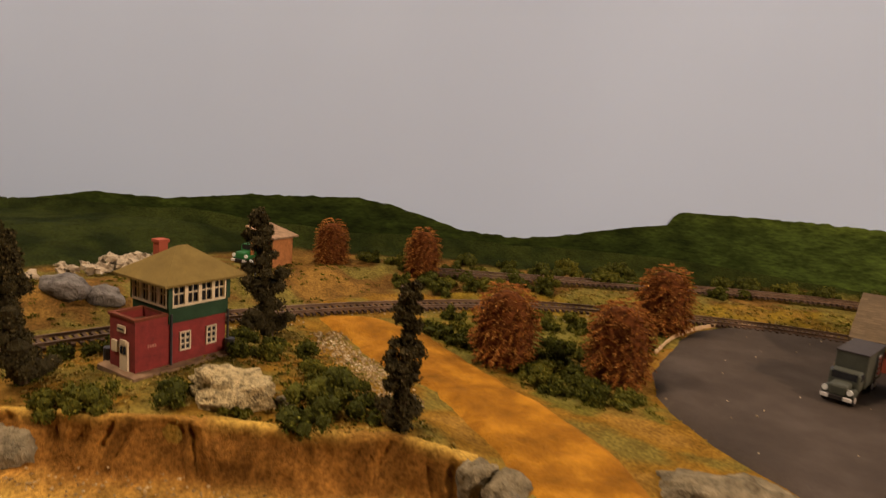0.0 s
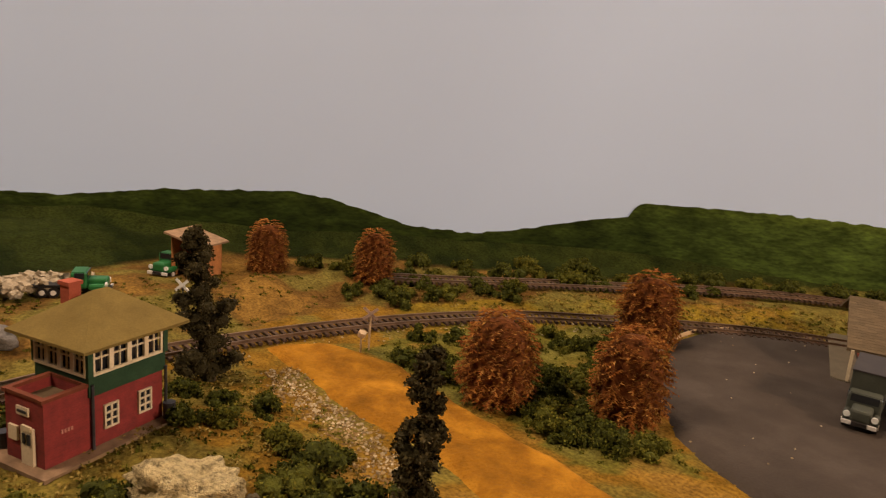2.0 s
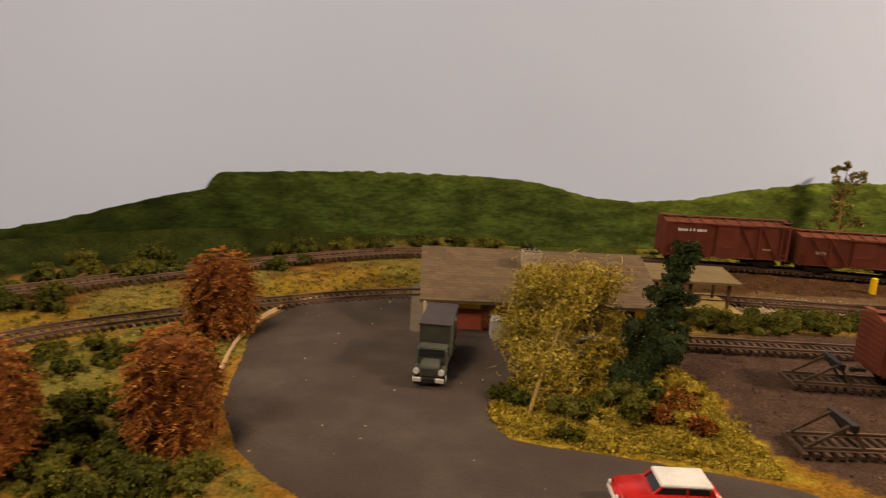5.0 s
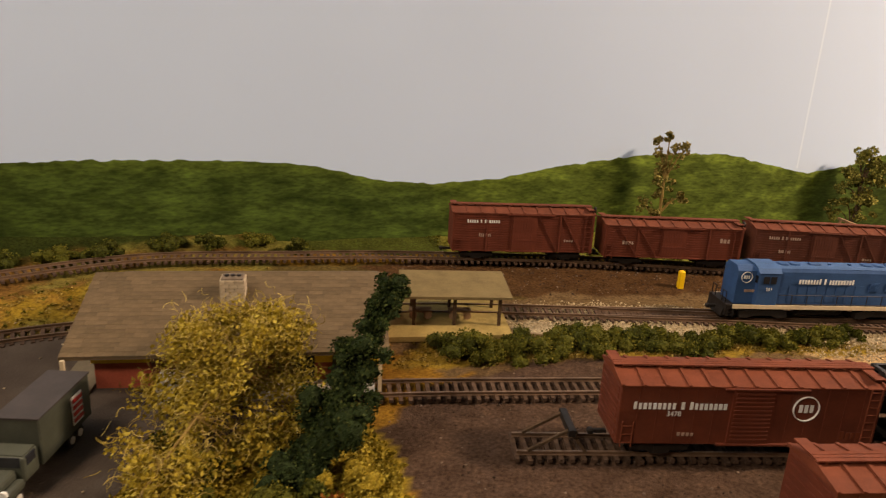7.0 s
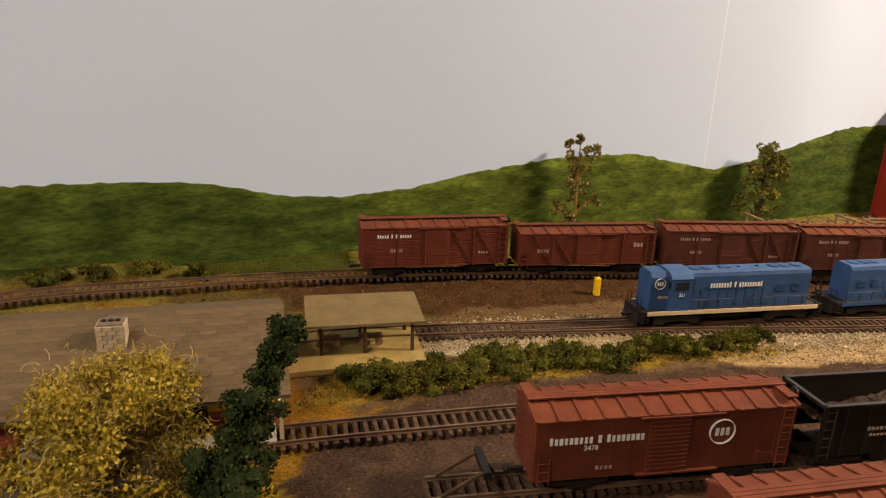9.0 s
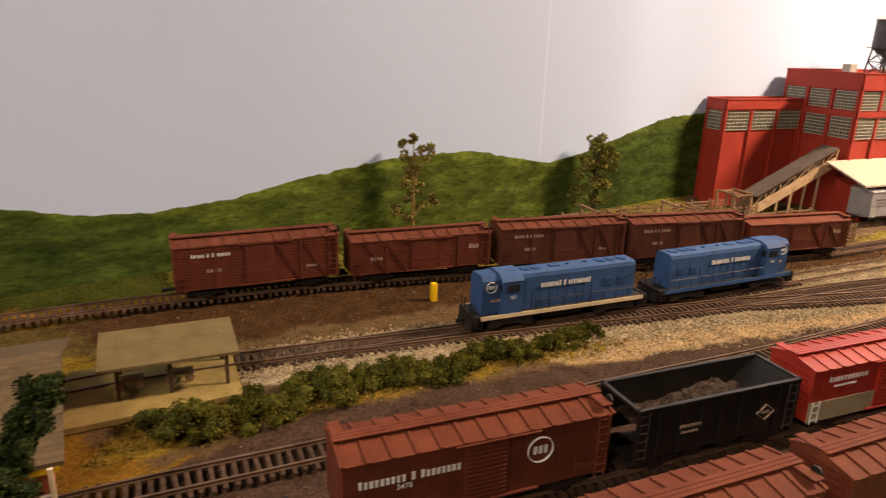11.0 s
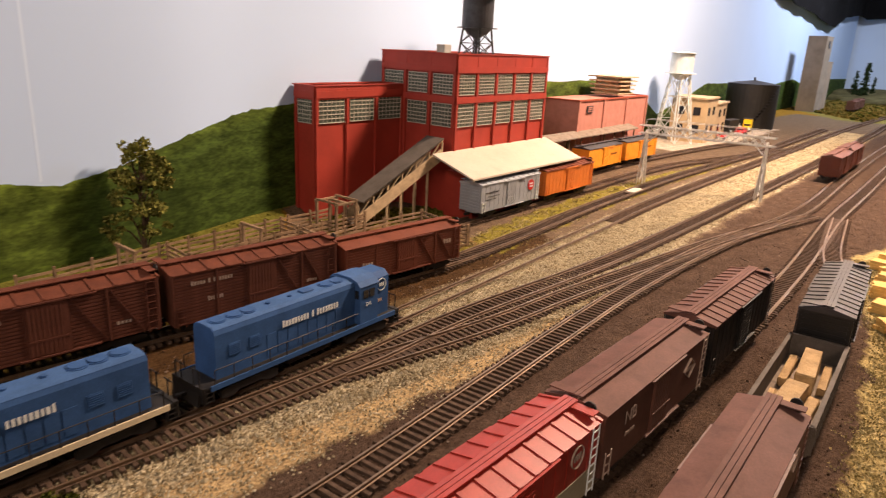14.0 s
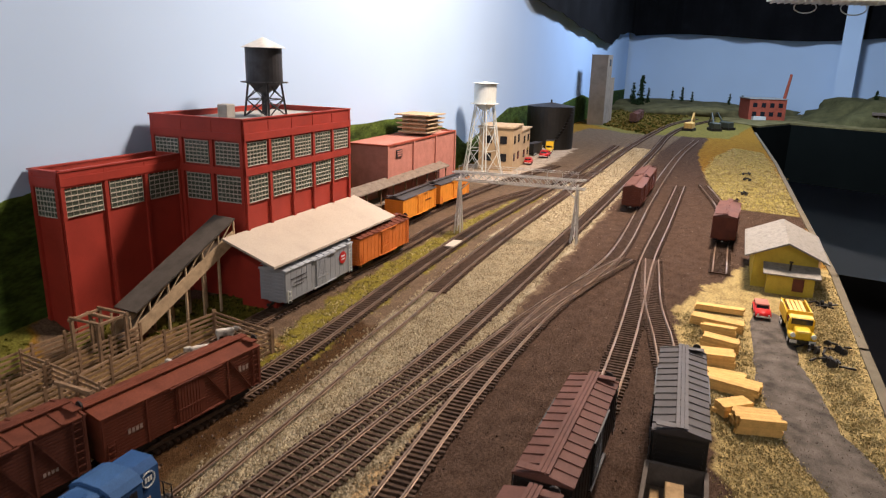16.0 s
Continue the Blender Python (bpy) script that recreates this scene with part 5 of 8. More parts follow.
for dx, dy, sx, sy, sz, rz, k in ((.028, -.001, .048, .011, .014, 3, 1), (-.026, .001, .040, .012, .013, -4, 2), (.030, .0105, .046, .005, .006, 1, 3), (-.028, -.0100, .042, .006, .006, -2, 4), (.030, -.0115, .040, .005, .005, 2, 5), (-.030, .0115, .044, .004, .005, 1, 6)):
    crate(gm @ at(dx, dy, .0118, rz), sx, sy, sz, "pale wrapped timber crate in an open gondola", k)
box_car("black boxcar with a grey ribbed roof", on_track(SPUR_B, 1.138), M_BLACKCAR, M_DARKROOF, ribs=13, group=OUTER, rung=M_DARKROOF, seed=9)

STOCK = "stock cars on the back track"
for i, (x, body, roof, h) in enumerate(((.350, M_STOCK, M_STOCK_ROOF, .003), (.499, M_STOCK, M_STOCK_ROOF, -.003), (.648, M_STOCK_DARK, M_STOCK_ROOF, .002), (.797, M_STOCK_DARK, M_STOCK_ROOF, .003), (.944, M_OXIDE, M_OXIDE_ROOF, -.003))):
    box_car(["reddish-brown slatted stock car with faded markings", "lower reddish-brown slatted stock car", "dark brown slatted stock car with pale dusty roof", "dark brown slatted stock car with diagonal braces", "oxide red slatted stock car near the cattle pens"][i], on_track(HOUSE_TRACK, x), body, roof,
            length=.139, style="slats", ribs=10 if i != 4 else 0, door="plain", bars=[(-.056, .0370 + h, .032, .0032, (5, 1, 7), M_WHITE if i == 0 else M_GREY_LETTER), (-.044, .0235 + h, .012, .0034, (3, 3), M_GREY_LETTER), (.040, .0190 + h, .010, .0024, 4, M_GREY_LETTER)] if i not in (1, 4) else [(-.052, .0250, .012, .0036, 4, M_GREY_LETTER), (.046, .0300, .011, .0046, 3, M_GREY_LETTER)], group=STOCK, height=h, seed=20 + i, category="stock car", braces=((.024, -1), (.048, -1)) if i != 1 else ((-.046, -1), (-.026, -1)))


def reefer_marks(t, W):
    bm = bmesh.new()
    for s in (-1, 1):
        rod(bm, (-s * .046, s * (W + .0004), .032), (-s * .046, s * (W + .0009), .032), .0075, 18)
    part("herald", bm, M_CAR_RED, t, "round red herald")
    bm = bmesh.new()
    for s in (-1, 1):
        for dz in (-.002, .002):
            box(bm, -s * .046, s * (W + .0010), .032 + dz, .008, .0004, .0016)
    part("herald_bars", bm, M_WHITE, t)


REEFERS = "refrigerator cars at the packing house"
box_car("silver-grey refrigerator car with a red herald", on_track(REEFER_TRACK, 1.222), M_SILVER, M_SILVER_ROOF, ribs=11, door="plain", bars=[(-.060, .034, .030, .0016, 9, M_DARKMETAL), (-.055, .029, .026, .0012, 8, M_DARKMETAL), (-.058, .025, .022, .0012, 7, M_DARKMETAL)], extra=reefer_marks, group=REEFERS, rung=M_WHITE_PAINT, seed=30, category="refrigerator car")
box_car("orange refrigerator car with a brown ribbed roof", on_track(REEFER_TRACK, 1.376), M_ORANGE, M_OXIDE_ROOF, ribs=11, door="plain", group=REEFERS, seed=31, category="refrigerator car")
for x, k in ((1.615, 32), (1.770, 33)):
    box_car("yellow-orange refrigerator car with a dark roof", on_track(ICE_TRACK, x), M_YELLOW_ORANGE, M_DARKROOF, ribs=0, door="plain", bars=[(.020, .030, .026, .003, 8, M_OXIDE)], group=REEFERS, seed=k, category="refrigerator car")
for k, (x, y) in enumerate(((2.008, 1.076), (2.158, 1.105))):
    box_car("oxide red boxcar coupled on the far yard track", at(x, y, RAIL_TOP - .002, YARD + 1), M_OXIDE, M_BROWN_ROOF, ribs=0, group="boxcars on the far yard track", seed=34 + 40 * k)
box_car("solitary dull red boxcar on the rusty stub", on_track(STUB, 1.835), M_OXIDE, M_BROWN_ROOF, style="slats", ribs=0, seed=35)


# ---- locomotives ----
def locomotive(number, m, sill, label):
    t = thing("locomotive", label, "locomotive", m, "coupled blue locomotives")
    L = .086
    bm = bmesh.new()
    box(bm, 0, 0, .0125, 2 * L, .031, .0028)
    for x in (-1, 1):
        box(bm, x * (L - .001), 0, .0095, .003, .031, .010)
    part("frame", bm, M_UNDER, t)
    bm = bmesh.new()
    for y in (-1, 1):
        box(bm, 0, y * .0158, .0128, 2 * L - .010, .0010, .0034)
    part("sill", bm, sill, t)
    bm = bmesh.new()
    W, zt = .0105, .0462
    prof = [(-W, .0138), (-W, zt - .004), (-W + .0012, zt - .0012), (-W + .0040, zt), (W - .0040, zt), (W - .0012, zt - .0012), (W, zt - .004), (W, .0138)]
    cross_prism(bm, prof, -.0735, .0435)
    for x in (-.060, -.045):
        for y in (-W, W):
            box(bm, x, y, .030, .0085, .0006, .0080)
            for zz in np.arange(.027, .034, .0012):
                box(bm, x, y * 1.03, zz, .0080, .0006, .0005)
    for x in np.arange(-.032, .036, .0085):
        for y in (-W, W):
            box(bm, x, y, .0235, .0072, .0005, .0150)
    part("long_hood", bm, M_LOCO, t)
    bm = bmesh.new()
    cross_prism(bm, [(-W + .0010, zt - .0011), (-W + .0040, zt + .0003), (W - .0040, zt + .0003), (W - .0010, zt - .0011)], -.0730, .0430)
    part("hood_top", bm, M_LOCO_ROOF, t)
    for x in (-.064, -.052, -.042, .006, .024, .034):
        bm = bmesh.new()
        if x in (.006,):
            soft_box(bm, x, 0, zt + .0008, .010, .006, .0014, .0005)
        else:
            rod(bm, (x, 0, zt), (x, 0, zt + .0008), .0056, 20)
            rod(bm, (x, 0, zt), (x, 0, zt + .0013), .0046, 20)
        part("roof_fan" if x != .006 else "exhaust_pipe", bm, M_LOCO, t)
    for x in (-.026, -.008):
        bm = bmesh.new()
        rod(bm, (x, 0, zt), (x, 0, zt + .0014), .0016, 10)
        part("exhaust_pipe", bm, M_LOCO, t)
    bm = bmesh.new()
    Wc, zc = .0158, .0478
    prof = [(-Wc, .0138), (-Wc, zc - .0055), (-Wc + .003, zc - .0022), (-Wc + .009, zc), (Wc - .009, zc), (Wc - .003, zc - .0022), (Wc, zc - .0055), (Wc, .0138)]
    cross_prism(bm, prof, .0435, .0620)
    cab = part("cab", bm, M_LOCO, t)
    bm = bmesh.new()
    prof = [(-Wc - .0005, zc - .0052), (-Wc + .003, zc - .0018), (-Wc + .009, zc + .0005), (Wc - .009, zc + .0005), (Wc - .003, zc - .0018), (Wc + .0005, zc - .0052), (Wc - .003, zc - .003), (-Wc + .003, zc - .003)]
    cross_prism(bm, prof, .0428, .0628)
    part("cab_roof", bm, M_LOCO_ROOF, cab)
    for y in (-1, 1):
        for x in (.0492, .0555):
            bm = bmesh.new()
            box(bm, x, y * Wc, .0365, .0050, .0008, .0062)
            part("window", bm, M_GLASS, cab)
        bm = bmesh.new()
        box(bm, .0433, y * .0125, .0365, .0008, .0035, .0062)
        box(bm, .0622, y * .0125, .0365, .0008, .0035, .0062)
        part("window", bm, M_GLASS, cab)
    bm = bmesh.new()
    Wn, zn = .0112, .0470
    prof = [(-Wn, .0138), (-Wn, zn - .004), (-Wn + .004, zn), (Wn - .004, zn), (Wn, zn - .004), (Wn, .0138)]
    cross_prism(bm, prof, .0620, .0785)
    part("short_hood", bm, M_LOCO, t)
    for s in (-1, 1):
        ring_logo(t, .0705, .0375, .0046, s * (Wn + .0004))
        bm = bmesh.new()
        word_bars(bm, .050, .0046, NAME_WORDS, s * (W + .0009), .0345, -.024 if s < 0 else -.026, np.random.default_rng(8))
        part("lettering", bm, M_WHITE, t)
        bm = bmesh.new()
        for x in np.arange(-.078, .042, .0135):
            rod(bm, (x, s * .0155, .0135), (x, s * .0155, .0235), .00035, 5)
        rod(bm, (-.078, s * .0155, .0235), (.042, s * .0155, .0235), .0003, 5)
        part("handrail", bm, M_UNDER, t)
        for e in (-1, 1):
            bm = bmesh.new()
            for k in range(3):
                box(bm, e * (L - .0035), s * .0140, .0050 + .003 * k, .0055, .0045, .0005)
            for dx in (-.0028, .0028):
                box(bm, e * (L - .0035) + dx, s * .0140, .0085, .0005, .0045, .0090)
            rod(bm, (e * L, s * .0120, .0135), (e * L, s * .0120, .0245), .0004, 5)
            rod(bm, (e * L, s * .0060, .0135), (e * L, s * .0060, .0245), .0004, 5)
            rod(bm, (e * L, s * .0030, .0245), (e * L, s * .0120, .0245), .0004, 5)
            part("end_step", bm, M_UNDER, t)
        bm = bmesh.new()
        box(bm, .0640, s * (Wn + .0003), .0255, .014, .0004, .0022)
        part("white_stripe", bm, M_GREY_LETTER, t)
    lettering(number, .0040, pose(.0520, -Wc - .0004, .0285, 90, 0, 0), t, M_WHITE, "road_number")
    lettering(number, .0040, pose(.0520, Wc + .0004, .0285, 90, 0, 180), t, M_WHITE, "road_number")
    bm = bmesh.new()
    soft_box(bm, 0, 0, .0078, .040, .024, .0075, .0016)
    part("fuel_tank", bm, M_UNDER, t)
    for x in (-.052, .052):
        bm = bmesh.new()
        for y in (-.0130, .0130):
            prism(bm, [(x - .021, .0030), (x - .021, .0078), (x - .017, .0092), (x + .017, .0092), (x + .021, .0078), (x + .021, .0030), (x + .014, .0022), (x + .008, .0046), (x - .008, .0046), (x - .014, .0022)], y - .0016, y + .0016)
        box(bm, x, 0, .0085, .030, .022, .004)
        tr = part("truck", bm, M_UNDER, t)
        for dx in (-.0145, .0145):
            bm = bmesh.new()
            rod(bm, (x + dx, -.0098, .0056), (x + dx, -.0076, .0056), .0056, 16)
            rod(bm, (x + dx, .0076, .0056), (x + dx, .0098, .0056), .0056, 16)
            rod(bm, (x + dx, -.012, .0056), (x + dx, .012, .0056), .0012, 6)
            part("wheelset", bm, M_UNDER, tr)
    for e in (-1, 1):
        bm = bmesh.new()
        prism(bm, [(e * (L + .001), .003), (e * (L + .003), .003), (e * (L + .001), .011)], -.013, .013)
        part("pilot", bm, M_UNDER, t)
    coupler(t, -L, -1)
    coupler(t, L, 1)
    return t


locomotive("241", on_track(MAIN, .790), M_LOCO, "blue high-hood diesel locomotive leading on the main line")
locomotive("251", on_track(MAIN, .604, 180.0), M_CREAM, "blue diesel locomotive with cream sill running backwards")

# ---- packing house and its yard ----
def factory_window(parent, x, z, w, h, face, rows=6, cols=6):
    """A steel sash: recessed glass with a grid of bars. face: pose of the wall plane (x along, y outwards is -y)."""
    bm = bmesh.new()
    box(bm, x, .0006, z, w, .0012, h, face)
    sash = part("window", bm, M_FACTORY_GLASS, parent)
    for i in range(cols + 1):
        piece("sash_bar", x - w / 2 + w * i / cols, -.0004, z, .0003, .0006, h, M_MULLION, sash, face)
    for j in range(rows + 1):
        piece("sash_bar", x, -.0005, z - h / 2 + h * j / rows, w, .0009, .0009, M_MULLION, sash, face)


def factory_block(parent, x0, y0, w, d, h, front, left, ledge):
    """A block with parapet, piers, ledges and windows. front and left: (count, rows of (z, height))."""
    bm = bmesh.new()
    box(bm, x0 + w / 2, y0 + d / 2, h / 2 - .003, w - .002, d - .002, h - .006)
    body = part("wall", bm, M_FACTORY, parent)
    bm = bmesh.new()
    for s in (0, 1):
        box(bm, x0 + w / 2, y0 + s * d, h - .006, w + .001, .003, .016)
        box(bm, x0 + s * w, y0 + d / 2, h - .006, .003, d + .001, .016)
    part("parapet", bm, M_FACTORY, parent)
    bm = bmesh.new()
    for s in (0, 1):
        box(bm, x0 + w / 2, y0 + s * d, h + .0025, w + .004, .005, .0014)
        box(bm, x0 + s * w, y0 + d / 2, h + .0025, .005, d + .004, .0014)
    part("coping", bm, M_FACTORY, parent)
    bm = bmesh.new()
    box(bm, x0 + w / 2, y0 + d / 2, h - .0045, w - .003, d - .003, .0012)
    part("flat_roof", bm, M_CONCRETE, parent)
    for (count, rows), face, length in ((front, Matrix.Translation((x0, y0, 0)), w), (left, Matrix.Translation((x0, y0 + d, 0)) @ pose(0, 0, 0, 0, 0, -90), d)):
        if not count:
            continue
        pitch = length / count
        for i in range(count + 1):
            piece("pier", min(max(i * pitch, .002), length - .002), -.0006, h / 2, .004, .0028, h, M_FACTORY, body, face)
        for zl in ledge:
            piece("ledge", length / 2, -.0009, zl, length, .0032, .008, M_FACTORY, body, face)
        for i in range(count):
            for z, wh in rows:
                factory_window(parent, (i + .5) * pitch, z, pitch - .010, wh, face)
    return body


factory = thing("factory", "red packing house with steel sash windows and parapets", "factory", at(1.172, 1.258, 0, YARD + .8))
factory_block(factory, 0, 0, .226, .128, .203, (5, [(.167, .025), (.128, .029)]), (3, [(.167, .025), (.128, .029)]), [.148, .186])
factory_block(factory, -.156, .090, .156, .036, .160, (3, [(.133, .030)]), (1, [(.133, .030)]), [.152])
factory_block(factory, .227, .030, .050, .070, .182, (1, [(.150, .022), (.112, .022)]), (0, []), [.165])
bm = bmesh.new()
soft_box(bm, .060, .070, .208, .016, .014, .016, .001)
part("roof_vent", bm, M_CONCRETE, factory, "pale roof vent box")
bm = bmesh.new()
box(bm, .092, -.024, .030, .215, .046, .060)
part("dock_house", bm, M_FACTORY, factory, "dark red loading dock under the canopy")
for x in (.008, .06, .115, .17):
    piece("dock_door", x, -.0478, .034, .022, .0012, .036, M_DARKMETAL, factory)
bm = bmesh.new()
cross_prism(bm, [(.0, .0835), (.0, .0812), (-.066, .0585), (-.066, .0608)], -.042, .238)
part("dock_canopy", bm, M_TAN_ROOF, factory, "wide plain tan canopy roof")
bars("rafter", [((x, -.062, .0595), (x, -.003, .0802)) for x in np.arange(-.035, .236, .027)], M_WOOD_GREY, factory, .0012)

water_tank = thing("rooftop_water_tank", "dark steel water tank standing on the factory roof", "water tank", factory.matrix_basis @ at(.125, .062, .1985))


def tank_parts(t, legs, r, zb, zt, body, roof, spread, cone, lean=.0, label=""):
    bm = bmesh.new()
    rod(bm, (0, 0, zb), (0, 0, zt), r, 28)
    rod(bm, (0, 0, zb - r * .38), (0, 0, zb), r * .55, 28, r)
    rod(bm, (0, 0, zb - r * .62), (0, 0, zb - r * .38), r * .16, 28, r * .55)
    part("tank", bm, body, t)
    bm = bmesh.new()
    rod(bm, (0, 0, zt - .0006), (0, 0, zt + cone), r * 1.22, 28, .0006)
    part("roof", bm, roof, t)
    bm = bmesh.new()
    rod(bm, (0, 0, zb - .0006), (0, 0, zb + .0006), r * 1.3, 28)
    part("balcony", bm, body, t)
    for k in range(legs):
        a = 2 * math.pi * (k + .5) / legs
        bm = bmesh.new()
        beam(bm, (spread * math.cos(a), spread * math.sin(a), 0), (r * .9 * math.cos(a), r * .9 * math.sin(a), zb), .0024)
        leg = part("leg", bm, body, t)
    levels = max(2, int(zb / (spread * 1.1)))
    ring = lambda k, z: ((spread + (r * .9 - spread) * z / zb) * math.cos(2 * math.pi * (k + .5) / legs), (spread + (r * .9 - spread) * z / zb) * math.sin(2 * math.pi * (k + .5) / legs), z)
    for i in range(levels):
        za, zc = zb * i / levels, zb * (i + 1) / levels
        for k in range(legs):
            bars("brace", [(ring(k, za), ring(k + 1, zc)), (ring(k + 1, za), ring(k, zc)), (ring(k, zc), ring(k + 1, zc))], body, t, .0011)
    bm = bmesh.new()
    rod(bm, (0, 0, 0), (0, 0, zb - r * .4), .0022, 8)
    part("riser_pipe", bm, body, t)


tank_parts(water_tank, 4, .0225, .042, .084, M_DARKMETAL, M_GREYMETAL, .026, .012)

conveyor = thing("covered_conveyor", "inclined wooden cattle ramp rising into the factory", "ramp", factory.matrix_basis)
a0, a1 = Vector((-.160, .024, .012)), Vector((-.020, .014, .080))
bm = bmesh.new()
for s in (-.012, .012):
    beam(bm, a0 + Vector((0, s, .001)), a1 + Vector((0, s, .001)), .0014, .014)
part("side_board", bm, M_PALE_WOOD, conveyor, "pale plank side boards")
bm = bmesh.new()
beam(bm, a0 + Vector((0, 0, -.004)), a1 + Vector((0, 0, -.004)), .022, .0014)
part("ramp_floor", bm, M_WOOD_GREY, conveyor)
bm = bmesh.new()
beam(bm, a0 + Vector((.006, 0, .024)), a1 + Vector((0, 0, .021)), .030, .0018)
part("ramp_roof", bm, M_RAMP_ROOF, conveyor, "weathered grey roof boards")
for k in range(7):
    p = a0.lerp(a1, k / 6)
    for s in (-.0115, .0115):
        bars("post", [(p + Vector((0, s, -.004)), p + Vector((0, s, .021)))], M_PALE_WOOD, conveyor, .0016)
        if k < 6:
            q = a0.lerp(a1, (k + 1) / 6)
            bars("brace", [(p + Vector((0, s, .006)), q + Vector((0, s, .020)))], M_PALE_WOOD, conveyor, .0010)
    if k in (2, 3, 4, 5):
        bars("trestle_leg", [(p + Vector((0, s, -.006)), Vector((p.x, p.y + s, 0))) for s in (-.010, .010)], M_PALE_WOOD, conveyor, .0022)

ramp_gate = thing("ramp_gate", "rough timber frame at the foot of the cattle ramp", "gate", factory.matrix_basis @ at(-.186, .020))
bars("post", [((x, y, 0), (x, y, .042)) for x in (-.016, .014) for y in (-.016, .016)], M_WOOD, ramp_gate, .0026)
bars("top_rail", [((-.019, y, .041), (.017, y, .041)) for y in (-.016, .016)] + [((x, -.018, .0425), (x, .018, .0425)) for x in (-.016, .014)], M_WOOD, ramp_gate, .0022)


# cattle pens
def board_fence(points, label, height=.024, rails=5):
    t = thing("board_fence", label, "fence", group="cattle pen fences")
    q, a, s = bent(points, .002)
    n = max(2, int(s[-1] / .028))
    idx = np.linspace(0, len(q) - 1, n).astype(int)
    for i in idx:
        bm = bmesh.new()
        beam(bm, (q[i, 0], q[i, 1], -.002), (q[i, 0], q[i, 1], height + .002), .0022)
        part("post", bm, M_WOOD, t)
    for i, j in zip(idx, idx[1:]):
        for k in range(rails):
            z = .003 + (height - .005) * k / (rails - 1)
            bm = bmesh.new()
            jit = random.uniform(-.0006, .0006)
            beam(bm, (q[i, 0], q[i, 1], z + jit), (q[j, 0], q[j, 1], z - jit), .0010, .0022)
            part("board", bm, M_WOOD, t)
    return t


PEN_LABEL = "weathered board fence of the cattle pens"
board_fence([(.66, 1.128), (.80, 1.158), (.93, 1.185), (1.03, 1.206), (1.085, 1.212)], PEN_LABEL)
board_fence([(.66, 1.205), (.78, 1.235), (.90, 1.262), (1.00, 1.280)], PEN_LABEL)
board_fence([(.70, 1.165), (.82, 1.195), (.93, 1.222), (1.02, 1.238)], PEN_LABEL)
board_fence([(1.085, 1.130), (1.085, 1.212)], PEN_LABEL)
board_fence([(.93, 1.118), (.93, 1.185), (.925, 1.265)], PEN_LABEL)
board_fence([(.80, 1.105), (.79, 1.235)], PEN_LABEL)
board_fence([(.93, 1.118), (1.02, 1.128), (1.085, 1.130)], PEN_LABEL)
for x, y in ((.86, 1.20), (.74, 1.19), (.99, 1.25), (.90, 1.135)):
    t = thing("pen_gate_frame", "tall timber gate frame over the cattle pens", "gate", at(x, y, 0, YARD + 90), group="pen gate frames")
    bars("post", [((u, 0, 0), (u, 0, .040)) for u in (-.014, .014)], M_WOOD, t, .0022)
    bm = bmesh.new()
    beam(bm, (-.018, 0, .039), (.018, 0, .039), .0026)
    part("crossbar", bm, M_WOOD, t)


def figurine(m, seed):
    """A tiny plain cattle figurine, one mesh."""
    bm = bmesh.new()
    soft_box(bm, 0, 0, .0105, .018, .0065, .0075, .0022, 2)
    soft_box(bm, .0115, 0, .0125, .007, .0040, .0045, .0012, 2)
    for x in (-.007, .006):
        for y in (-.002, .002):
            rod(bm, (x, y, 0), (x, y, .008), .0009, 6)
    return solid("cattle_figurine", bm, M_COW, "small brown and white plastic cattle figurine", "figurine", m, "cattle figurines in the pen")


figurine(at(1.035, 1.170, .001, 150), 1)
figurine(at(1.000, 1.155, .001, 95), 2)
figurine(at(1.075, 1.185, .001, -30), 3)

# ---- along the wall beyond the factory ----
ice = thing("icing_platform", "long grey-roofed icing platform beside the orange cars", "platform", at(1.47, 1.372, 0, YARD + 1))
bm = bmesh.new()
prism(bm, [(0, .030), (.40, .030), (.40, .033), (0, .033)], -.010, .022)
part("deck", bm, M_WOOD_GREY, ice)
bm = bmesh.new()
cross_prism(bm, [(-.016, .062), (.008, .070), (.030, .060), (.030, .058), (.008, .068), (-.016, .060)], -.01, .40)
part("platform_roof", bm, M_WOOD_GREY, ice, "weathered grey shed roof")
for x in np.arange(.004, .40, .049):
    bm = bmesh.new()
    beam(bm, (x, -.009, 0), (x, -.009, .063), .0022)
    beam(bm, (x, .020, 0), (x, .020, .062), .0022)
    part("post", bm, M_WOOD, ice)

cold = thing("cold_storage", "pink brick cold storage building beside the packing house", "warehouse", at(1.62, 1.405, 0, YARD + 1.5))
bm = bmesh.new()
box(bm, .165, .050, .062, .33, .10, .124)
part("wall", bm, M_PINK, cold)
for x in (0, .11, .22, .33):
    piece("pilaster", x, -.001, .062, .006, .003, .124, M_PINK, cold)
bm = bmesh.new()
for y in (0, .10):
    box(bm, .165, y, .1255, .334, .004, .003)
for x in (0, .33):
    box(bm, x, .05, .1255, .004, .10, .003)
part("coping", bm, M_BRICK_RED, cold)
bm = bmesh.new()
box(bm, .045, -.0016, .108, .024, .001, .014)
part("sign_panel", bm, M_DARKMETAL, cold)
bm = bmesh.new()
for dz in (-.004, 0, .004):
    box(bm, .045, -.0024, .108 + dz, .018, .0006, .0018)
part("sign_bar", bm, M_PINK, cold)
cooling = thing("cooling_tower", "slatted tan cooling tower on the warehouse roof", "cooling tower", at(1.83, 1.482, .127, YARD))
bm = bmesh.new()
box(bm, 0, 0, .020, .060, .052, .036)
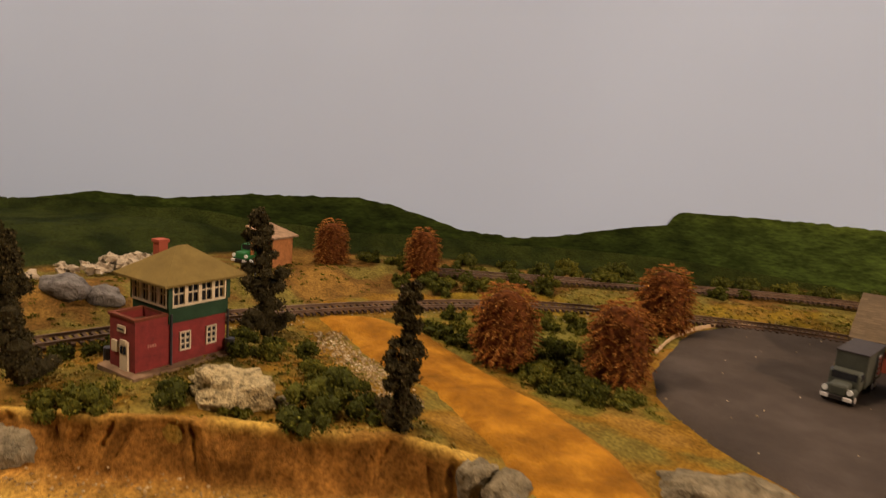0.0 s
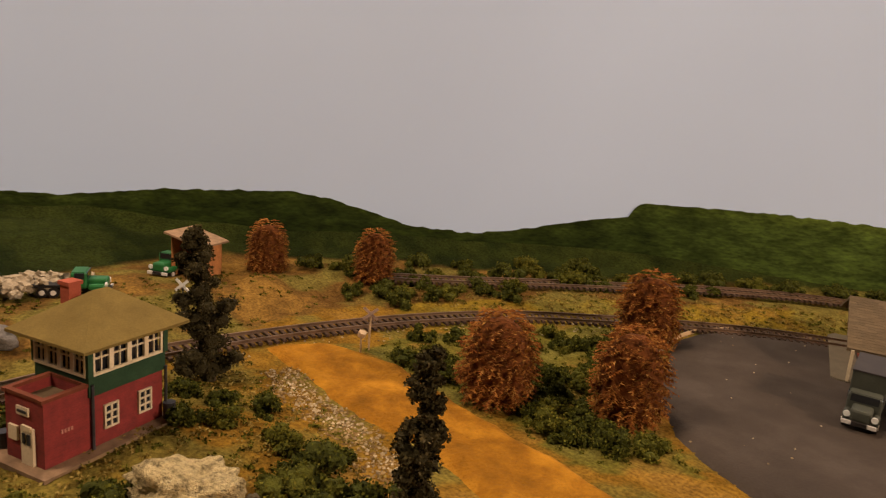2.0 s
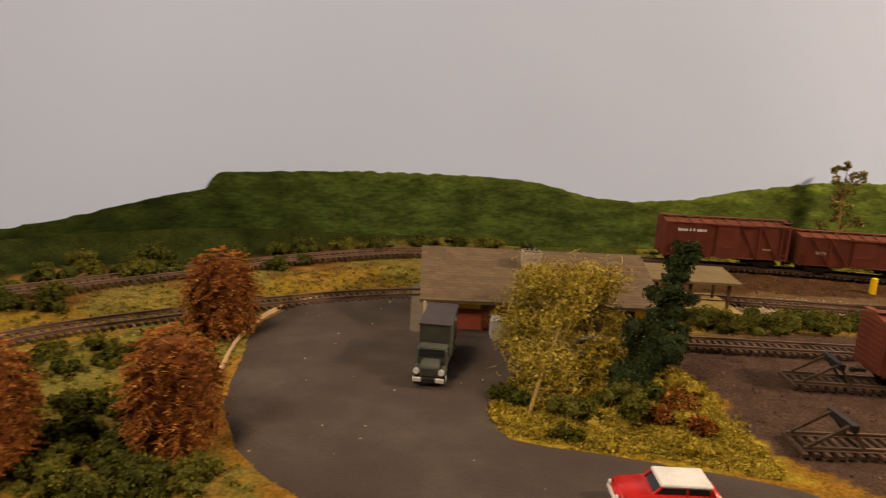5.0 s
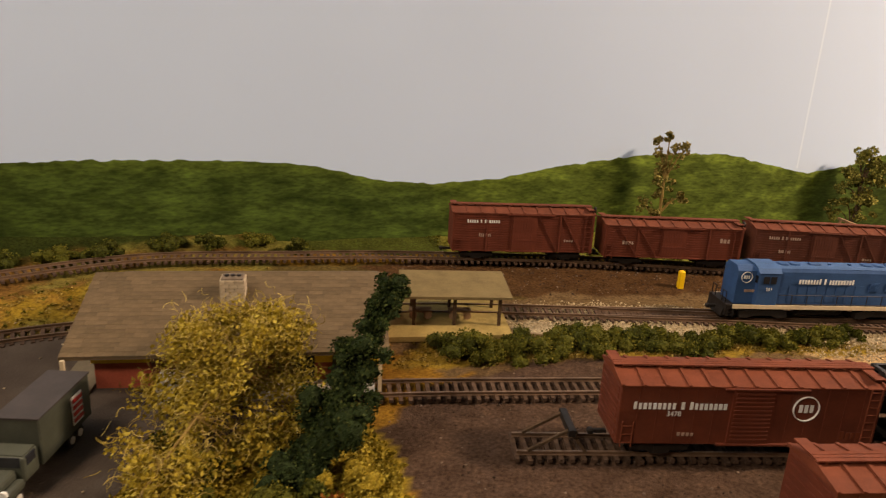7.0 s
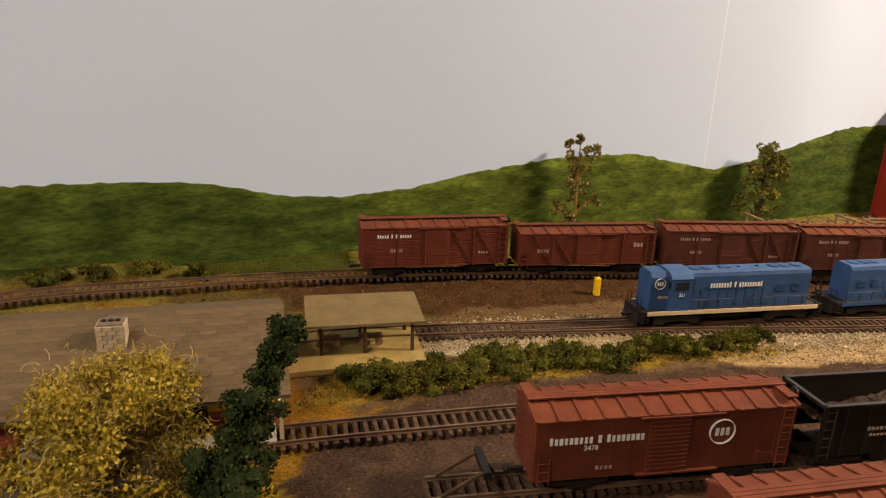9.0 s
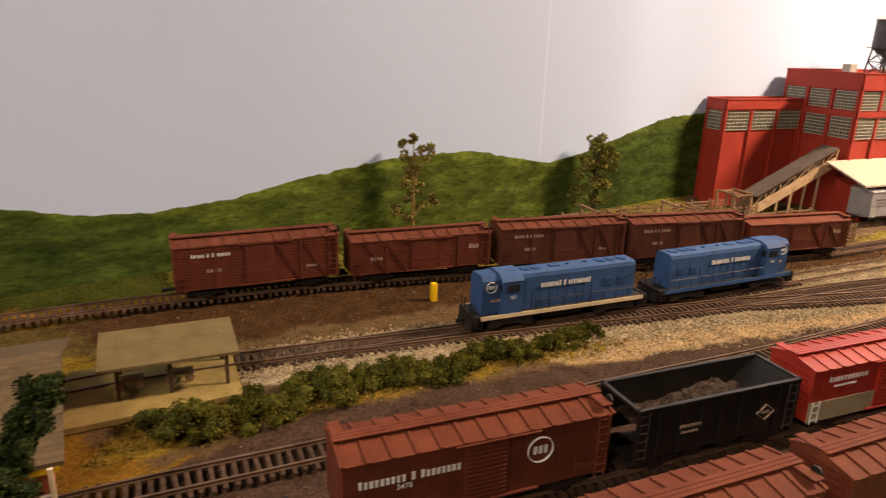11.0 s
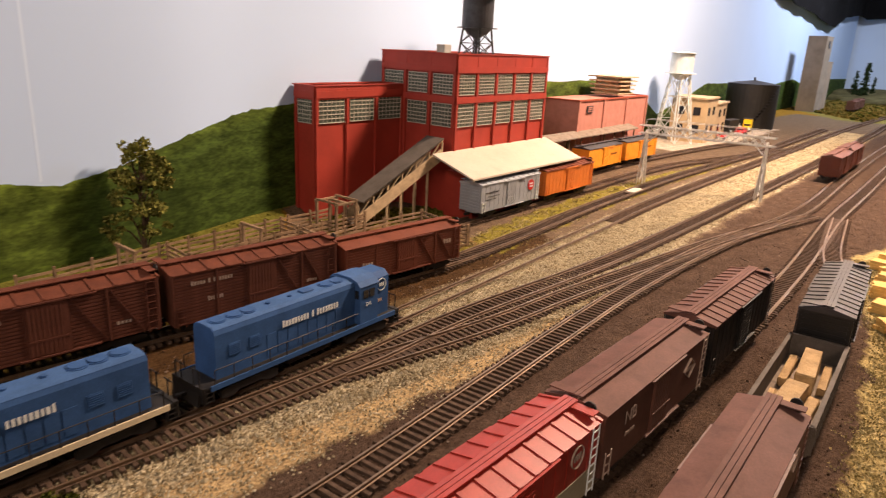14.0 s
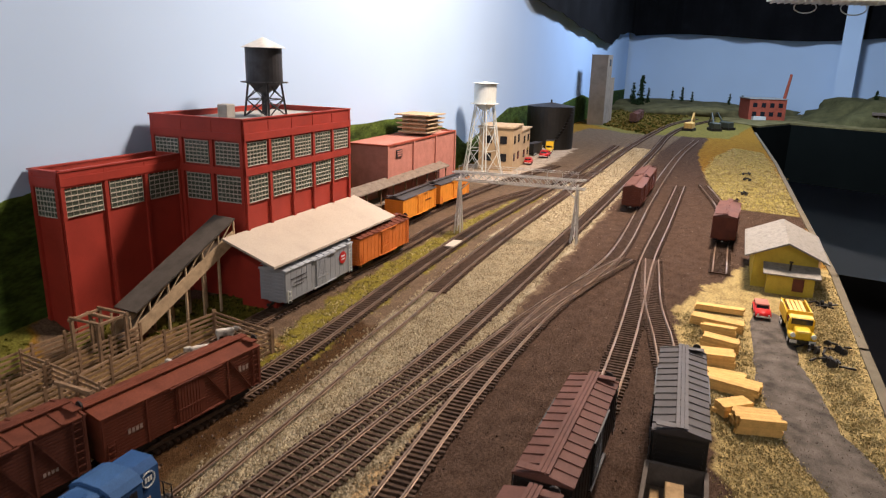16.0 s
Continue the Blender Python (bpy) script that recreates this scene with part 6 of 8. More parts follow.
part("core", bm, M_TAN_STUCCO, cooling)
for k in range(5):
    bm = bmesh.new()
    e = .006 + .0016 * k
    slab(bm, [(-.030 - e, -.026 - e), (.030 + e, -.026 - e), (.030 + e, .026 + e), (-.030 - e, .026 + e)], .004 + .0085 * k, .0065 + .0085 * k)
    part("louvre", bm, M_PALE_WOOD, cooling)

white_tower = thing("water_tower", "tall white railroad water tower on lattice legs", "water tower", at(2.185, 1.532, 0, YARD))
tank_parts(white_tower, 6, .028, .172, .222, M_WHITE_PAINT, M_WHITE_PAINT, .052, .004)

office = thing("office_building", "tan stucco two-storey office building", "building", at(2.235, 1.478, 0, 16))
bm = bmesh.new()
box(bm, .06, .040, .055, .12, .09, .110)
box(bm, .185, .040, .046, .13, .09, .092)
part("wall", bm, M_TAN_STUCCO, office)
bm = bmesh.new()
box(bm, .06, .040, .112, .126, .096, .004)
box(bm, .19, .040, .094, .150, .096, .004)
part("coping", bm, M_PALE_WOOD, office)
for x, z in ((.02, .08), (.02, .035), (.075, .035), (.075, .08), (.16, .068), (.22, .068), (.16, .03), (.22, .03)):
    bm = bmesh.new()
    box(bm, x, -.0055, z, .020, .0016, .020)
    part("window", bm, M_GLASS, office)
for y, z in ((.01, .08), (.05, .08), (.01, .035), (.05, .035)):
    bm = bmesh.new()
    box(bm, -.0005, y + .01, z, .0016, .018, .020)
    part("window", bm, M_GLASS, office)

oil_tank = thing("storage_tank", "large black steel oil storage tank", "storage tank", at(2.80, 1.625))
bm = bmesh.new()
rod(bm, (0, 0, 0), (0, 0, .138), .078, 40)
part("shell", bm, M_BLACKCAR, oil_tank)
bm = bmesh.new()
rod(bm, (0, 0, .138), (0, 0, .149), .079, 40, .004)
part("roof", bm, M_DARKMETAL, oil_tank)
bm = bmesh.new()
for k in range(15):
    a = 3.6 + .075 * k
    box(bm, .082 * math.cos(a), .082 * math.sin(a), .01 + .0088 * k, .008, .008, .001)
rod(bm, (0, 0, .148), (0, 0, .158), .003, 8)
part("spiral_stair", bm, M_DARKMETAL, oil_tank)

elevator = thing("grain_elevator", "tall weathered concrete grain elevator", "grain elevator", at(3.80, 1.80, 0, YARD))
bm = bmesh.new()
box(bm, .06, .04, .160, .12, .075, .320)
part("head_house", bm, M_OLD_CONCRETE, elevator)
for x in (.16, .225):
    bm = bmesh.new()
    rod(bm, (x, .04, 0), (x, .04, .215), .036, 24)
    part("silo", bm, M_OLD_CONCRETE, elevator)
bm = bmesh.new()
box(bm, .06, .001, .285, .025, .003, .03)
part("window", bm, M_GLASS, elevator)

# signal bridge over the main lines
gantry = thing("signal_bridge", "silver lattice signal bridge spanning the main lines", "signal bridge", at(1.624, 1.150, 0, -74.0))
half = .094
for s in (-1, 1):
    bm = bmesh.new()
    for dy in (-.008, .008):
        beam(bm, (s * half + dy * .6, dy, 0), (s * half, dy * .5, .094), .0020)
        beam(bm, (s * half - dy * .6, dy, 0), (s * half, dy * .5, .094), .0020)
    for k in range(6):
        z = .010 + .014 * k
        beam(bm, (s * half, -.007, z), (s * half, .007, z + .013), .0010)
        beam(bm, (s * half, .007, z), (s * half, -.007, z + .013), .0010)
    beam(bm, (s * half, 0, .070), (s * (half - .020), 0, .090), .0018)
    part("leg", bm, M_GREYMETAL, gantry)
bm = bmesh.new()
for y in (-.007, .007):
    for z in (.088, .101):
        beam(bm, (-half - .012, y, z), (half + .012, y, z), .0018)
    for k in range(14):
        x = -half + 2 * half * k / 14
        beam(bm, (x, y, .088), (x + half / 7, y, .101), .0010)
        beam(bm, (x, y, .101), (x + half / 7, y, .088), .0010)
part("truss", bm, M_GREYMETAL, gantry)
bm = bmesh.new()
for y in (-.009, .009):
    beam(bm, (-half, y, .112), (half, y, .112), .0007)
for k in range(9):
    beam(bm, (-half + 2 * half * k / 8, -.009, .101), (-half + 2 * half * k / 8, -.009, .112), .0007)
part("walkway_rail", bm, M_GREYMETAL, gantry)

# ---- trees and shrubs ----
def trunk(bm, x, y, z0, z1, r, lean=(0, 0), seg=7):
    pts = [(x + lean[0] * k + .0012 * math.sin(5 * k + x * 90), y + lean[1] * k + .0012 * math.cos(6 * k), z0 + (z1 - z0) * k) for k in np.linspace(0, 1, 6)]
    for i, (a, b) in enumerate(zip(pts, pts[1:])):
        rod(bm, a, b, r * (1 - .15 * i), seg, r * (1 - .15 * (i + 1)))
    return pts


BALL = bmesh.new()
bmesh.ops.create_icosphere(BALL, subdivisions=2, radius=1.0)
BALL.verts.ensure_lookup_table()
BALL_V = np.array([tuple(v.co) for v in BALL.verts])
BALL_F = [tuple(v.index for v in f.verts) for f in BALL.faces]
BALL.free()


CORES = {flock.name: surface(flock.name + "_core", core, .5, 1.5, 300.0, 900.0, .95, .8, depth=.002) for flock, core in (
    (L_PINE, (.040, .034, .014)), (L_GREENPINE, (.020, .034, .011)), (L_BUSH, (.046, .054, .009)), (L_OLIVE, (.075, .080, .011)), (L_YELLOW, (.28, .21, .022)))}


def foam(name, clumps, size, flock, rng):
    """Sponge lumps covered with fine crumbs."""
    v, f = [], []
    for x, y, z, rx, rz, count in clumps:
        k = rng.uniform(.50, .86, (len(BALL_V), 1))
        f += [tuple(i + len(v) * len(BALL_V) for i in q) for q in BALL_F]
        v.append(BALL_V * k * np.array((rx, rx, rz)) + np.array((x, y, z)))
    v, balls = np.concatenate(v), len(f)
    crumbs = leaf_cloud(clumps, size, rng, 1.1, hollow=.62)
    f += (np.arange(len(crumbs)).reshape(-1, 4) + len(v)).tolist()
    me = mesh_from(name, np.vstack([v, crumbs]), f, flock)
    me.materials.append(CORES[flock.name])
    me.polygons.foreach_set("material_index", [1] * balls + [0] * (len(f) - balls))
    return me


def pine_tree(x, y, z, height, radius, label, flock, seed, lean=(0, 0), ragged=.35, per=110):
    """A lumpy flocked pine: tapered trunk and uneven clumps with gaps."""
    rng = np.random.default_rng(seed)
    t = thing("pine_tree", label, "tree", at(x, y, z), group="flocked pines")
    bm = bmesh.new()
    trunk(bm, 0, 0, -.004, height * .97, radius * .10 + .0012, lean)
    part("trunk", bm, M_BARK, t)
    clumps = []
    for k in range(int(height / .0017)):
        f = rng.uniform(.06, 1.0)
        prof = radius * (1.0 - .62 * f ** 1.4) * (1 + ragged * math.sin(f * 21 + seed) * .7)
        a, r = rng.uniform(0, 2 * math.pi), prof * rng.uniform(.30, .80)
        cr = radius * rng.uniform(.24, .44) * (1.1 - .5 * f)
        clumps.append((lean[0] * f + r * math.cos(a), lean[1] * f + r * math.sin(a), height * f, cr, cr * .85, per))
    for k in range(26):
        f = .05 + .93 * k / 25
        cr = radius * .42 * (1.0 - .6 * f)
        clumps.append((lean[0] * f, lean[1] * f, height * f, cr, cr * 1.2, per))
    part("crown", foam("crown", clumps, .0015, flock, rng), flock, t)
    return t


def rust_tree(x, y, z, height, radius, seed):
    """A dense domed tree built of short feathered sprays in tiers."""
    rng = np.random.default_rng(seed)
    t = thing("autumn_tree", "dense rust-orange autumn tree of short feathery sprays", "tree", at(x, y, z), group="rust-coloured trees")
    bm = bmesh.new()
    trunk(bm, 0, 0, -.003, height * .8, radius * .09)
    part("trunk", bm, M_BARK, t)

    def reach(h):
        return radius * max(0.0, 1 - (abs(h - .36) / (.66 if h > .36 else .52)) ** 2.5) ** .56

    v, f = [], []
    rows = 16
    for row in range(rows):
        h0 = .06 + .93 * row / (rows - 1)
        count = max(7, int(34 * reach(h0) / radius))
        for k in range(count):
            h = h0 + rng.normal(0, .014)
            a = 2 * math.pi * (k + .5 * (row % 2) + rng.normal(0, .22)) / count
            r1 = max(reach(h), .07 * radius) * rng.uniform(.84, 1.02)
            d, w = np.array((math.cos(a), math.sin(a), 0)), np.array((-math.sin(a), math.cos(a), 0))
            rise = .55 * (h - .42) - .16 + rng.normal(0, .12)
            u = d * .9 + np.array((0, 0, rise)) + w * rng.normal(0, .22)
            u = u / np.linalg.norm(u)
            up = np.cross(u, w)
            up = up if up[2] > 0 else -up
            c0 = d * r1 * .78 + np.array((0, 0, height * h + .0004))
            span = radius * rng.uniform(.24, .42)
            for i in range(7):
                q = i / 6
                c = c0 + u * span * q - np.array((0, 0, span * .16 * q * q))
                leaf = span * (.46 - .26 * q) * rng.uniform(.5, 1.35)
                for side in ((-1, 1) if i < 6 else (0,)):
                    tip = c + w * side * leaf + u * leaf * .55 - up * leaf * .18 + rng.normal(0, .22, 3) * leaf
                    wide = (u if side else w) * span * .105
                    n = len(v)
                    v += [c - wide, tip, c + wide + up * span * .03]
                    f.append((n, n + 1, n + 2))
    part("crown", mesh_from("crown", v, f, L_RUST), L_RUST, t)
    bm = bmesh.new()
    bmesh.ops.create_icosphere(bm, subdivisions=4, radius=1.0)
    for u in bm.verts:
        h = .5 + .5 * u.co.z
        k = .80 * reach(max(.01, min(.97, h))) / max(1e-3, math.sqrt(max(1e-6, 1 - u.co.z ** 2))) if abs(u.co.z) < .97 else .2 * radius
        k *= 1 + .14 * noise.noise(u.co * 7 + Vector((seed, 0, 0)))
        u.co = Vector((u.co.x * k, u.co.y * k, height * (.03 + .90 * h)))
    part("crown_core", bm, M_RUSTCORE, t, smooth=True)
    return t


def sparse_tree(x, y, z, height, label, clumps, flock, seed, bark=None, per=70, leaf=.0034):
    """A thin armature tree: limbs reach to separate leafy clumps."""
    rng = np.random.default_rng(seed)
    t = thing("sparse_tree", label, "tree", at(x, y, z))
    bm = bmesh.new()
    pts = trunk(bm, 0, 0, -.004, height * .75, .0030, (.004, 0))
    part("trunk", bm, bark or M_BARK, t)
    for cx, cy, cz, cr in clumps:
        bm = bmesh.new()
        k = min(len(pts) - 2, int(6 * max(0, cz - .02) / (height * .75)))
        a, b = Vector(pts[k]), Vector((cx, cy, cz))
        mid = a.lerp(b, .55) + Vector((0, 0, .004))
        rod(bm, a, mid, .0012, 6, .0008)
        rod(bm, mid, b, .0008, 6, .0004)
        part("limb", bm, bark or M_BARK, t)
    part("crown", leaves("crown", [(cx + rng.normal(0, cr * .5), cy + rng.normal(0, cr * .4), cz + rng.normal(0, cr * .4), cr * .55, cr * .4, per // 3) for cx, cy, cz, cr in clumps for _ in range(4)], leaf, flock, rng, 1.2), flock, t)
    return t


def bush(x, y, r, h, flock, seed, label="dark green foam bush", per=1000, z=None, group="foam bushes"):
    """A low bush of several foam lumps."""
    rng = np.random.default_rng(seed)
    clumps = []
    for k in range(11):
        a, d = rng.uniform(0, 2 * math.pi), r * rng.uniform(.1, .95)
        cr = r * rng.uniform(.24, .46)
        clumps.append((d * math.cos(a), d * math.sin(a), h * rng.uniform(.2, .8) * (1.1 - .5 * d / r), cr, min(cr, h * .45), per // 11))
    zz = float(ground_z(np.array([x]), np.array([y]))[0]) if z is None else z
    ob = new("bush", foam("bush", clumps, .0015, flock, rng))
    ob.matrix_basis = at(x, y, zz - .001)
    return tagged(ob, label, "bush", group)


# by the tower
pine_tree(-.002, .303, .009, .082, .0150, "tall narrow dark flocked pine on the bank", L_PINE, 3, (.002, .001))
pine_tree(-.212, .325, .002, .100, .0230, "dark olive flocked pine beside the tower", L_PINE, 4, (-.004, -.008))
pine_tree(-.173, .150, .010, .092, .0215, "dark flocked pine beside the tower door", L_PINE, 5, (-.001, -.010))
rust_tree(-.077, .456, .001, .060, .0258, 1)
rust_tree(-.006, .504, .001, .060, .0248, 2)
rust_tree(-.070, .662, .001, .062, .0275, 3)
rust_tree(-.395, .487, .010, .055, .0205, 4)
rust_tree(-.312, .556, .010, .056, .0205, 5)
# depot garden
rng_y = np.random.default_rng(8)
yellow_clumps = [(.019 + (.046 - .30 * max(0, z - .034)) * math.cos(a) * q, .104 + (.050 - .30 * max(0, z - .034)) * math.sin(a) * q, z, .0135) for a, q, z in zip(rng_y.uniform(0, 6.28, 84), rng_y.uniform(.15, 1, 84) ** .6, rng_y.uniform(.002, .064, 84))]
yellow_clumps += [(.004 + .022 * math.cos(a) * q, .040 + .030 * math.sin(a) * q, z, .011) for a, q, z in zip(rng_y.uniform(0, 6.28, 16), rng_y.uniform(.2, 1, 16), rng_y.uniform(.004, .026, 16))]


def fibre_tree(x, y, z, clumps, seed):
    """A leaning tree of curly fibres with yellow flock."""
    rng = np.random.default_rng(seed)
    t = thing("yellow_tree", "bushy yellow-green tree of curly dried fibres", "tree", at(x, y, z))
    bm = bmesh.new()
    stem = [Vector(p) for p in ((0, 0, -.003), (.003, .012, .012), (.007, .034, .022), (.012, .064, .032), (.018, .100, .044))]
    for k, (a, b) in enumerate(zip(stem, stem[1:])):
        rod(bm, a, b, .0013 - .0002 * k, 7, .0011 - .0002 * k)
    part("trunk", bm, M_PALEBARK, t, "pale leaning trunk")
    bm = bmesh.new()
    verts, faces = [], []
    for cx, cy, cz, cr in clumps:
        q = Vector((cx, cy, cz))
        p = min(stem[1:], key=lambda e: (e - q).length)
        m = p.lerp(q, .5) + Vector(rng.normal(0, .004, 3))
        rod(bm, p, m, .00032, 5, .00026)
        rod(bm, m, q, .00026, 5, .00014)
        for _ in range(34):
            c = q + Vector(rng.normal(0, cr * .5, 3))
            d = Vector(rng.normal(0, 1, 3)).normalized()
            w = d.orthogonal().normalized()
            u, r = d.cross(w), rng.uniform(.0016, .0042)
            a0, turn = rng.uniform(0, 6.28), rng.uniform(1.2, 3.2)
            last = None
            for k in range(6):
                a = a0 + turn * k / 5
                e = c + w * (r * math.cos(a)) + u * (r * math.sin(a)) + d * (.0010 * k)
                n = len(verts)
                verts += [tuple(e - d * .00016), tuple(e + d * .00016), tuple(e + (w * math.cos(a) + u * math.sin(a)) * .0003)]
                if last is not None:
                    faces += [(last, n, n + 1, last + 1), (last + 1, n + 1, n + 2, last + 2), (last + 2, n + 2, n, last)]
                last = n
    part("limb", bm, M_PALEBARK, t)["kind"] = "stuff"
    part("fibre", mesh_from("fibre", verts, faces, L_FIBRE), L_FIBRE, t, "curly golden fibres")["kind"] = "stuff"
    part("crown", leaves("crown", [(cx, cy, cz, cr, cr * .8, 210) for cx, cy, cz, cr in clumps], .0017, L_YELLOW, rng, 1.5, hollow=.1), L_YELLOW, t)
    return t


fibre_tree(.172, .592, .001, yellow_clumps, 2)
pine_tree(.238, .650, .001, .086, .0255, "deep green flocked pine with a bent top", L_GREENPINE, 7, (.034, .082), per=190)
sparse_tree(.512, 1.163, .004, .128, "thin bare tree with a few sage green leaf clumps", [(.002, 0, .126, .006), (-.010, 0, .118, .006), (.012, 0, .112, .010), (.022, 0, .112, .008), (-.004, .002, .106, .009), (.0, 0, .094, .010), (.001, 0, .084, .010), (-.016, 0, .044, .012), (.016, 0, .052, .010), (.002, 0, .070, .009), (.0, 0, .034, .008), (.024, 0, .058, .006), (.0, 0, .058, .007)], L_SAGE, 9, M_PALEBARK, per=90, leaf=.0030)
sparse_tree(.772, 1.248, .004, .122, "dark green leafy tree against the painted hills", [(0.004, 0, .112, 0.012), (0.016, 0, .106, 0.013), (-0.007, 0, .104, 0.013), (0.022, 0, .094, 0.011), (0.007, 0, .096, 0.015), (-0.014, 0, .088, 0.012), (0.012, 0, .080, 0.015), (-0.004, 0, .080, 0.015), (0.022, 0, .074, 0.010), (-0.017, 0, .066, 0.011), (0.004, 0, .064, 0.015), (0.016, 0, .056, 0.013), (-0.010, 0, .050, 0.013), (0.005, 0, .044, 0.012), (-0.019, 0, .038, 0.009), (0.012, 0, .034, 0.009)], foliage("leafy_green", [(0.0, (.085, .092, .018)), (0.6, (.20, .205, .045)), (1.0, (.38, .35, .09))]), 10, per=150, leaf=.0030)

# bushes: by the tower, along the meadow, by the back track, along the main line
for i, (x, y, r, h) in enumerate([(-.113, .174, .018, .017), (-.092, .213, .015, .014), (-.145, .275, .012, .012), (-.046, .275, .024, .022), (-.030, .268, .020, .018), (-.060, .300, .020, .020), (-.134, .290, .013, .012), (-.186, .292, .012, .010),
                                 (-.143, .321, .013, .012), (-.218, .226, .012, .012), (-.200, .205, .014, .016), (-.165, .305, .011, .009), (-.100, .30, .012, .010), (.010, .285, .012, .012), (.020, .300, .009, .008), (-.06, .235, .009, .007), (-.025, .298, .016, .013), (-.08, .325, .009, .007),
                                 (-.125, .155, .013, .011), (-.19, .155, .017, .016), (-.22, .18, .014, .012)]):
    bush(x, y, r, h, L_BUSH if i % 3 else L_OLIVE, 100 + i, "low dark foam bush beside the tower")
rng_b = np.random.default_rng(12)
meadow = [(-.19, .50), (-.16, .485), (-.175, .525), (-.15, .55), (-.13, .52), (-.12, .56), (-.10, .59), (-.13, .60), (-.085, .60), (-.06, .56), (-.05, .53), (-.045, .49), (-.045, .455), (-.03, .445), (-.012, .445), (.0, .46), (.022, .472), (.012, .455), (-.07, .52), (-.055, .60), (-.10, .48), (-.115, .455), (-.03, .53), (-.14, .455), (-.08, .63), (-.04, .47), (-.02, .47), (-.165, .455)]
for i, (x, y) in enumerate(meadow):
    bush(x, y, rng_b.uniform(.010, .017), rng_b.uniform(.008, .015), (L_BUSH, L_OLIVE, L_BUSH)[i % 3], 140 + i, "green foam bush in the meadow by the road")
for i in range(26):
    x, y = rng_b.uniform(-.165, -.03), rng_b.uniform(.455, .60)
    bush(x, y, rng_b.uniform(.009, .014), rng_b.uniform(.006, .011), (L_BUSH, L_OLIVE)[i % 2], 500 + i, "green foam bush in the meadow by the road")
back = [(-.30, .52), (-.285, .545), (-.27, .56), (-.262, .545), (-.25, .575), (-.245, .60), (-.275, .585), (-.235, .63), (-.215, .66), (-.205, .64), (-.33, .56), (-.345, .55), (-.355, .57), (-.31, .60), (-.29, .625), (-.27, .66), (-.25, .69), (-.23, .72), (-.215, .75), (-.19, .775), (-.165, .80), (-.15, .83), (-.12, .86), (-.19, .73), (-.17, .745), (-.095, .885), (-.06, .91), (-.03, .93), (0.01, .965), (-.13, .79), (-.10, .815), (-.38, .53), (-.36, .60), (-.33, .64), (-.30, .68), (-.26, .74), (-.22, .79), (.05, .975), (.09, 1.0), (.13, 1.005), (-.08, .84)]
for i, (x, y) in enumerate(back):
    bush(x, y, rng_b.uniform(.012, .020), rng_b.uniform(.010, .020), (L_BUSH, L_BUSH, L_OLIVE)[i % 3], 180 + i, "scrubby green foam bush along the back track")
for i in range(22):
    f = i / 21
    x, y = .302 + .318 * f, .820 + .091 * f + rng_b.normal(0, .006)
    bush(x, y, rng_b.uniform(.016, .022) * (1.05 - .35 * f), rng_b.uniform(.014, .021) * (1.05 - .35 * f), L_OLIVE if i % 3 else L_BUSH, 230 + i, "dense dark green hedge bush between the tracks", per=1300)
for i, (x, y, r, h) in enumerate([(.20, .60, .016, .014), (.215, .575, .014, .010), (.16, .61, .013, .012), (.225, .63, .016, .016), (.26, .575, .013, .011), (.25, .64, .013, .012), (.195, .57, .010, .008), (.27, .61, .014, .010), (.165, .655, .018, .020), (.19, .645, .018, .018), (.215, .660, .018, .018), (.24, .68, .018, .022), (.235, .60, .012, .024), (.262, .66, .016, .016)]):
    bush(x, y, r, h, (L_OLIVE, L_YELLOW, L_BUSH)[i % 3], 260 + i, "tangled olive and yellow shrub in the depot garden")

for i, (x, y, r, h) in enumerate([(.262, .625, .012, .016), (.272, .600, .009, .010), (.249, .607, .008, .010)]):
    ob = new("shrub", leaves("shrub", [(0, 0, h * .5, r, h * .5, 420)], .0018, L_RUST, np.random.default_rng(400 + i), 1.3, hollow=.3))
    ob.matrix_basis = at(x, y, .001)
    tagged(ob, "small rusty orange shrub in the depot garden", "bush", "rusty shrubs")

# ---- signal tower ----
tower = thing("signal_tower", "small red and green interlocking tower with hipped roof", "signal tower", at(-.136, .2035, .0135, 107.5))
bm = bmesh.new()
slab(bm, [(-.006, -.008), (.070, -.008), (.070, .042), (.020, .042), (-.006, .030)], -.004, .0012)
part("walkway", bm, M_WOOD, tower, "brown plank walkway round the base")
bm = bmesh.new()
box(bm, .0115, .0130, .0135, .023, .026, .027)
for y in (.0009, .0251):
    box(bm, .0115, y, .0300, .023, .0018, .0062)
for x in (.0009, .0221):
    box(bm, x, .013, .0300, .0018, .0222, .0062)
part("annex_wall", bm, M_TOWER_RED, tower)
bm = bmesh.new()
box(bm, .0115, .0130, .0275, .0190, .0220, .0012)
part("annex_roof", bm, M_SHINGLE, tower, "sunken brown tarred roof")
bm = bmesh.new()
for y in (.0006, .0254):
    box(bm, .0115, y, .0338, .0252, .0026, .0016)
for x in (.0006, .0224):
    box(bm, x, .013, .0338, .0026, .0222, .0016)
part("annex_parapet", bm, M_OXIDE_ROOF, tower)
bm = bmesh.new()
box(bm, .0445, .0180, .0140, .043, .036, .028)
part("lower_wall", bm, M_TOWER_RED, tower)
bm = bmesh.new()
box(bm, .0445, .0180, .0328, .045, .038, .0100)
part("upper_panel", bm, M_TOWER_GREEN, tower, "dark green upper storey panelling")
for x in (.0225, .0665):
    for y in (-.0006, .0366):
        piece("corner_post", x, y, .046, .0028, .0028, .016, M_TOWER_GREEN, tower)
bm = bmesh.new()
box(bm, .0445, .0180, .0455, .040, .033, .014)
part("room", bm, M_GLASS, tower)


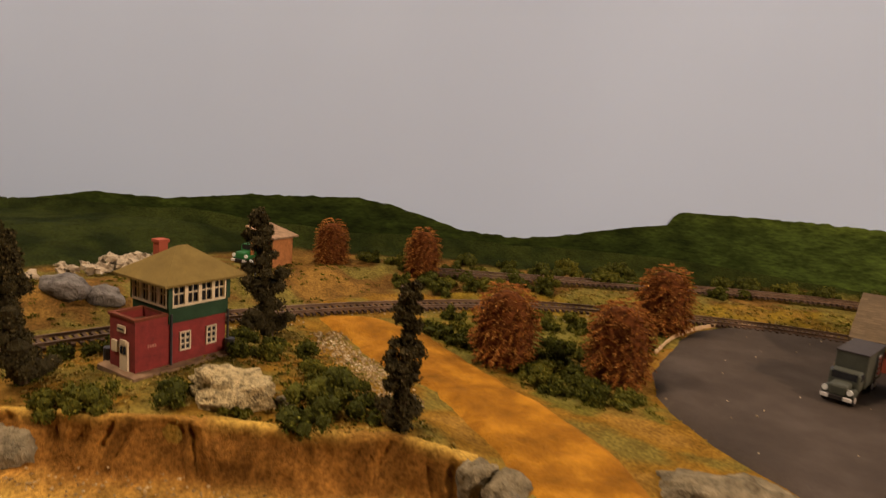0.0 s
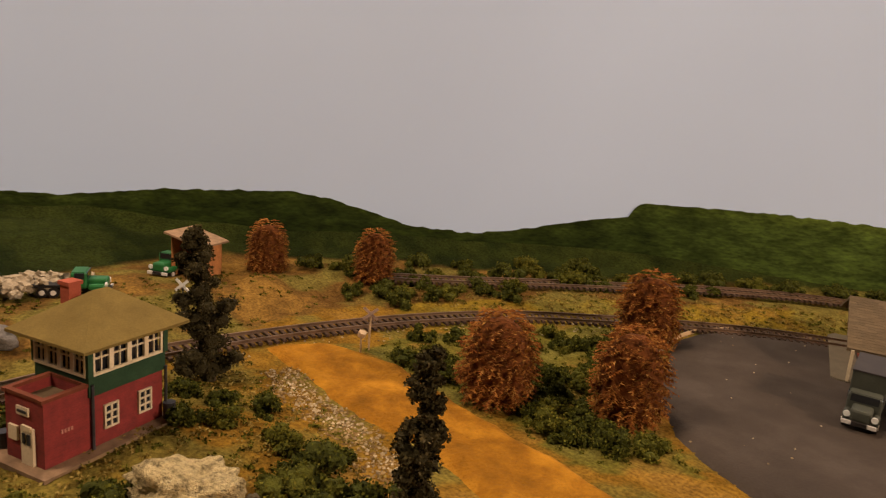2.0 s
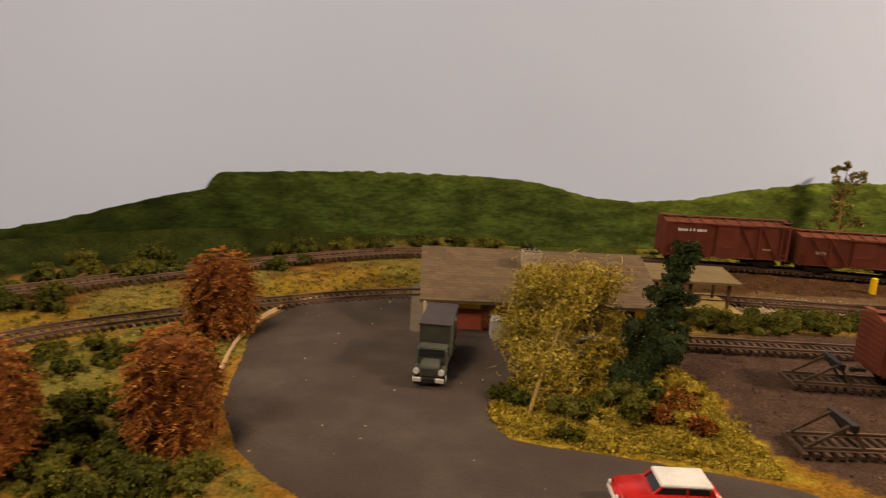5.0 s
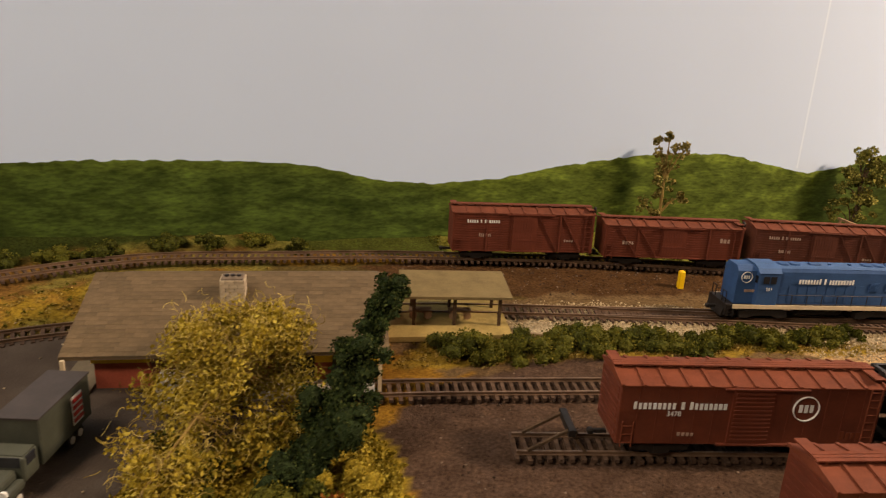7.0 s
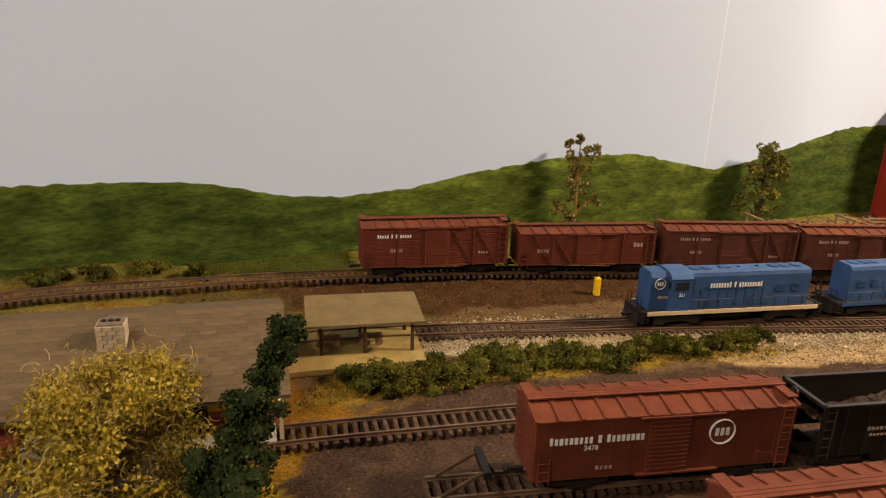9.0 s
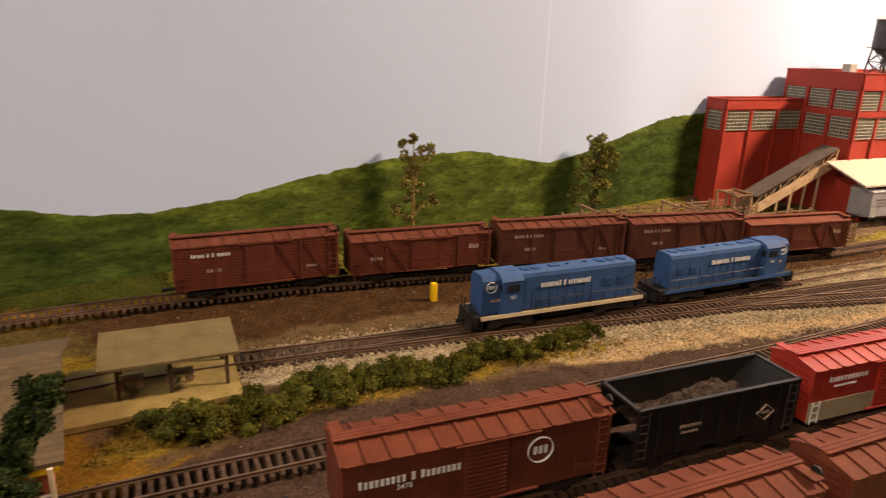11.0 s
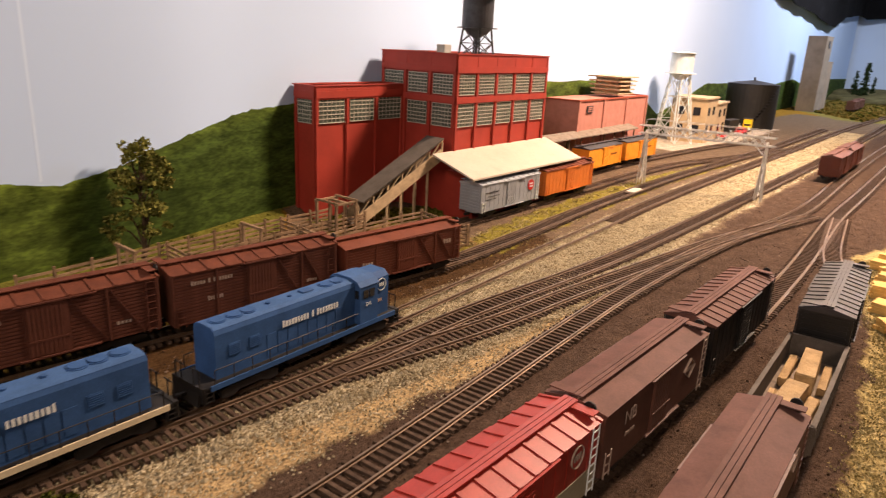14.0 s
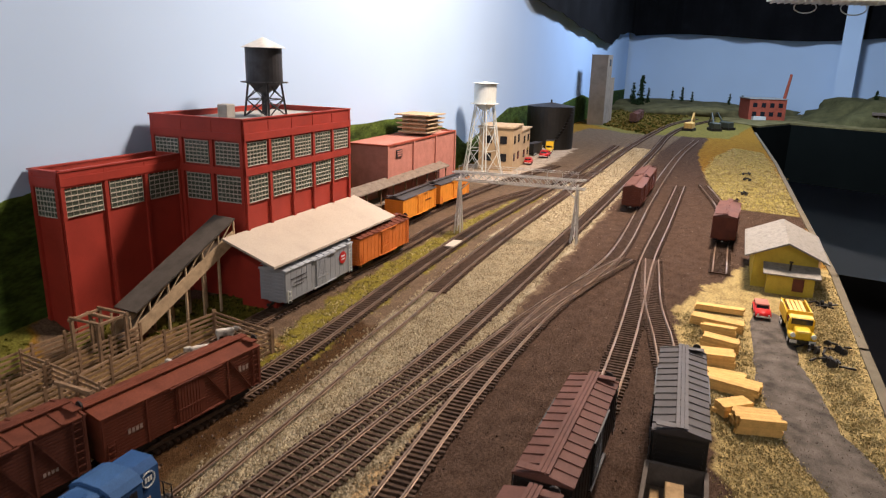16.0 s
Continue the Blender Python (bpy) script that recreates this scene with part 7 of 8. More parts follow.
def sash_row(parent, m, length, z, h, count):
    """A band of cream sash windows along a wall plane."""
    pitch = length / count
    for i in range(count):
        bm = bmesh.new()
        x = (i + .5) * pitch
        for dx in (-pitch / 2 + .0006, pitch / 2 - .0006):
            box(bm, x + dx, -.0006, z, .0013, .0014, h, m)
        for dz in (-h / 2, h / 2):
            box(bm, x, -.0006, z + dz, pitch, .0014, .0014, m)
        box(bm, x, -.0004, z + .0008, pitch, .0010, .0007, m)
        box(bm, x, -.0004, z, .0006, .0008, h, m)
        part("window_frame", bm, M_CREAM, parent)


sash_row(tower, Matrix.Translation((.024, -.0002, 0)), .041, .0453, .0138, 4)
sash_row(tower, Matrix.Translation((.0222, .036, 0)) @ pose(0, 0, 0, 0, 0, -90), .036, .0453, .0138, 4)
for x in (.034, .054):
    win = thing("window", "", "")
    win.parent, win.matrix_basis = tower, at(x, -.0002, .0150)
    win.name = "window_unit"
    for k in list(win.keys()):
        del win[k]
    bm = bmesh.new()
    box(bm, 0, 0, 0, .0070, .0010, .0110)
    part("pane", bm, M_GLASS, win)
    bm = bmesh.new()
    for dx in (-.0036, 0, .0036):
        box(bm, dx, -.0006, 0, .0010, .0012, .0122)
    for dz in (-.0058, -.0020, .0018, .0056):
        box(bm, 0, -.0006, dz, .0080, .0012, .0009)
    part("sash", bm, M_CREAM, win)
front = pose(0, .026, 0, 0, 0, -90)
bm = bmesh.new()
box(bm, .0160, -.0006, .0100, .0080, .0014, .0185, front)
box(bm, .0160, -.0012, .0190, .0060, .0010, .0025, front)
door = part("door", bm, M_CREAM, tower, "cream panelled door")
bm = bmesh.new()
for dx in (-.0016, .0016):
    box(bm, .0160 + dx, -.0016, .0140, .0018, .0006, .0050, front)
part("door_pane", bm, M_GLASS, door)
bm = bmesh.new()
box(bm, .0060, -.0006, .0145, .0060, .0012, .0070, front)
part("window_frame", bm, M_CREAM, tower)
bm = bmesh.new()
box(bm, .0130, -.0006, .0265, .0080, .0008, .0040, front)
part("sign_board", bm, M_CREAM, tower, "cream name board with unreadable writing")
bm = bmesh.new()
box(bm, .0130, -.0012, .0265, .0060, .0004, .0012, front)
part("sign_bar", bm, M_DARKMETAL, tower)
bm = bmesh.new()
word_bars(bm, .0065, .0020, 4, -.0005, .0165, .0075, np.random.default_rng(3))
part("wall_lettering", bm, M_PINK, tower, "faded pink script")
bm = bmesh.new()
ov, c = .0085, (.0445, .018)
eave = [(c[0] - .0225 - ov, c[1] - .019 - ov), (c[0] + .0225 + ov, c[1] - .019 - ov), (c[0] + .0225 + ov, c[1] + .019 + ov), (c[0] - .0225 - ov, c[1] + .019 + ov)]
lo = [bm.verts.new((x, y, .0530)) for x, y in eave]
hi = [bm.verts.new((x, y, .0545)) for x, y in eave]
ridge = [bm.verts.new((c[0] - .004, c[1], .0730)), bm.verts.new((c[0] + .004, c[1], .0730))]
bm.faces.new(lo[::-1])
for i in range(4):
    bm.faces.new((lo[i], lo[(i + 1) % 4], hi[(i + 1) % 4], hi[i]))
bm.faces.new((hi[0], hi[1], ridge[1], ridge[0]))
bm.faces.new((hi[2], hi[3], ridge[0], ridge[1]))
bm.faces.new((hi[1], hi[2], ridge[1]))
bm.faces.new((hi[3], hi[0], ridge[0]))
part("roof", bm, M_TOWER_ROOF, tower, "olive brown hipped roof")
bm = bmesh.new()
box(bm, .040, .034, .0660, .0065, .0065, .016)
box(bm, .040, .034, .0740, .0080, .0080, .0020)
part("chimney", bm, M_BRICK_RED, tower, "short red brick chimney")
bm = bmesh.new()
rod(bm, (.0235, -.0015, .001), (.0235, -.0015, .034), .0008, 6)
rod(bm, (.0665, -.002, .001), (.0665, -.002, .030), .0008, 6)
part("downpipe", bm, M_DARKMETAL, tower)
for p_ in (((.004, .034), .006, .009), ((.067, -.004), .006, .010)):
    bm = bmesh.new()
    rod(bm, (p_[0][0], p_[0][1], 0), (p_[0][0], p_[0][1], p_[2]), p_[1] * .55, 12)
    m_ = tower.matrix_basis @ at(0, 0, 0)
    solid("barrel", bm, M_DARKMETAL, "small dark barrel beside the tower wall", "barrel", m_, "barrels by the tower")

# rocks and rubble
def boulder(x, y, sx, sy, sz, material, label, seed, z=None, sub=4, rough=.4, smooth=True):
    bm = bmesh.new()
    rock(bm, 0, 0, sz * .35, sx, sy, sz, seed, sub, rough)
    zz = float(ground_z(np.array([x]), np.array([y]))[0]) if z is None else z
    return solid("boulder", bm, material, label, "boulder", at(x, y, zz, 40), smooth=smooth)


boulder(-.078, .240, .024, .017, .0125, M_ROCK, "large pale cream boulder on the bank", 2, sub=5, rough=.42)
boulder(-.055, .262, .006, .005, .005, M_GREYROCK, "small brown rock beside the pale boulder", 3)
boulder(-.128, .140, .022, .016, .016, M_GREYROCK, "grey rock outcrop in the face of the bank", 4, z=-.022, rough=.3)
boulder(.046, .320, .011, .010, .015, M_GREYROCK, "grey broken rock beside the dirt road", 5, z=-.012)
boulder(.064, .322, .013, .011, .014, M_GREYROCK, "grey broken rock at the road bank", 6, z=-.012)
boulder(.128, .418, .036, .020, .010, M_GREYROCK, "flat grey rock at the forecourt edge", 7, z=-.004)
boulder(-.345, .205, .022, .014, .012, M_BLUEROCK, "blue-grey rock mound across the track", 8, rough=.25)
boulder(-.330, .232, .018, .010, .010, M_BLUEROCK, "blue-grey rock slab across the track", 9, rough=.25)
rng_r = np.random.default_rng(4)
for i in range(46):
    u = rng_r.normal(0, 1, 2)
    x, y = -.412 + .012 * u[0], .268 + .026 * u[1]
    s = rng_r.uniform(.0035, .0070)
    h = max(0.0, .016 - .22 * math.hypot(u[0] * .012, u[1] * .018))
    boulder(float(x), float(y), s, s * .8, s * .75, M_WHITEROCK, "white broken stone in the rubble heap", 40 + i, z=float(ground_z(np.array([x]), np.array([y]))[0]) + h * rng_r.uniform(.2, 1), sub=2, rough=.95, smooth=False)

# shed and lorries behind the main line
shed = thing("shed", "open orange timber shed with sloping pale roof", "shed", at(-.415, .398, .013, 24) @ Matrix.Diagonal((.84, .90, .92, 1)))
for outline, y0, y1 in (([(.0, 0), (.0, .045), (.001, .045), (.001, 0)], 0, .036), ([(.036, 0), (.036, .036), (.037, .036), (.037, 0)], 0, .036), ([(0, 0), (.037, 0), (.037, .036), (0, .045)], .035, .036)):
    bm = bmesh.new()
    prism(bm, outline, y0, y1)
    part("wall", bm, M_SHED, shed)
bm = bmesh.new()
prism(bm, [(-.005, .0465), (-.005, .0485), (.043, .0385), (.043, .0365)], -.005, .040)
part("roof", bm, M_WOOD, shed, "weathered sloping board roof")


def lorry(m, cab, body, label, length=.060, kind="flatbed", scale=1.0, group=""):
    """A small bonneted lorry facing +x."""
    t = thing("truck", label, "truck", m @ Matrix.Diagonal((scale, scale, scale, 1)), group)
    bm = bmesh.new()
    box(bm, length * .5, 0, .0055, length, .009, .0025)
    part("chassis", bm, M_UNDER, t)
    bm = bmesh.new()
    cx = length - .0225
    soft_box(bm, cx, 0, .0140, .0120, .0205, .0130, .0014, 2)
    box(bm, cx - .0005, 0, .0190, .0095, .0180, .0040)
    soft_box(bm, length - .0095, 0, .0105, .0150, .0125, .0085, .0018, 2)
    cabp = part("cab", bm, cab, t)
    bm = bmesh.new()
    for s in (-1, 1):
        soft_box(bm, length - .0095, s * .0082, .0085, .0130, .0050, .0050, .0018, 2)
    part("fender", bm, cab, t)
    bm = bmesh.new()
    box(bm, cx + .0058, 0, .0180, .0008, .0165, .0050)
    for s in (-1, 1):
        box(bm, cx + .0005, s * .0101, .0180, .0070, .0008, .0045)
    part("windscreen", bm, M_GLASS, cabp)
    bm = bmesh.new()
    box(bm, length - .0012, 0, .0055, .0016, .0200, .0024)
    part("bumper", bm, M_GREYMETAL, t)
    for s in (-1, 1):
        bm = bmesh.new()
        rod(bm, (length - .0035, s * .0080, .0105), (length - .0020, s * .0080, .0105), .0020, 12)
        part("headlight", bm, M_WHITE_PAINT, t)
    bm = bmesh.new()
    if kind == "box":
        soft_box(bm, (cx - .008) / 2, 0, .0200, cx - .008, .0215, .0250, .0006)
        part("cargo_box", bm, body, t)
        bm = bmesh.new()
        box(bm, (cx - .008) / 2, 0, .0328, cx - .007, .0222, .0010)
        part("box_roof", bm, M_DARKROOF, t)
    elif kind == "flatbed":
        box(bm, (cx - .008) / 2, 0, .0095, cx - .008, .0210, .0020)
        part("flat_bed", bm, body, t)
    elif kind == "dump":
        for y in (-.0100, .0100):
            box(bm, (cx - .008) / 2, y, .0155, cx - .008, .0012, .0110)
        box(bm, .0005, 0, .0150, .0012, .0200, .0100)
        box(bm, cx - .0085, 0, .0165, .0012, .0200, .0130)
        box(bm, (cx - .008) / 2, 0, .0105, cx - .008, .0200, .0014)
        part("dump_body", bm, body, t)
    for x in (length - .0095, .0135, .0215):
        for s in (-1, 1):
            bm = bmesh.new()
            rod(bm, (x, s * .0072, .0042), (x, s * .0102, .0042), .0042, 16)
            w = part("wheel", bm, M_UNDER, t)
            bm = bmesh.new()
            rod(bm, (x, s * .0103, .0042), (x, s * .0108, .0042), .0021, 12)
            part("hub", bm, M_GREYMETAL, w)
    return t


lorry(at(-.437, .425, .014, -62), M_TRUCK_GREEN, M_UNDER, "bright green lorry parked by the open shed", .046)
lorry(at(-.413, .278, .016, 60), M_TRUCK_GREEN, M_BLACKCAR, "green and black lorry beside the white rubble", .062)
lorry(at(.0985, .683, .0028, -84), M_ARMY, M_ARMY, "drab olive delivery truck parked on the asphalt", .079, "box", 1.0)
bm = bmesh.new()
box(bm, .015, .0112, .020, .010, .0006, .016)
delivery = [o for o in bpy.data.objects if o.get("label", "").startswith("drab olive")][0]
part("side_poster", bm, M_WHITE, delivery, "red and white diagonal striped panel")
for k in range(4):
    bm = bmesh.new()
    box(bm, .015, .0117, .0145 + .0037 * k, .0088, .0006, .0020)
    part("poster_stripe", bm, M_CAR_RED, delivery)


def crossbuck(x, y, heading, label, grey=False):
    t = thing("crossbuck_sign", label, "road sign", at(x, y, float(ground_z(np.array([x]), np.array([y]))[0]), heading), group="level crossing signs")
    bm = bmesh.new()
    rod(bm, (0, 0, -.002), (0, 0, .029), .0008, 8)
    part("post", bm, M_DARKMETAL if not grey else M_PALE_WOOD, t)
    for s in (-1, 1):
        bm = bmesh.new()
        beam(bm, (-.0055, -.001 - .0004 * s, .0295 - s * .0045), (.0055, -.001 - .0004 * s, .0295 + s * .0045), .0006, .0022)
        part("blade", bm, M_GREY_LETTER if grey else M_WHITE, t)
    return t


crossbuck(-.196, .449, 40, "weathered grey crossbuck sign beside the dirt road", True)
crossbuck(-.318, .360, 30, "white crossbuck sign across the line")
bm = bmesh.new()
rod(bm, (0, 0, -.002), (0, 0, .013), .0007, 8)
rod(bm, (0, 0, .013), (.0015, 0, .0165), .0030, 10)
solid("roadside_marker", bm, M_PALE_WOOD, "small tan roadside marker by the crossing", "road marker", at(-.192, .437, .002))

# ---- depot ----
depot = thing("depot", "low brick depot with brown shingled gable roof", "depot", at(.078, .702, .002, 14.0))
bm = bmesh.new()
box(bm, .100, .080, .014, .172, .124, .028)
part("wall", bm, M_BRICK_RED, depot)
for x, w, z, h in ((.150, .080, .0215, .010), (.030, .034, .0230, .008)):
    bm = bmesh.new()
    box(bm, x, .0168, z, w, .0016, h)
    part("yellow_panel", bm, M_BRIGHT_YELLOW, depot, "yellow painted panel under the eave")
for x in (.055, .082, .140, .165):
    bm = bmesh.new()
    box(bm, x, .0165, .013, .014, .0024, .019)
    part("door" if x < .1 else "window", bm, M_OXIDE if x < .1 else M_GLASS, depot)
bm = bmesh.new()
cross_prism(bm, [(.008, .0250), (.008, .0270), (.082, .0540), (.162, .0285), (.162, .0265), (.082, .0515)], -.002, .194)
roof = part("roof", bm, M_SHINGLE, depot, "dull brown shingled gable roof")
rng_s = np.random.default_rng(31)
ROWS, SLOPE = 20, math.degrees(math.atan2(.027, .074))
for k in range(ROWS):
    y0, z0 = .008 + .074 * k / ROWS, .0272 + .027 * k / ROWS
    x = -.002 + rng_s.uniform(-.006, 0)
    while x < .192:
        w = rng_s.choice((.009, .011, .013))
        x0, x1 = max(x, -.002), min(x + w - .0002, .194)
        if x1 - x0 > .001:
            lie = Matrix.Translation(((x0 + x1) / 2, y0, z0)) @ pose(0, 0, 0, SLOPE - 1.2 + rng_s.normal(0, .4), 0, 0)
            piece("shingle", 0, .0024, .0002, round(x1 - x0, 3), .0050, .0005, M_SHINGLE, roof, lie)
        x += w
bm = bmesh.new()
box(bm, .092, .0595, .0475, .0138, .0125, .025)
chim = part("chimney", bm, M_MORTAR, depot, "broad tan stone chimney")
for k in range(7):
    cut = [(-.5, -.12), (-.11, .24), (.25, .5)] if k % 2 else [(-.5, -.28), (-.27, .1), (.11, .5)]
    for u0, u1 in cut:
        piece("stone", .092 + .0152 * (u0 + u1) / 2, .0528, .0410 + .0028 * k, round(.0152 * (u1 - u0) - .0003, 4), .0018, .0025, M_CHIMNEY, chim)
    piece("stone", .0992, .0595, .0410 + .0028 * k, .0016, .0130, .0025, M_CHIMNEY, chim)
    piece("stone", .0848, .0595, .0410 + .0028 * k, .0016, .0130, .0025, M_CHIMNEY, chim)
for dx in (-.005, .0, .005):
    bm = bmesh.new()
    rod(bm, (.092 + dx * .8, .0595, .0595), (.092 + dx * .8, .0595, .0612), .0014, 8)
    part("flue", bm, M_UNDER, chim)
bm = bmesh.new()
box(bm, .068, .004, .008, .027, .016, .016)
part("loading_step", bm, M_CONCRETE, depot, "pale concrete loading step")
bm = bmesh.new()
slab(bm, [(.09, -.002), (.185, -.002), (.185, .018), (.09, .018)], 0, .0035)
part("pavement", bm, M_CONCRETE, depot)
bm = bmesh.new()
slab(bm, [(-.009, .008), (-.004, .003), (.012, .003), (.012, .150), (-.003, .150), (-.009, .140)], 0, .0022)
part("pavement", bm, M_EDGE, depot)
for x in (.002, .188):
    bm = bmesh.new()
    beam(bm, (x, .003, .002), (x, .003, .0275), .0022)
    part("porch_post", bm, M_CREAM, depot)

pavilion = thing("platform_shelter", "open platform shelter with a flat olive-tan roof", "shelter", at(.246, .848, .001, 10.8))
bm = bmesh.new()
slab(bm, [(-.012, -.020), (.098, -.012), (.098, .060), (-.012, .060)], 0, .0040)
part("platform", bm, M_PLATFORM, pavilion, "sandy green platform deck")
bm = bmesh.new()
cross_prism(bm, [(-.002, .0285), (-.002, .0305), (.050, .0345), (.050, .0325)], .011, .098)
part("roof", bm, M_SHELTER, pavilion, "plain olive-tan flat roof")
for x in (.022, .054, .090):
    for y in (.006, .044):
        bm = bmesh.new()
        beam(bm, (x, y, .004), (x, y, .0310), .0024)
        part("post", bm, M_BARK, pavilion)
for x in (.028, .060):
    cart = thing("baggage_cart", "small brown baggage cart under the shelter", "cart", at(.246, .848, .005, 10.5) @ at(x, .022), group="baggage carts")
    bm = bmesh.new()
    box(bm, 0, 0, .0065, .018, .009, .0012)
    part("deck", bm, M_WOOD, cart)
    for u in (-.006, .006):
        for s in (-1, 1):
            bm = bmesh.new()
            rod(bm, (u, s * .004, .0032), (u, s * .005, .0032), .0032, 12)
            part("wheel", bm, M_WOOD, cart)


def sedan(m, paint, top, label, s=1.0):
    t = thing("car", label, "car", m @ Matrix.Diagonal((s, s, s, 1)), "parked cars")
    bm = bmesh.new()
    prism(bm, [(-.0262, .0030), (.0262, .0030), (.0272, .0060), (.0264, .0092), (.0235, .0104), (.0105, .0116), (-.0205, .0118), (-.0245, .0106), (-.0268, .0086), (-.0272, .0056)], -.0102, .0102)
    bmesh.ops.bevel(bm, geom=bm.edges[:], offset=.0012, segments=2, affect="EDGES", clamp_overlap=True)
    body = part("body", bm, paint, t, smooth=True)
    bm = bmesh.new()
    for x in (-.0165, .0165):
        for y in (-1, 1):
            rod(bm, (x, y * .0098, .0042), (x, y * .0104, .0042), .0050, 16)
    part("wheel_arch", bm, M_UNDER, body)
    bm = bmesh.new()
    prism(bm, [(-.0205, .0110), (.0098, .0110), (.0052, .0153), (-.0180, .0153)], -.0086, .0086)
    part("cabin", bm, M_GLASS, t)
    bm = bmesh.new()
    for y in (-.0085, .0085):
        beam(bm, (.0098, y, .0110), (.0054, y, .0156), .0011)
        beam(bm, (-.0070, y * 1.02, .0112), (-.0070, y, .0156), .0011)
        beam(bm, (-.0200, y, .0110), (-.0180, y, .0156), .0016)
    part("pillar", bm, paint, t)
    bm = bmesh.new()
    soft_box(bm, -.0065, 0, .0160, .0262, .0184, .0024, .0011, 2)
    part("roof", bm, top, t, smooth=True)
    bm = bmesh.new()
    for y in (-.0072, .0072):
        rod(bm, (.0266, y, .0078), (.0276, y, .0078), .0014, 10)
    part("headlight", bm, M_WHITE_PAINT, t)
    for x in (-.0165, .0165):
        for y in (-1, 1):
            bm = bmesh.new()
            rod(bm, (x, y * .0082, .0040), (x, y * .0106, .0040), .0040, 16)
            w = part("wheel", bm, M_UNDER, t)
            bm = bmesh.new()
            rod(bm, (x, y * .0107, .0040), (x, y * .0111, .0040), .0020, 12)
            part("hub", bm, M_GREYMETAL, w)
    bm = bmesh.new()
    for x in (-.0272, .0272):
        box(bm, x, 0, .0050, .0012, .0190, .0018)
    part("bumper", bm, M_GREYMETAL, t)
    return t


sedan(at(.243, .513, .0028, 192), M_CAR_RED, M_WHITE_PAINT, "red sedan with a white roof on the asphalt", .92)

# yellow marker, bumper stop
bm = bmesh.new()
soft_box(bm, 0, 0, .010, .0055, .0055, .020, .0008)
solid("yellow_marker", bm, M_BRIGHT_YELLOW, "small bright yellow marker post by the stock cars", "marker", at(.506, 1.003, .001, 10))
for line, x0 in ((SPUR_A, .368), (SPUR_B, .342)):
    stop = thing("bumper_stop", "black timber bumper stop at the end of the yard track", "bumper stop", on_track(line, x0), group="bumper stops")
    for y in (-.009, .009):
        for x in (-.018, .014):
            bm = bmesh.new()
            beam(bm, (x, y, 0), (.004, y, .013), .0016)
            part("brace", bm, M_BARK, stop)
    bm = bmesh.new()
    box(bm, .005, 0, .0125, .004, .024, .004)
    part("crossbeam", bm, M_UNDER, stop)

# ---- lumber yard, yellow house and the far end ----
def lumber_stack(x, y, heading, length, width, layers, label, seed):
    rng = random.Random(seed)
    t = thing("lumber_stack", label, "lumber", at(x, y, .0015, heading), group="stacks of lumber")
    z = 0.0
    for k in range(layers):
        n = max(2, int(width / .0042))
        for i in range(n):
            bm = bmesh.new()
            dx = rng.uniform(-.0014, .0014)
            box(bm, dx, -width / 2 + width * (i + .5) / n, z + .0016, length * rng.uniform(.97, 1.02), width / n - .0002, .0031)
            part("plank", bm, M_LUMBER, t)
        z += .0033
    return t


LUM = "stack of fresh yellow sawn lumber on straw ground"
for i, (x, y, h, l, w, k) in enumerate([(1.467, .804, -79, .052, .010, 2), (1.414, .796, -90, .054, .016, 3), (1.392, .790, -81, .034, .008, 3), (1.350, .780, -95, .034, .014, 4), (1.312, .775, -72, .030, .019, 4), (1.291, .763, -80, .034, .013, 1), (1.264, .752, -93, .044, .020, 3), (1.204, .723, -66, .034, .021, 4), (1.222, .744, -40, .028, .014, 3)]):
    lumber_stack(x, y, h, l, w, k, LUM, 60 + i)

house = thing("yard_house", "small yellow yard office with grey gable roof", "house", at(1.606, .756, 0, YARD) @ Matrix.Diagonal((.9, .9, .9, 1)))
bm = bmesh.new()
box(bm, .075, 0, .025, .15, .082, .050)
cross_prism(bm, [(-.041, .050), (0, .068), (.041, .050)], .0, .15)
part("wall", bm, M_YELLOW, house)
bm = bmesh.new()
for s in (-1, 1):
    cross_prism(bm, [(0, .0715), (s * .054, .0475), (s * .054, .0455), (0, .0692)], -.014, .162)
part("roof", bm, M_GREYROOF, house, "pale grey panelled gable roof")
bm = bmesh.new()
box(bm, -.012, -.008, .016, .026, .060, .032)
part("porch_room", bm, M_YELLOW, house)
bm = bmesh.new()
prism(bm, [(-.034, .0290), (-.034, .0305), (.0, .0385), (.0, .0370)], -.044, .028)
part("porch_roof", bm, M_GREYROOF, house)
bm = bmesh.new()
rod(bm, (-.018, -.006, .032), (-.018, -.006, .046), .0014, 8)
rod(bm, (-.018, -.006, .0455), (-.018, -.006, .0470), .0026, 8)
part("stove_pipe", bm, M_UNDER, house)
bm = bmesh.new()
box(bm, -.0256, -.018, .016, .0012, .014, .018)
part("window", bm, M_OXIDE, house)
bm = bmesh.new()
box(bm, .05, -.0415, .024, .016, .0012, .018)
part("window", bm, M_GLASS, house)

lorry(at(1.484, .732, .0024, 194), M_BRIGHT_YELLOW, M_BRIGHT_YELLOW, "bright yellow dump truck loaded with lumber", .072, "dump", 1.2)
bm = bmesh.new()
for k in range(4):
    box(bm, .026 - .0002 * k, -.0065 + .0042 * k, .0215, .046, .0034, .006)
solid("timber_load", bm, M_LUMBER, "pale lumber lying in the yellow dump truck", "lumber", at(1.484, .732, .0024, 194))
sedan(at(1.484, .762, .0024, 194), M_CAR_RED, M_PINK, "faded red pickup parked by the yellow house", .8)


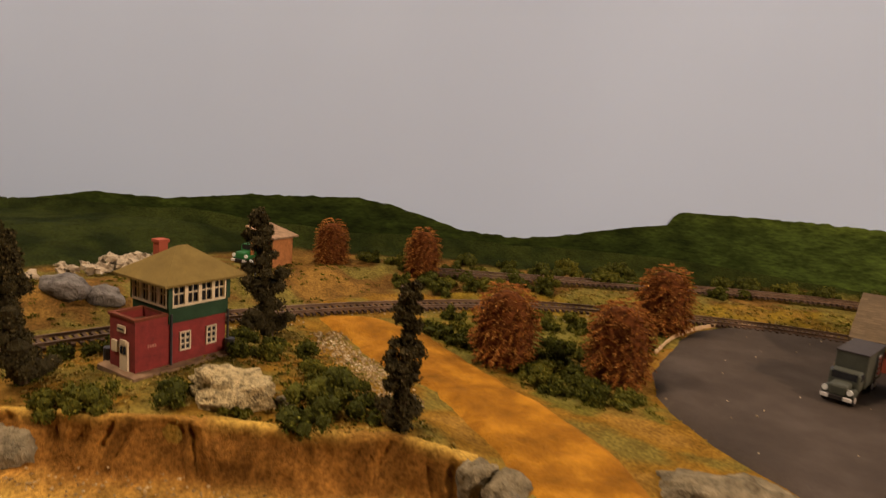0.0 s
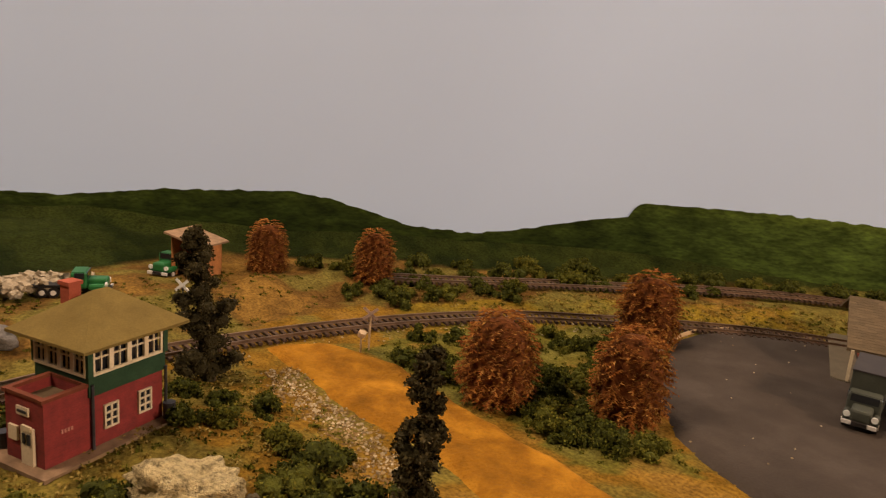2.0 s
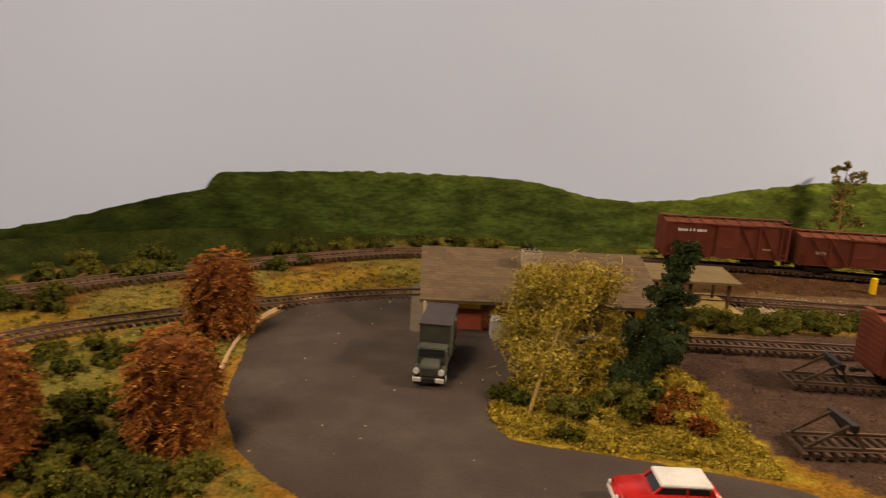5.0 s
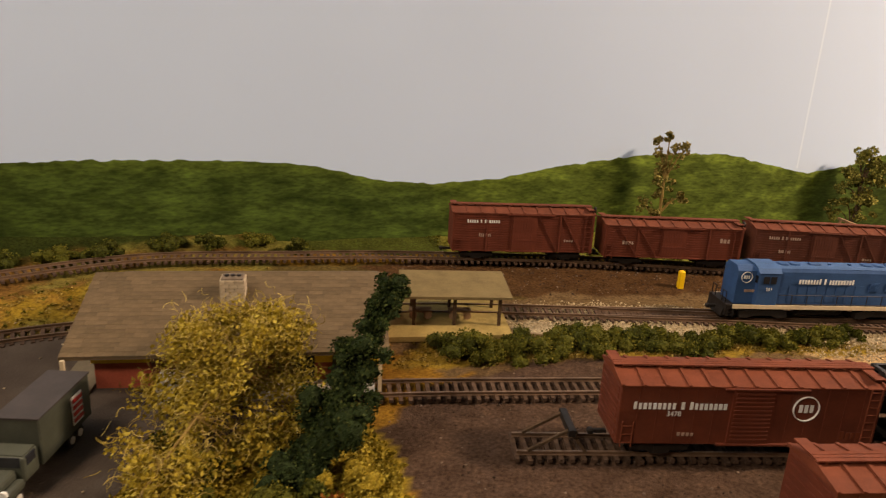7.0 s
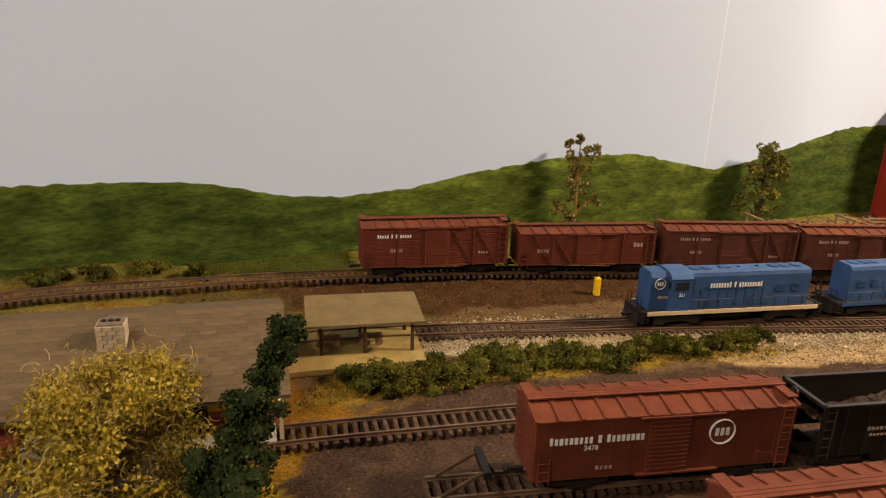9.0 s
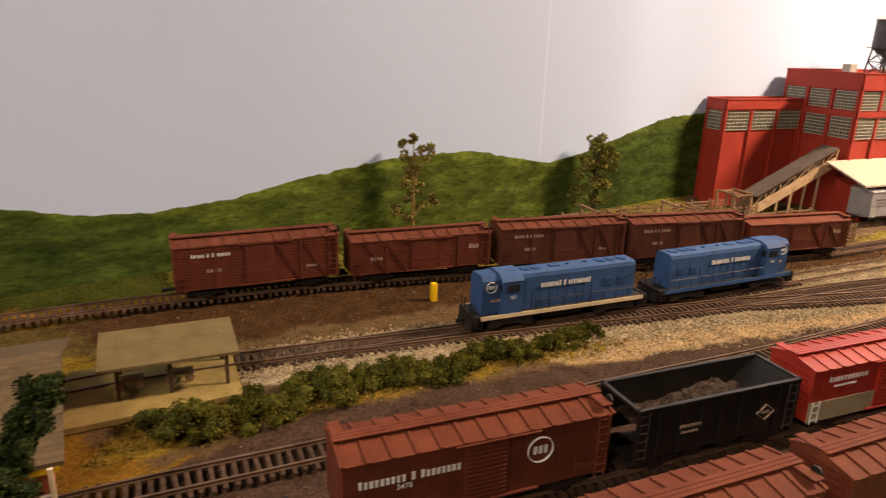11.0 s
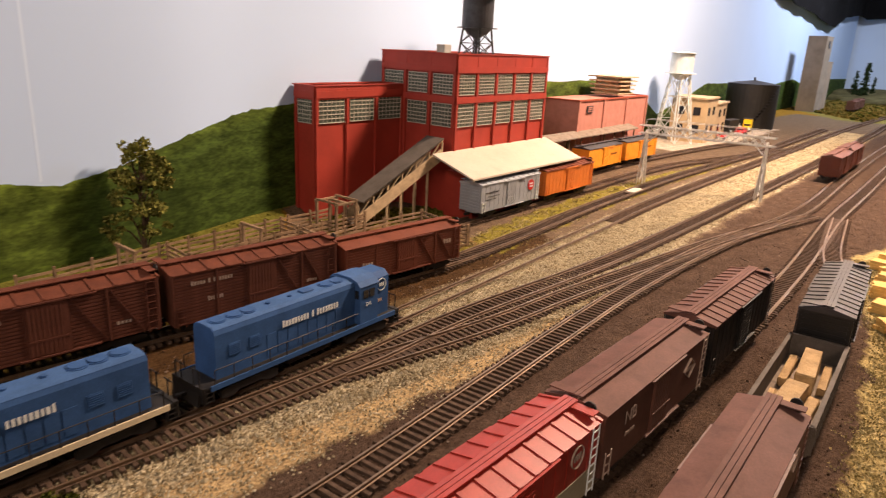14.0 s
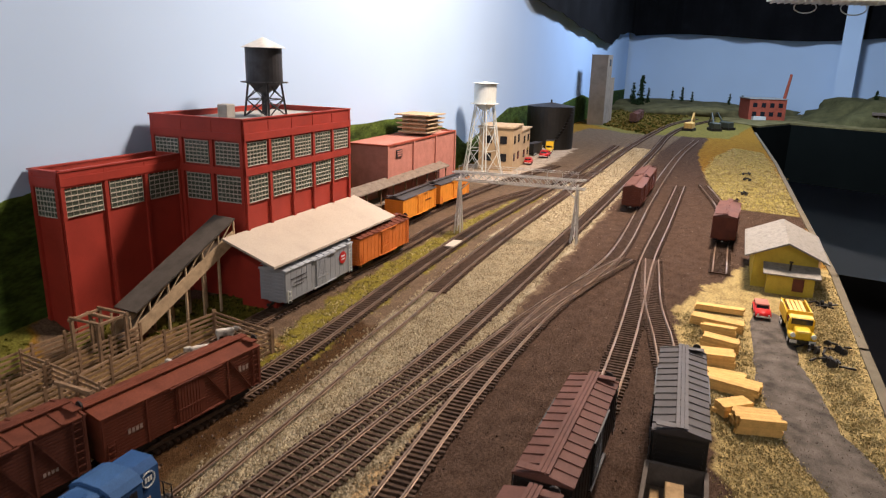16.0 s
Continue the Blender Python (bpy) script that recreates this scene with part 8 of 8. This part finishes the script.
def scrap(x, y, seed):
    rng = random.Random(seed)
    t = thing("scrap_heap", "heap of black scrap metal by the bench edge", "scrap", at(x, y, 0, rng.uniform(0, 90)), group="scrap heaps")
    for k in range(9):
        bm = bmesh.new()
        c = Vector((rng.uniform(-.014, .014), rng.uniform(-.010, .010), rng.uniform(.002, .006)))
        if k % 3:
            beam(bm, c, c + Vector((rng.uniform(-.014, .014), rng.uniform(-.012, .012), rng.uniform(-.001, .002))), .0016)
        else:
            rod(bm, c, c + Vector((0, .003, .0005)), .0036, 12)
        part("scrap_piece", bm, M_UNDER, t)
    return t


for i, (x, y) in enumerate([(1.405, .698), (1.375, .683), (1.56, .705), (2.30, .92), (2.52, .95), (2.62, .97), (1.425, .685)]):
    scrap(x, y, 80 + i)
bm = bmesh.new()
box(bm, 0, 0, .0045, .040, .014, .002)
solid("plank", bm, M_TAN_ROOF, "pale plank lying across the siding", "plank", at(1.512, 1.196, .002, 12))

sedan(at(2.40, 1.505, .001, 20), M_CAR_RED, M_CAR_RED, "red car parked by the office", 1.0)
sedan(at(2.56, 1.528, .001, 14), M_CAR_RED, M_CAR_RED, "red convertible parked by the office", 1.2)
lorry(at(2.55, 1.575, .001, 5), M_GREYMETAL, M_BLACKCAR, "grey and black lorry by the oil tank", .10, "box", 1.1)
lorry(at(2.70, 1.575, .001, 200), M_BRIGHT_YELLOW, M_BRIGHT_YELLOW, "yellow truck by the oil tank", .06, "box", 1.1)
bm = bmesh.new()
soft_box(bm, 0, 0, .02, .020, .020, .040, .002)
solid("white_shed", bm, M_WHITE_PAINT, "tiny white shed beside the oil tank", "shed", at(2.90, 1.60, 0, 10))
for i, (x, y) in enumerate([(4.02, 1.72), (4.20, 1.76)]):
    box_car("distant brown boxcar by the grain elevator", at(x, y, RAIL_TOP, YARD), M_BROWN, M_BROWN_ROOF, ribs=0, seed=90 + i)

# far end
brick = thing("brick_building", "distant low red brick works with a leaning stack", "building", at(4.82, 1.33, .004, -62) @ Matrix.Diagonal((.76, .76, .80, 1)))
bm = bmesh.new()
box(bm, .12, .10, .070, .26, .22, .140)
part("wall", bm, M_BRICK_RED, brick)
bm = bmesh.new()
box(bm, .12, .10, .143, .27, .23, .006)
part("roof", bm, M_CONCRETE, brick)
bm = bmesh.new()
rod(bm, (.25, .05, .14), (.275, .05, .31), .012, 14, .009)
part("smokestack", bm, M_BRICK_RED, brick)
for x in (.03, .09, .15, .21):
    for z in (.04, .10):
        bm = bmesh.new()
        box(bm, x, -.0105, z, .030, .002, .030)
        part("window", bm, M_GLASS, brick)
bm = bmesh.new()
box(bm, .06, -.03, .012, .09, .035, .024)
solid("white_van", bm, M_WHITE_PAINT, "white van parked at the brick works", "van", at(4.82, 1.33, .004, -62) @ Matrix.Diagonal((.76, .76, .80, 1)))
bm = bmesh.new()
rock(bm, 0, 0, 0, .42, .50, .17, 5, 4, .3)
solid("far_hill", bm, surface("far_scrub", (.09, .085, .035), .5, 1.5, 10.0, 90.0, .95, .5), "scrubby brown-green hill on the far bench", "hill", at(5.25, .62, -.02), kind="structure", smooth=True)
bm = bmesh.new()
rock(bm, 0, 0, 0, .55, .60, .10, 8, 4, .3)
solid("far_ridge", bm, surface("far_scrub_low", (.13, .115, .05), .5, 1.5, 10.0, 90.0, .95, .5), "low scrubby ridge at the end of the layout", "hill", at(5.35, 1.75, -.03), kind="structure", smooth=True)
for i, (x, y, h) in enumerate([(5.10, 2.03, .20), (5.12, 2.09, .15), (5.15, 2.00, .12), (5.35, 1.90, .11), (5.36, 1.84, .13), (5.38, 1.78, .10), (5.40, 1.55, .10), (5.42, 1.48, .09), (5.3, .32, .20), (5.3, .22, .22), (5.32, .12, .20), (5.34, .40, .14), (5.2, .75, .16)]):
    pine_tree(x, y, .02, h, h * .16, "distant dark model pine at the end of the layout", L_GREENPINE, 300 + i, per=16)
shelf = thing("trestle_bridge", "distant grey trestle on the far bench", "bridge", at(4.85, .45, .0, -88))
bm = bmesh.new()
box(bm, 0, 0, .070, .60, .06, .012)
part("deck", bm, M_WOOD_GREY, shelf)
for x in np.arange(-.27, .28, .09):
    bm = bmesh.new()
    for s in (-1, 1):
        beam(bm, (x, s * .035, 0), (x, s * .015, .066), .006)
    beam(bm, (x, -.03, .03), (x, .03, .03), .005)
    part("bent", bm, M_WOOD_GREY, shelf)
for i, (x, y) in enumerate([(3.86, 1.42), (3.95, 1.33), (4.05, 1.30)]):
    t = thing("yard_crane", "distant mud-coloured model excavator", "machine", at(x, y, 0, 30 * i), group="distant machines")
    bm = bmesh.new()
    soft_box(bm, 0, 0, .022, .060, .036, .030, .004)
    part("cab", bm, M_ARMY if i else M_LUMBER, t)
    bm = bmesh.new()
    box(bm, 0, 0, .006, .070, .046, .012)
    part("crawler", bm, M_UNDER, t)
    bm = bmesh.new()
    beam(bm, (.02, 0, .03), (.06, 0, .075), .006)
    beam(bm, (.06, 0, .075), (.09, 0, .02), .005)
    part("boom", bm, M_ARMY if i else M_LUMBER, t)

fixture = thing("fluorescent_fixture", "white louvred fluorescent fixture hung over the aisle", "ceiling light", at(2.85, .86, .452, -60))
bm = bmesh.new()
box(bm, 0, 0, .010, .30, .090, .018)
part("housing", bm, M_WHITE_PAINT, fixture)
for k in range(16):
    piece("louvre", -.14 + .0187 * k, 0, -.001, .0015, .085, .006, M_GREYMETAL, fixture)
bm = bmesh.new()
for k in range(24):
    a, b = 2 * math.pi * k / 24, 2 * math.pi * (k + 1) / 24
    for cx, r in ((-.05, .030), (.08, .035)):
        rod(bm, (cx + r * math.cos(a), .03, -.012 + r * .5 * math.sin(a)), (cx + r * math.cos(b), .03, -.012 + r * .5 * math.sin(b)), .0016, 6)
part("cable_loop", bm, M_WHITE_PAINT, fixture, "white cable loops")
bm = bmesh.new()
for x in (-.13, .13):
    beam(bm, (x, 0, .018), (x, 0, .95), .002)
part("hanger", bm, M_GREYMETAL, fixture)

# ---- loose grit, turf and stones ----
def scatter(poly, n, seed, jitter=.004):
    rng = np.random.default_rng(seed)
    p = np.array(poly)
    x, y = rng.uniform(p[:, 0].min(), p[:, 0].max(), n * 3), rng.uniform(p[:, 1].min(), p[:, 1].max(), n * 3)
    k = inside(poly, x + rng.normal(0, jitter, x.shape), y + rng.normal(0, jitter, x.shape))
    x, y = x[k][:n], y[k][:n]
    return np.column_stack([x, y, ground_z(x, y) + .0004]), rng


def grit(poly, n, size, material, seed, label, name="loose_gravel", lift=0.0):
    q, rng = scatter(poly, n, seed)
    q[:, 2] += lift
    return tagged(new(name, pebbles(name, q, size, material, rng)), label, "gravel", kind="stuff")


def turf(poly, n, size, material, seed, label, clump=13, spread=.0032):
    q, rng = scatter(poly, n, seed)
    me = leaves("turf", [(x, y, z + .0004, spread, .0010, clump) for x, y, z in q], size, material, rng, 1.6, hollow=.1)
    return tagged(new("turf", me), label, "turf", kind="stuff")


grit([(.30, .875), (.56, .900), (.70, .910), (.80, .914), (.93, .925), (1.06, .938), (1.19, .970), (1.4, 1.015), (1.75, 1.075), (1.75, 1.208), (1.45, 1.150), (1.18, 1.088), (.8, 1.0), (.6, .965), (.4, .94), (.28, .91)], 70000, .00095, L_STONE, 1, "pale crushed stone ballast between the main tracks", lift=.0012)
grit([(1.75, 1.075), (2.24, 1.165), (3.0, 1.31), (3.0, 1.43), (2.2, 1.285), (1.75, 1.208)], 20000, .0017, L_STONE, 2, "pale crushed stone ballast on the far main line", lift=.0010)
grit([(.62, .895), (.80, .915), (.95, .935), (.95, .955), (.80, .945), (.62, .935)], 260, .0022, L_STONE, 3, "coarse pale stones spilled beside the track")
grit(CINDER, 9000, .0009, L_CINDER, 4, "fine dark cinders over the yard", "cinders")
grit(BACK_CINDER, 1600, .0010, L_CINDER, 5, "fine dark cinders below the stock cars", "cinders")
grit([(-.205, .362), (-.20, .382), (-.15, .366), (-.10, .362), (-.055, .35), (-.03, .34), (-.05, .326), (-.09, .345), (-.145, .348)], 380, .0013, L_STONE, 6, "pale broken stones along the road bank")
grit([(-.26, .20), (-.25, .42), (-.20, .56), (-.10, .70), (.02, .81), (.15, .865), (.15, .835), (.03, .775), (-.09, .66), (-.185, .53), (-.225, .40), (-.235, .20)], 1300, .0011, L_STONE, 7, "thin pale ballast along the curved main line")
grit([(-.205, .362), (-.20, .385), (-.15, .368), (-.10, .364), (-.055, .352), (-.03, .34), (-.05, .320), (-.09, .338), (-.145, .342)], 900, .0011, L_OCHRE, 11, "ochre crumbs along the road bank")
grit(ASPHALT, 55, .0008, L_STONE, 8, "scattered pale specks on the asphalt", lift=.003)
grit([(-.11, .125), (-.05, .19), (.03, .275), (.05, .26), (-.03, .165), (-.09, .095)], 900, .0011, L_OCHRE, 9, "crumbled ochre stones at the foot of the bank", lift=.036)
grit([(-.056, .735), (-.040, .780), (-.006, .806), (.05, .832), (.062, .822), (.0, .792), (-.028, .768), (-.044, .735)], 420, .0010, L_STONE, 12, "pale sandy border along the asphalt")
grit(YARD_ROAD, 700, .0005, L_CINDER, 10, "dark grit on the yard road", "cinders", lift=.002)

turf([(-.24, .14), (-.10, .14), (.0, .26), (.05, .31), (-.03, .33), (-.12, .345), (-.22, .37), (-.24, .3)], 420, .0012, L_OLIVE, 21, "olive flock turf round the tower")
turf([(-.24, .14), (-.10, .14), (.0, .26), (.05, .31), (-.03, .33), (-.12, .345), (-.22, .37), (-.24, .3)], 620, .0012, L_STRAW, 22, "straw flock turf round the tower")
turf([(-.20, .45), (-.08, .435), (.02, .43), (.055, .475), (-.01, .53), (-.035, .60), (-.06, .70), (-.12, .66), (-.19, .55)], 480, .0012, L_OLIVE, 23, "green flock turf in the meadow")
turf([(-.24, .56), (-.10, .70), (.02, .815), (.16, .875), (.16, .95), (-.02, .87), (-.16, .72), (-.28, .56)], 1100, .0012, L_STRAW, 24, "ochre turf between the two tracks")
turf([(-.24, .56), (-.10, .70), (.02, .815), (.16, .875), (.16, .95), (-.02, .87), (-.16, .72), (-.28, .56)], 300, .0012, L_OLIVE, 25, "olive turf between the two tracks")
grit([(.57, .872), (.66, .874), (.78, .886), (.95, .909), (1.08, .932), (1.08, .950), (.80, .925), (.60, .912)], 3600, .0009, L_STONE, 13, "pale sand and crumbs beside the second main track")
turf(BUSHBELT, 600, .0012, L_STRAW, 26, "straw turf under the hedge")
turf([(.145, .60), (.165, .565), (.20, .562), (.27, .561), (.31, .56), (.297, .60), (.29, .64), (.28, .68), (.25, .72), (.20, .69), (.16, .655)], 3600, .0013, L_YELLOW, 27, "bright yellow turf in the depot garden")
turf([(1.44, .845), (1.26, .778), (1.172, .742), (1.05, .712), (.80, .655), (.85, .56), (1.0, .60), (1.13, .66), (1.19, .70), (1.30, .74), (1.45, .775)], 9000, .0011, L_HAY, 28, "straw turf around the lumber", 6, .005)
turf([(1.35, .70), (1.24, .662), (1.1, .605), (1.25, .64), (1.45, .67), (1.7, .71), (1.7, .74), (1.5, .72)], 4600, .0011, L_HAY, 29, "straw turf along the bench edge", 6, .005)
turf(GRASS_BAY, 4600, .0020, L_HAY, 30, "yellow grass by the far yard", 5, .010)
turf(STRIP, 1600, .0016, L_HAY, 31, "yellow-green grass beside the packing house track", 5, .006)
turf(FACTORY_YARD, 500, .0024, L_OLIVE, 32, "green turf under the factory ramp")
turf([(.28, 1.06), (.6, 1.10), (.74, 1.12), (.95, 1.29), (.97, 1.34), (.5, 1.18), (.25, 1.09)], 1500, .0012, L_OLIVE, 33, "green turf at the foot of the painted hills")
turf([(-.42, .10), (-.30, .10), (-.29, .50), (-.40, .50)], 350, .0012, L_OLIVE, 34, "dry turf behind the main line")
turf([(3.5, 1.5), (4.3, 1.6), (5.3, 1.7), (5.4, 2.2), (3.9, 1.9)], 1500, .010, L_STRAW, 35, "distant dry scrub at the end of the layout")
turf([(3.5, 1.5), (4.3, 1.6), (5.3, 1.7), (5.4, 2.2), (3.9, 1.9)], 900, .010, L_BUSH, 36, "distant green scrub at the end of the layout")
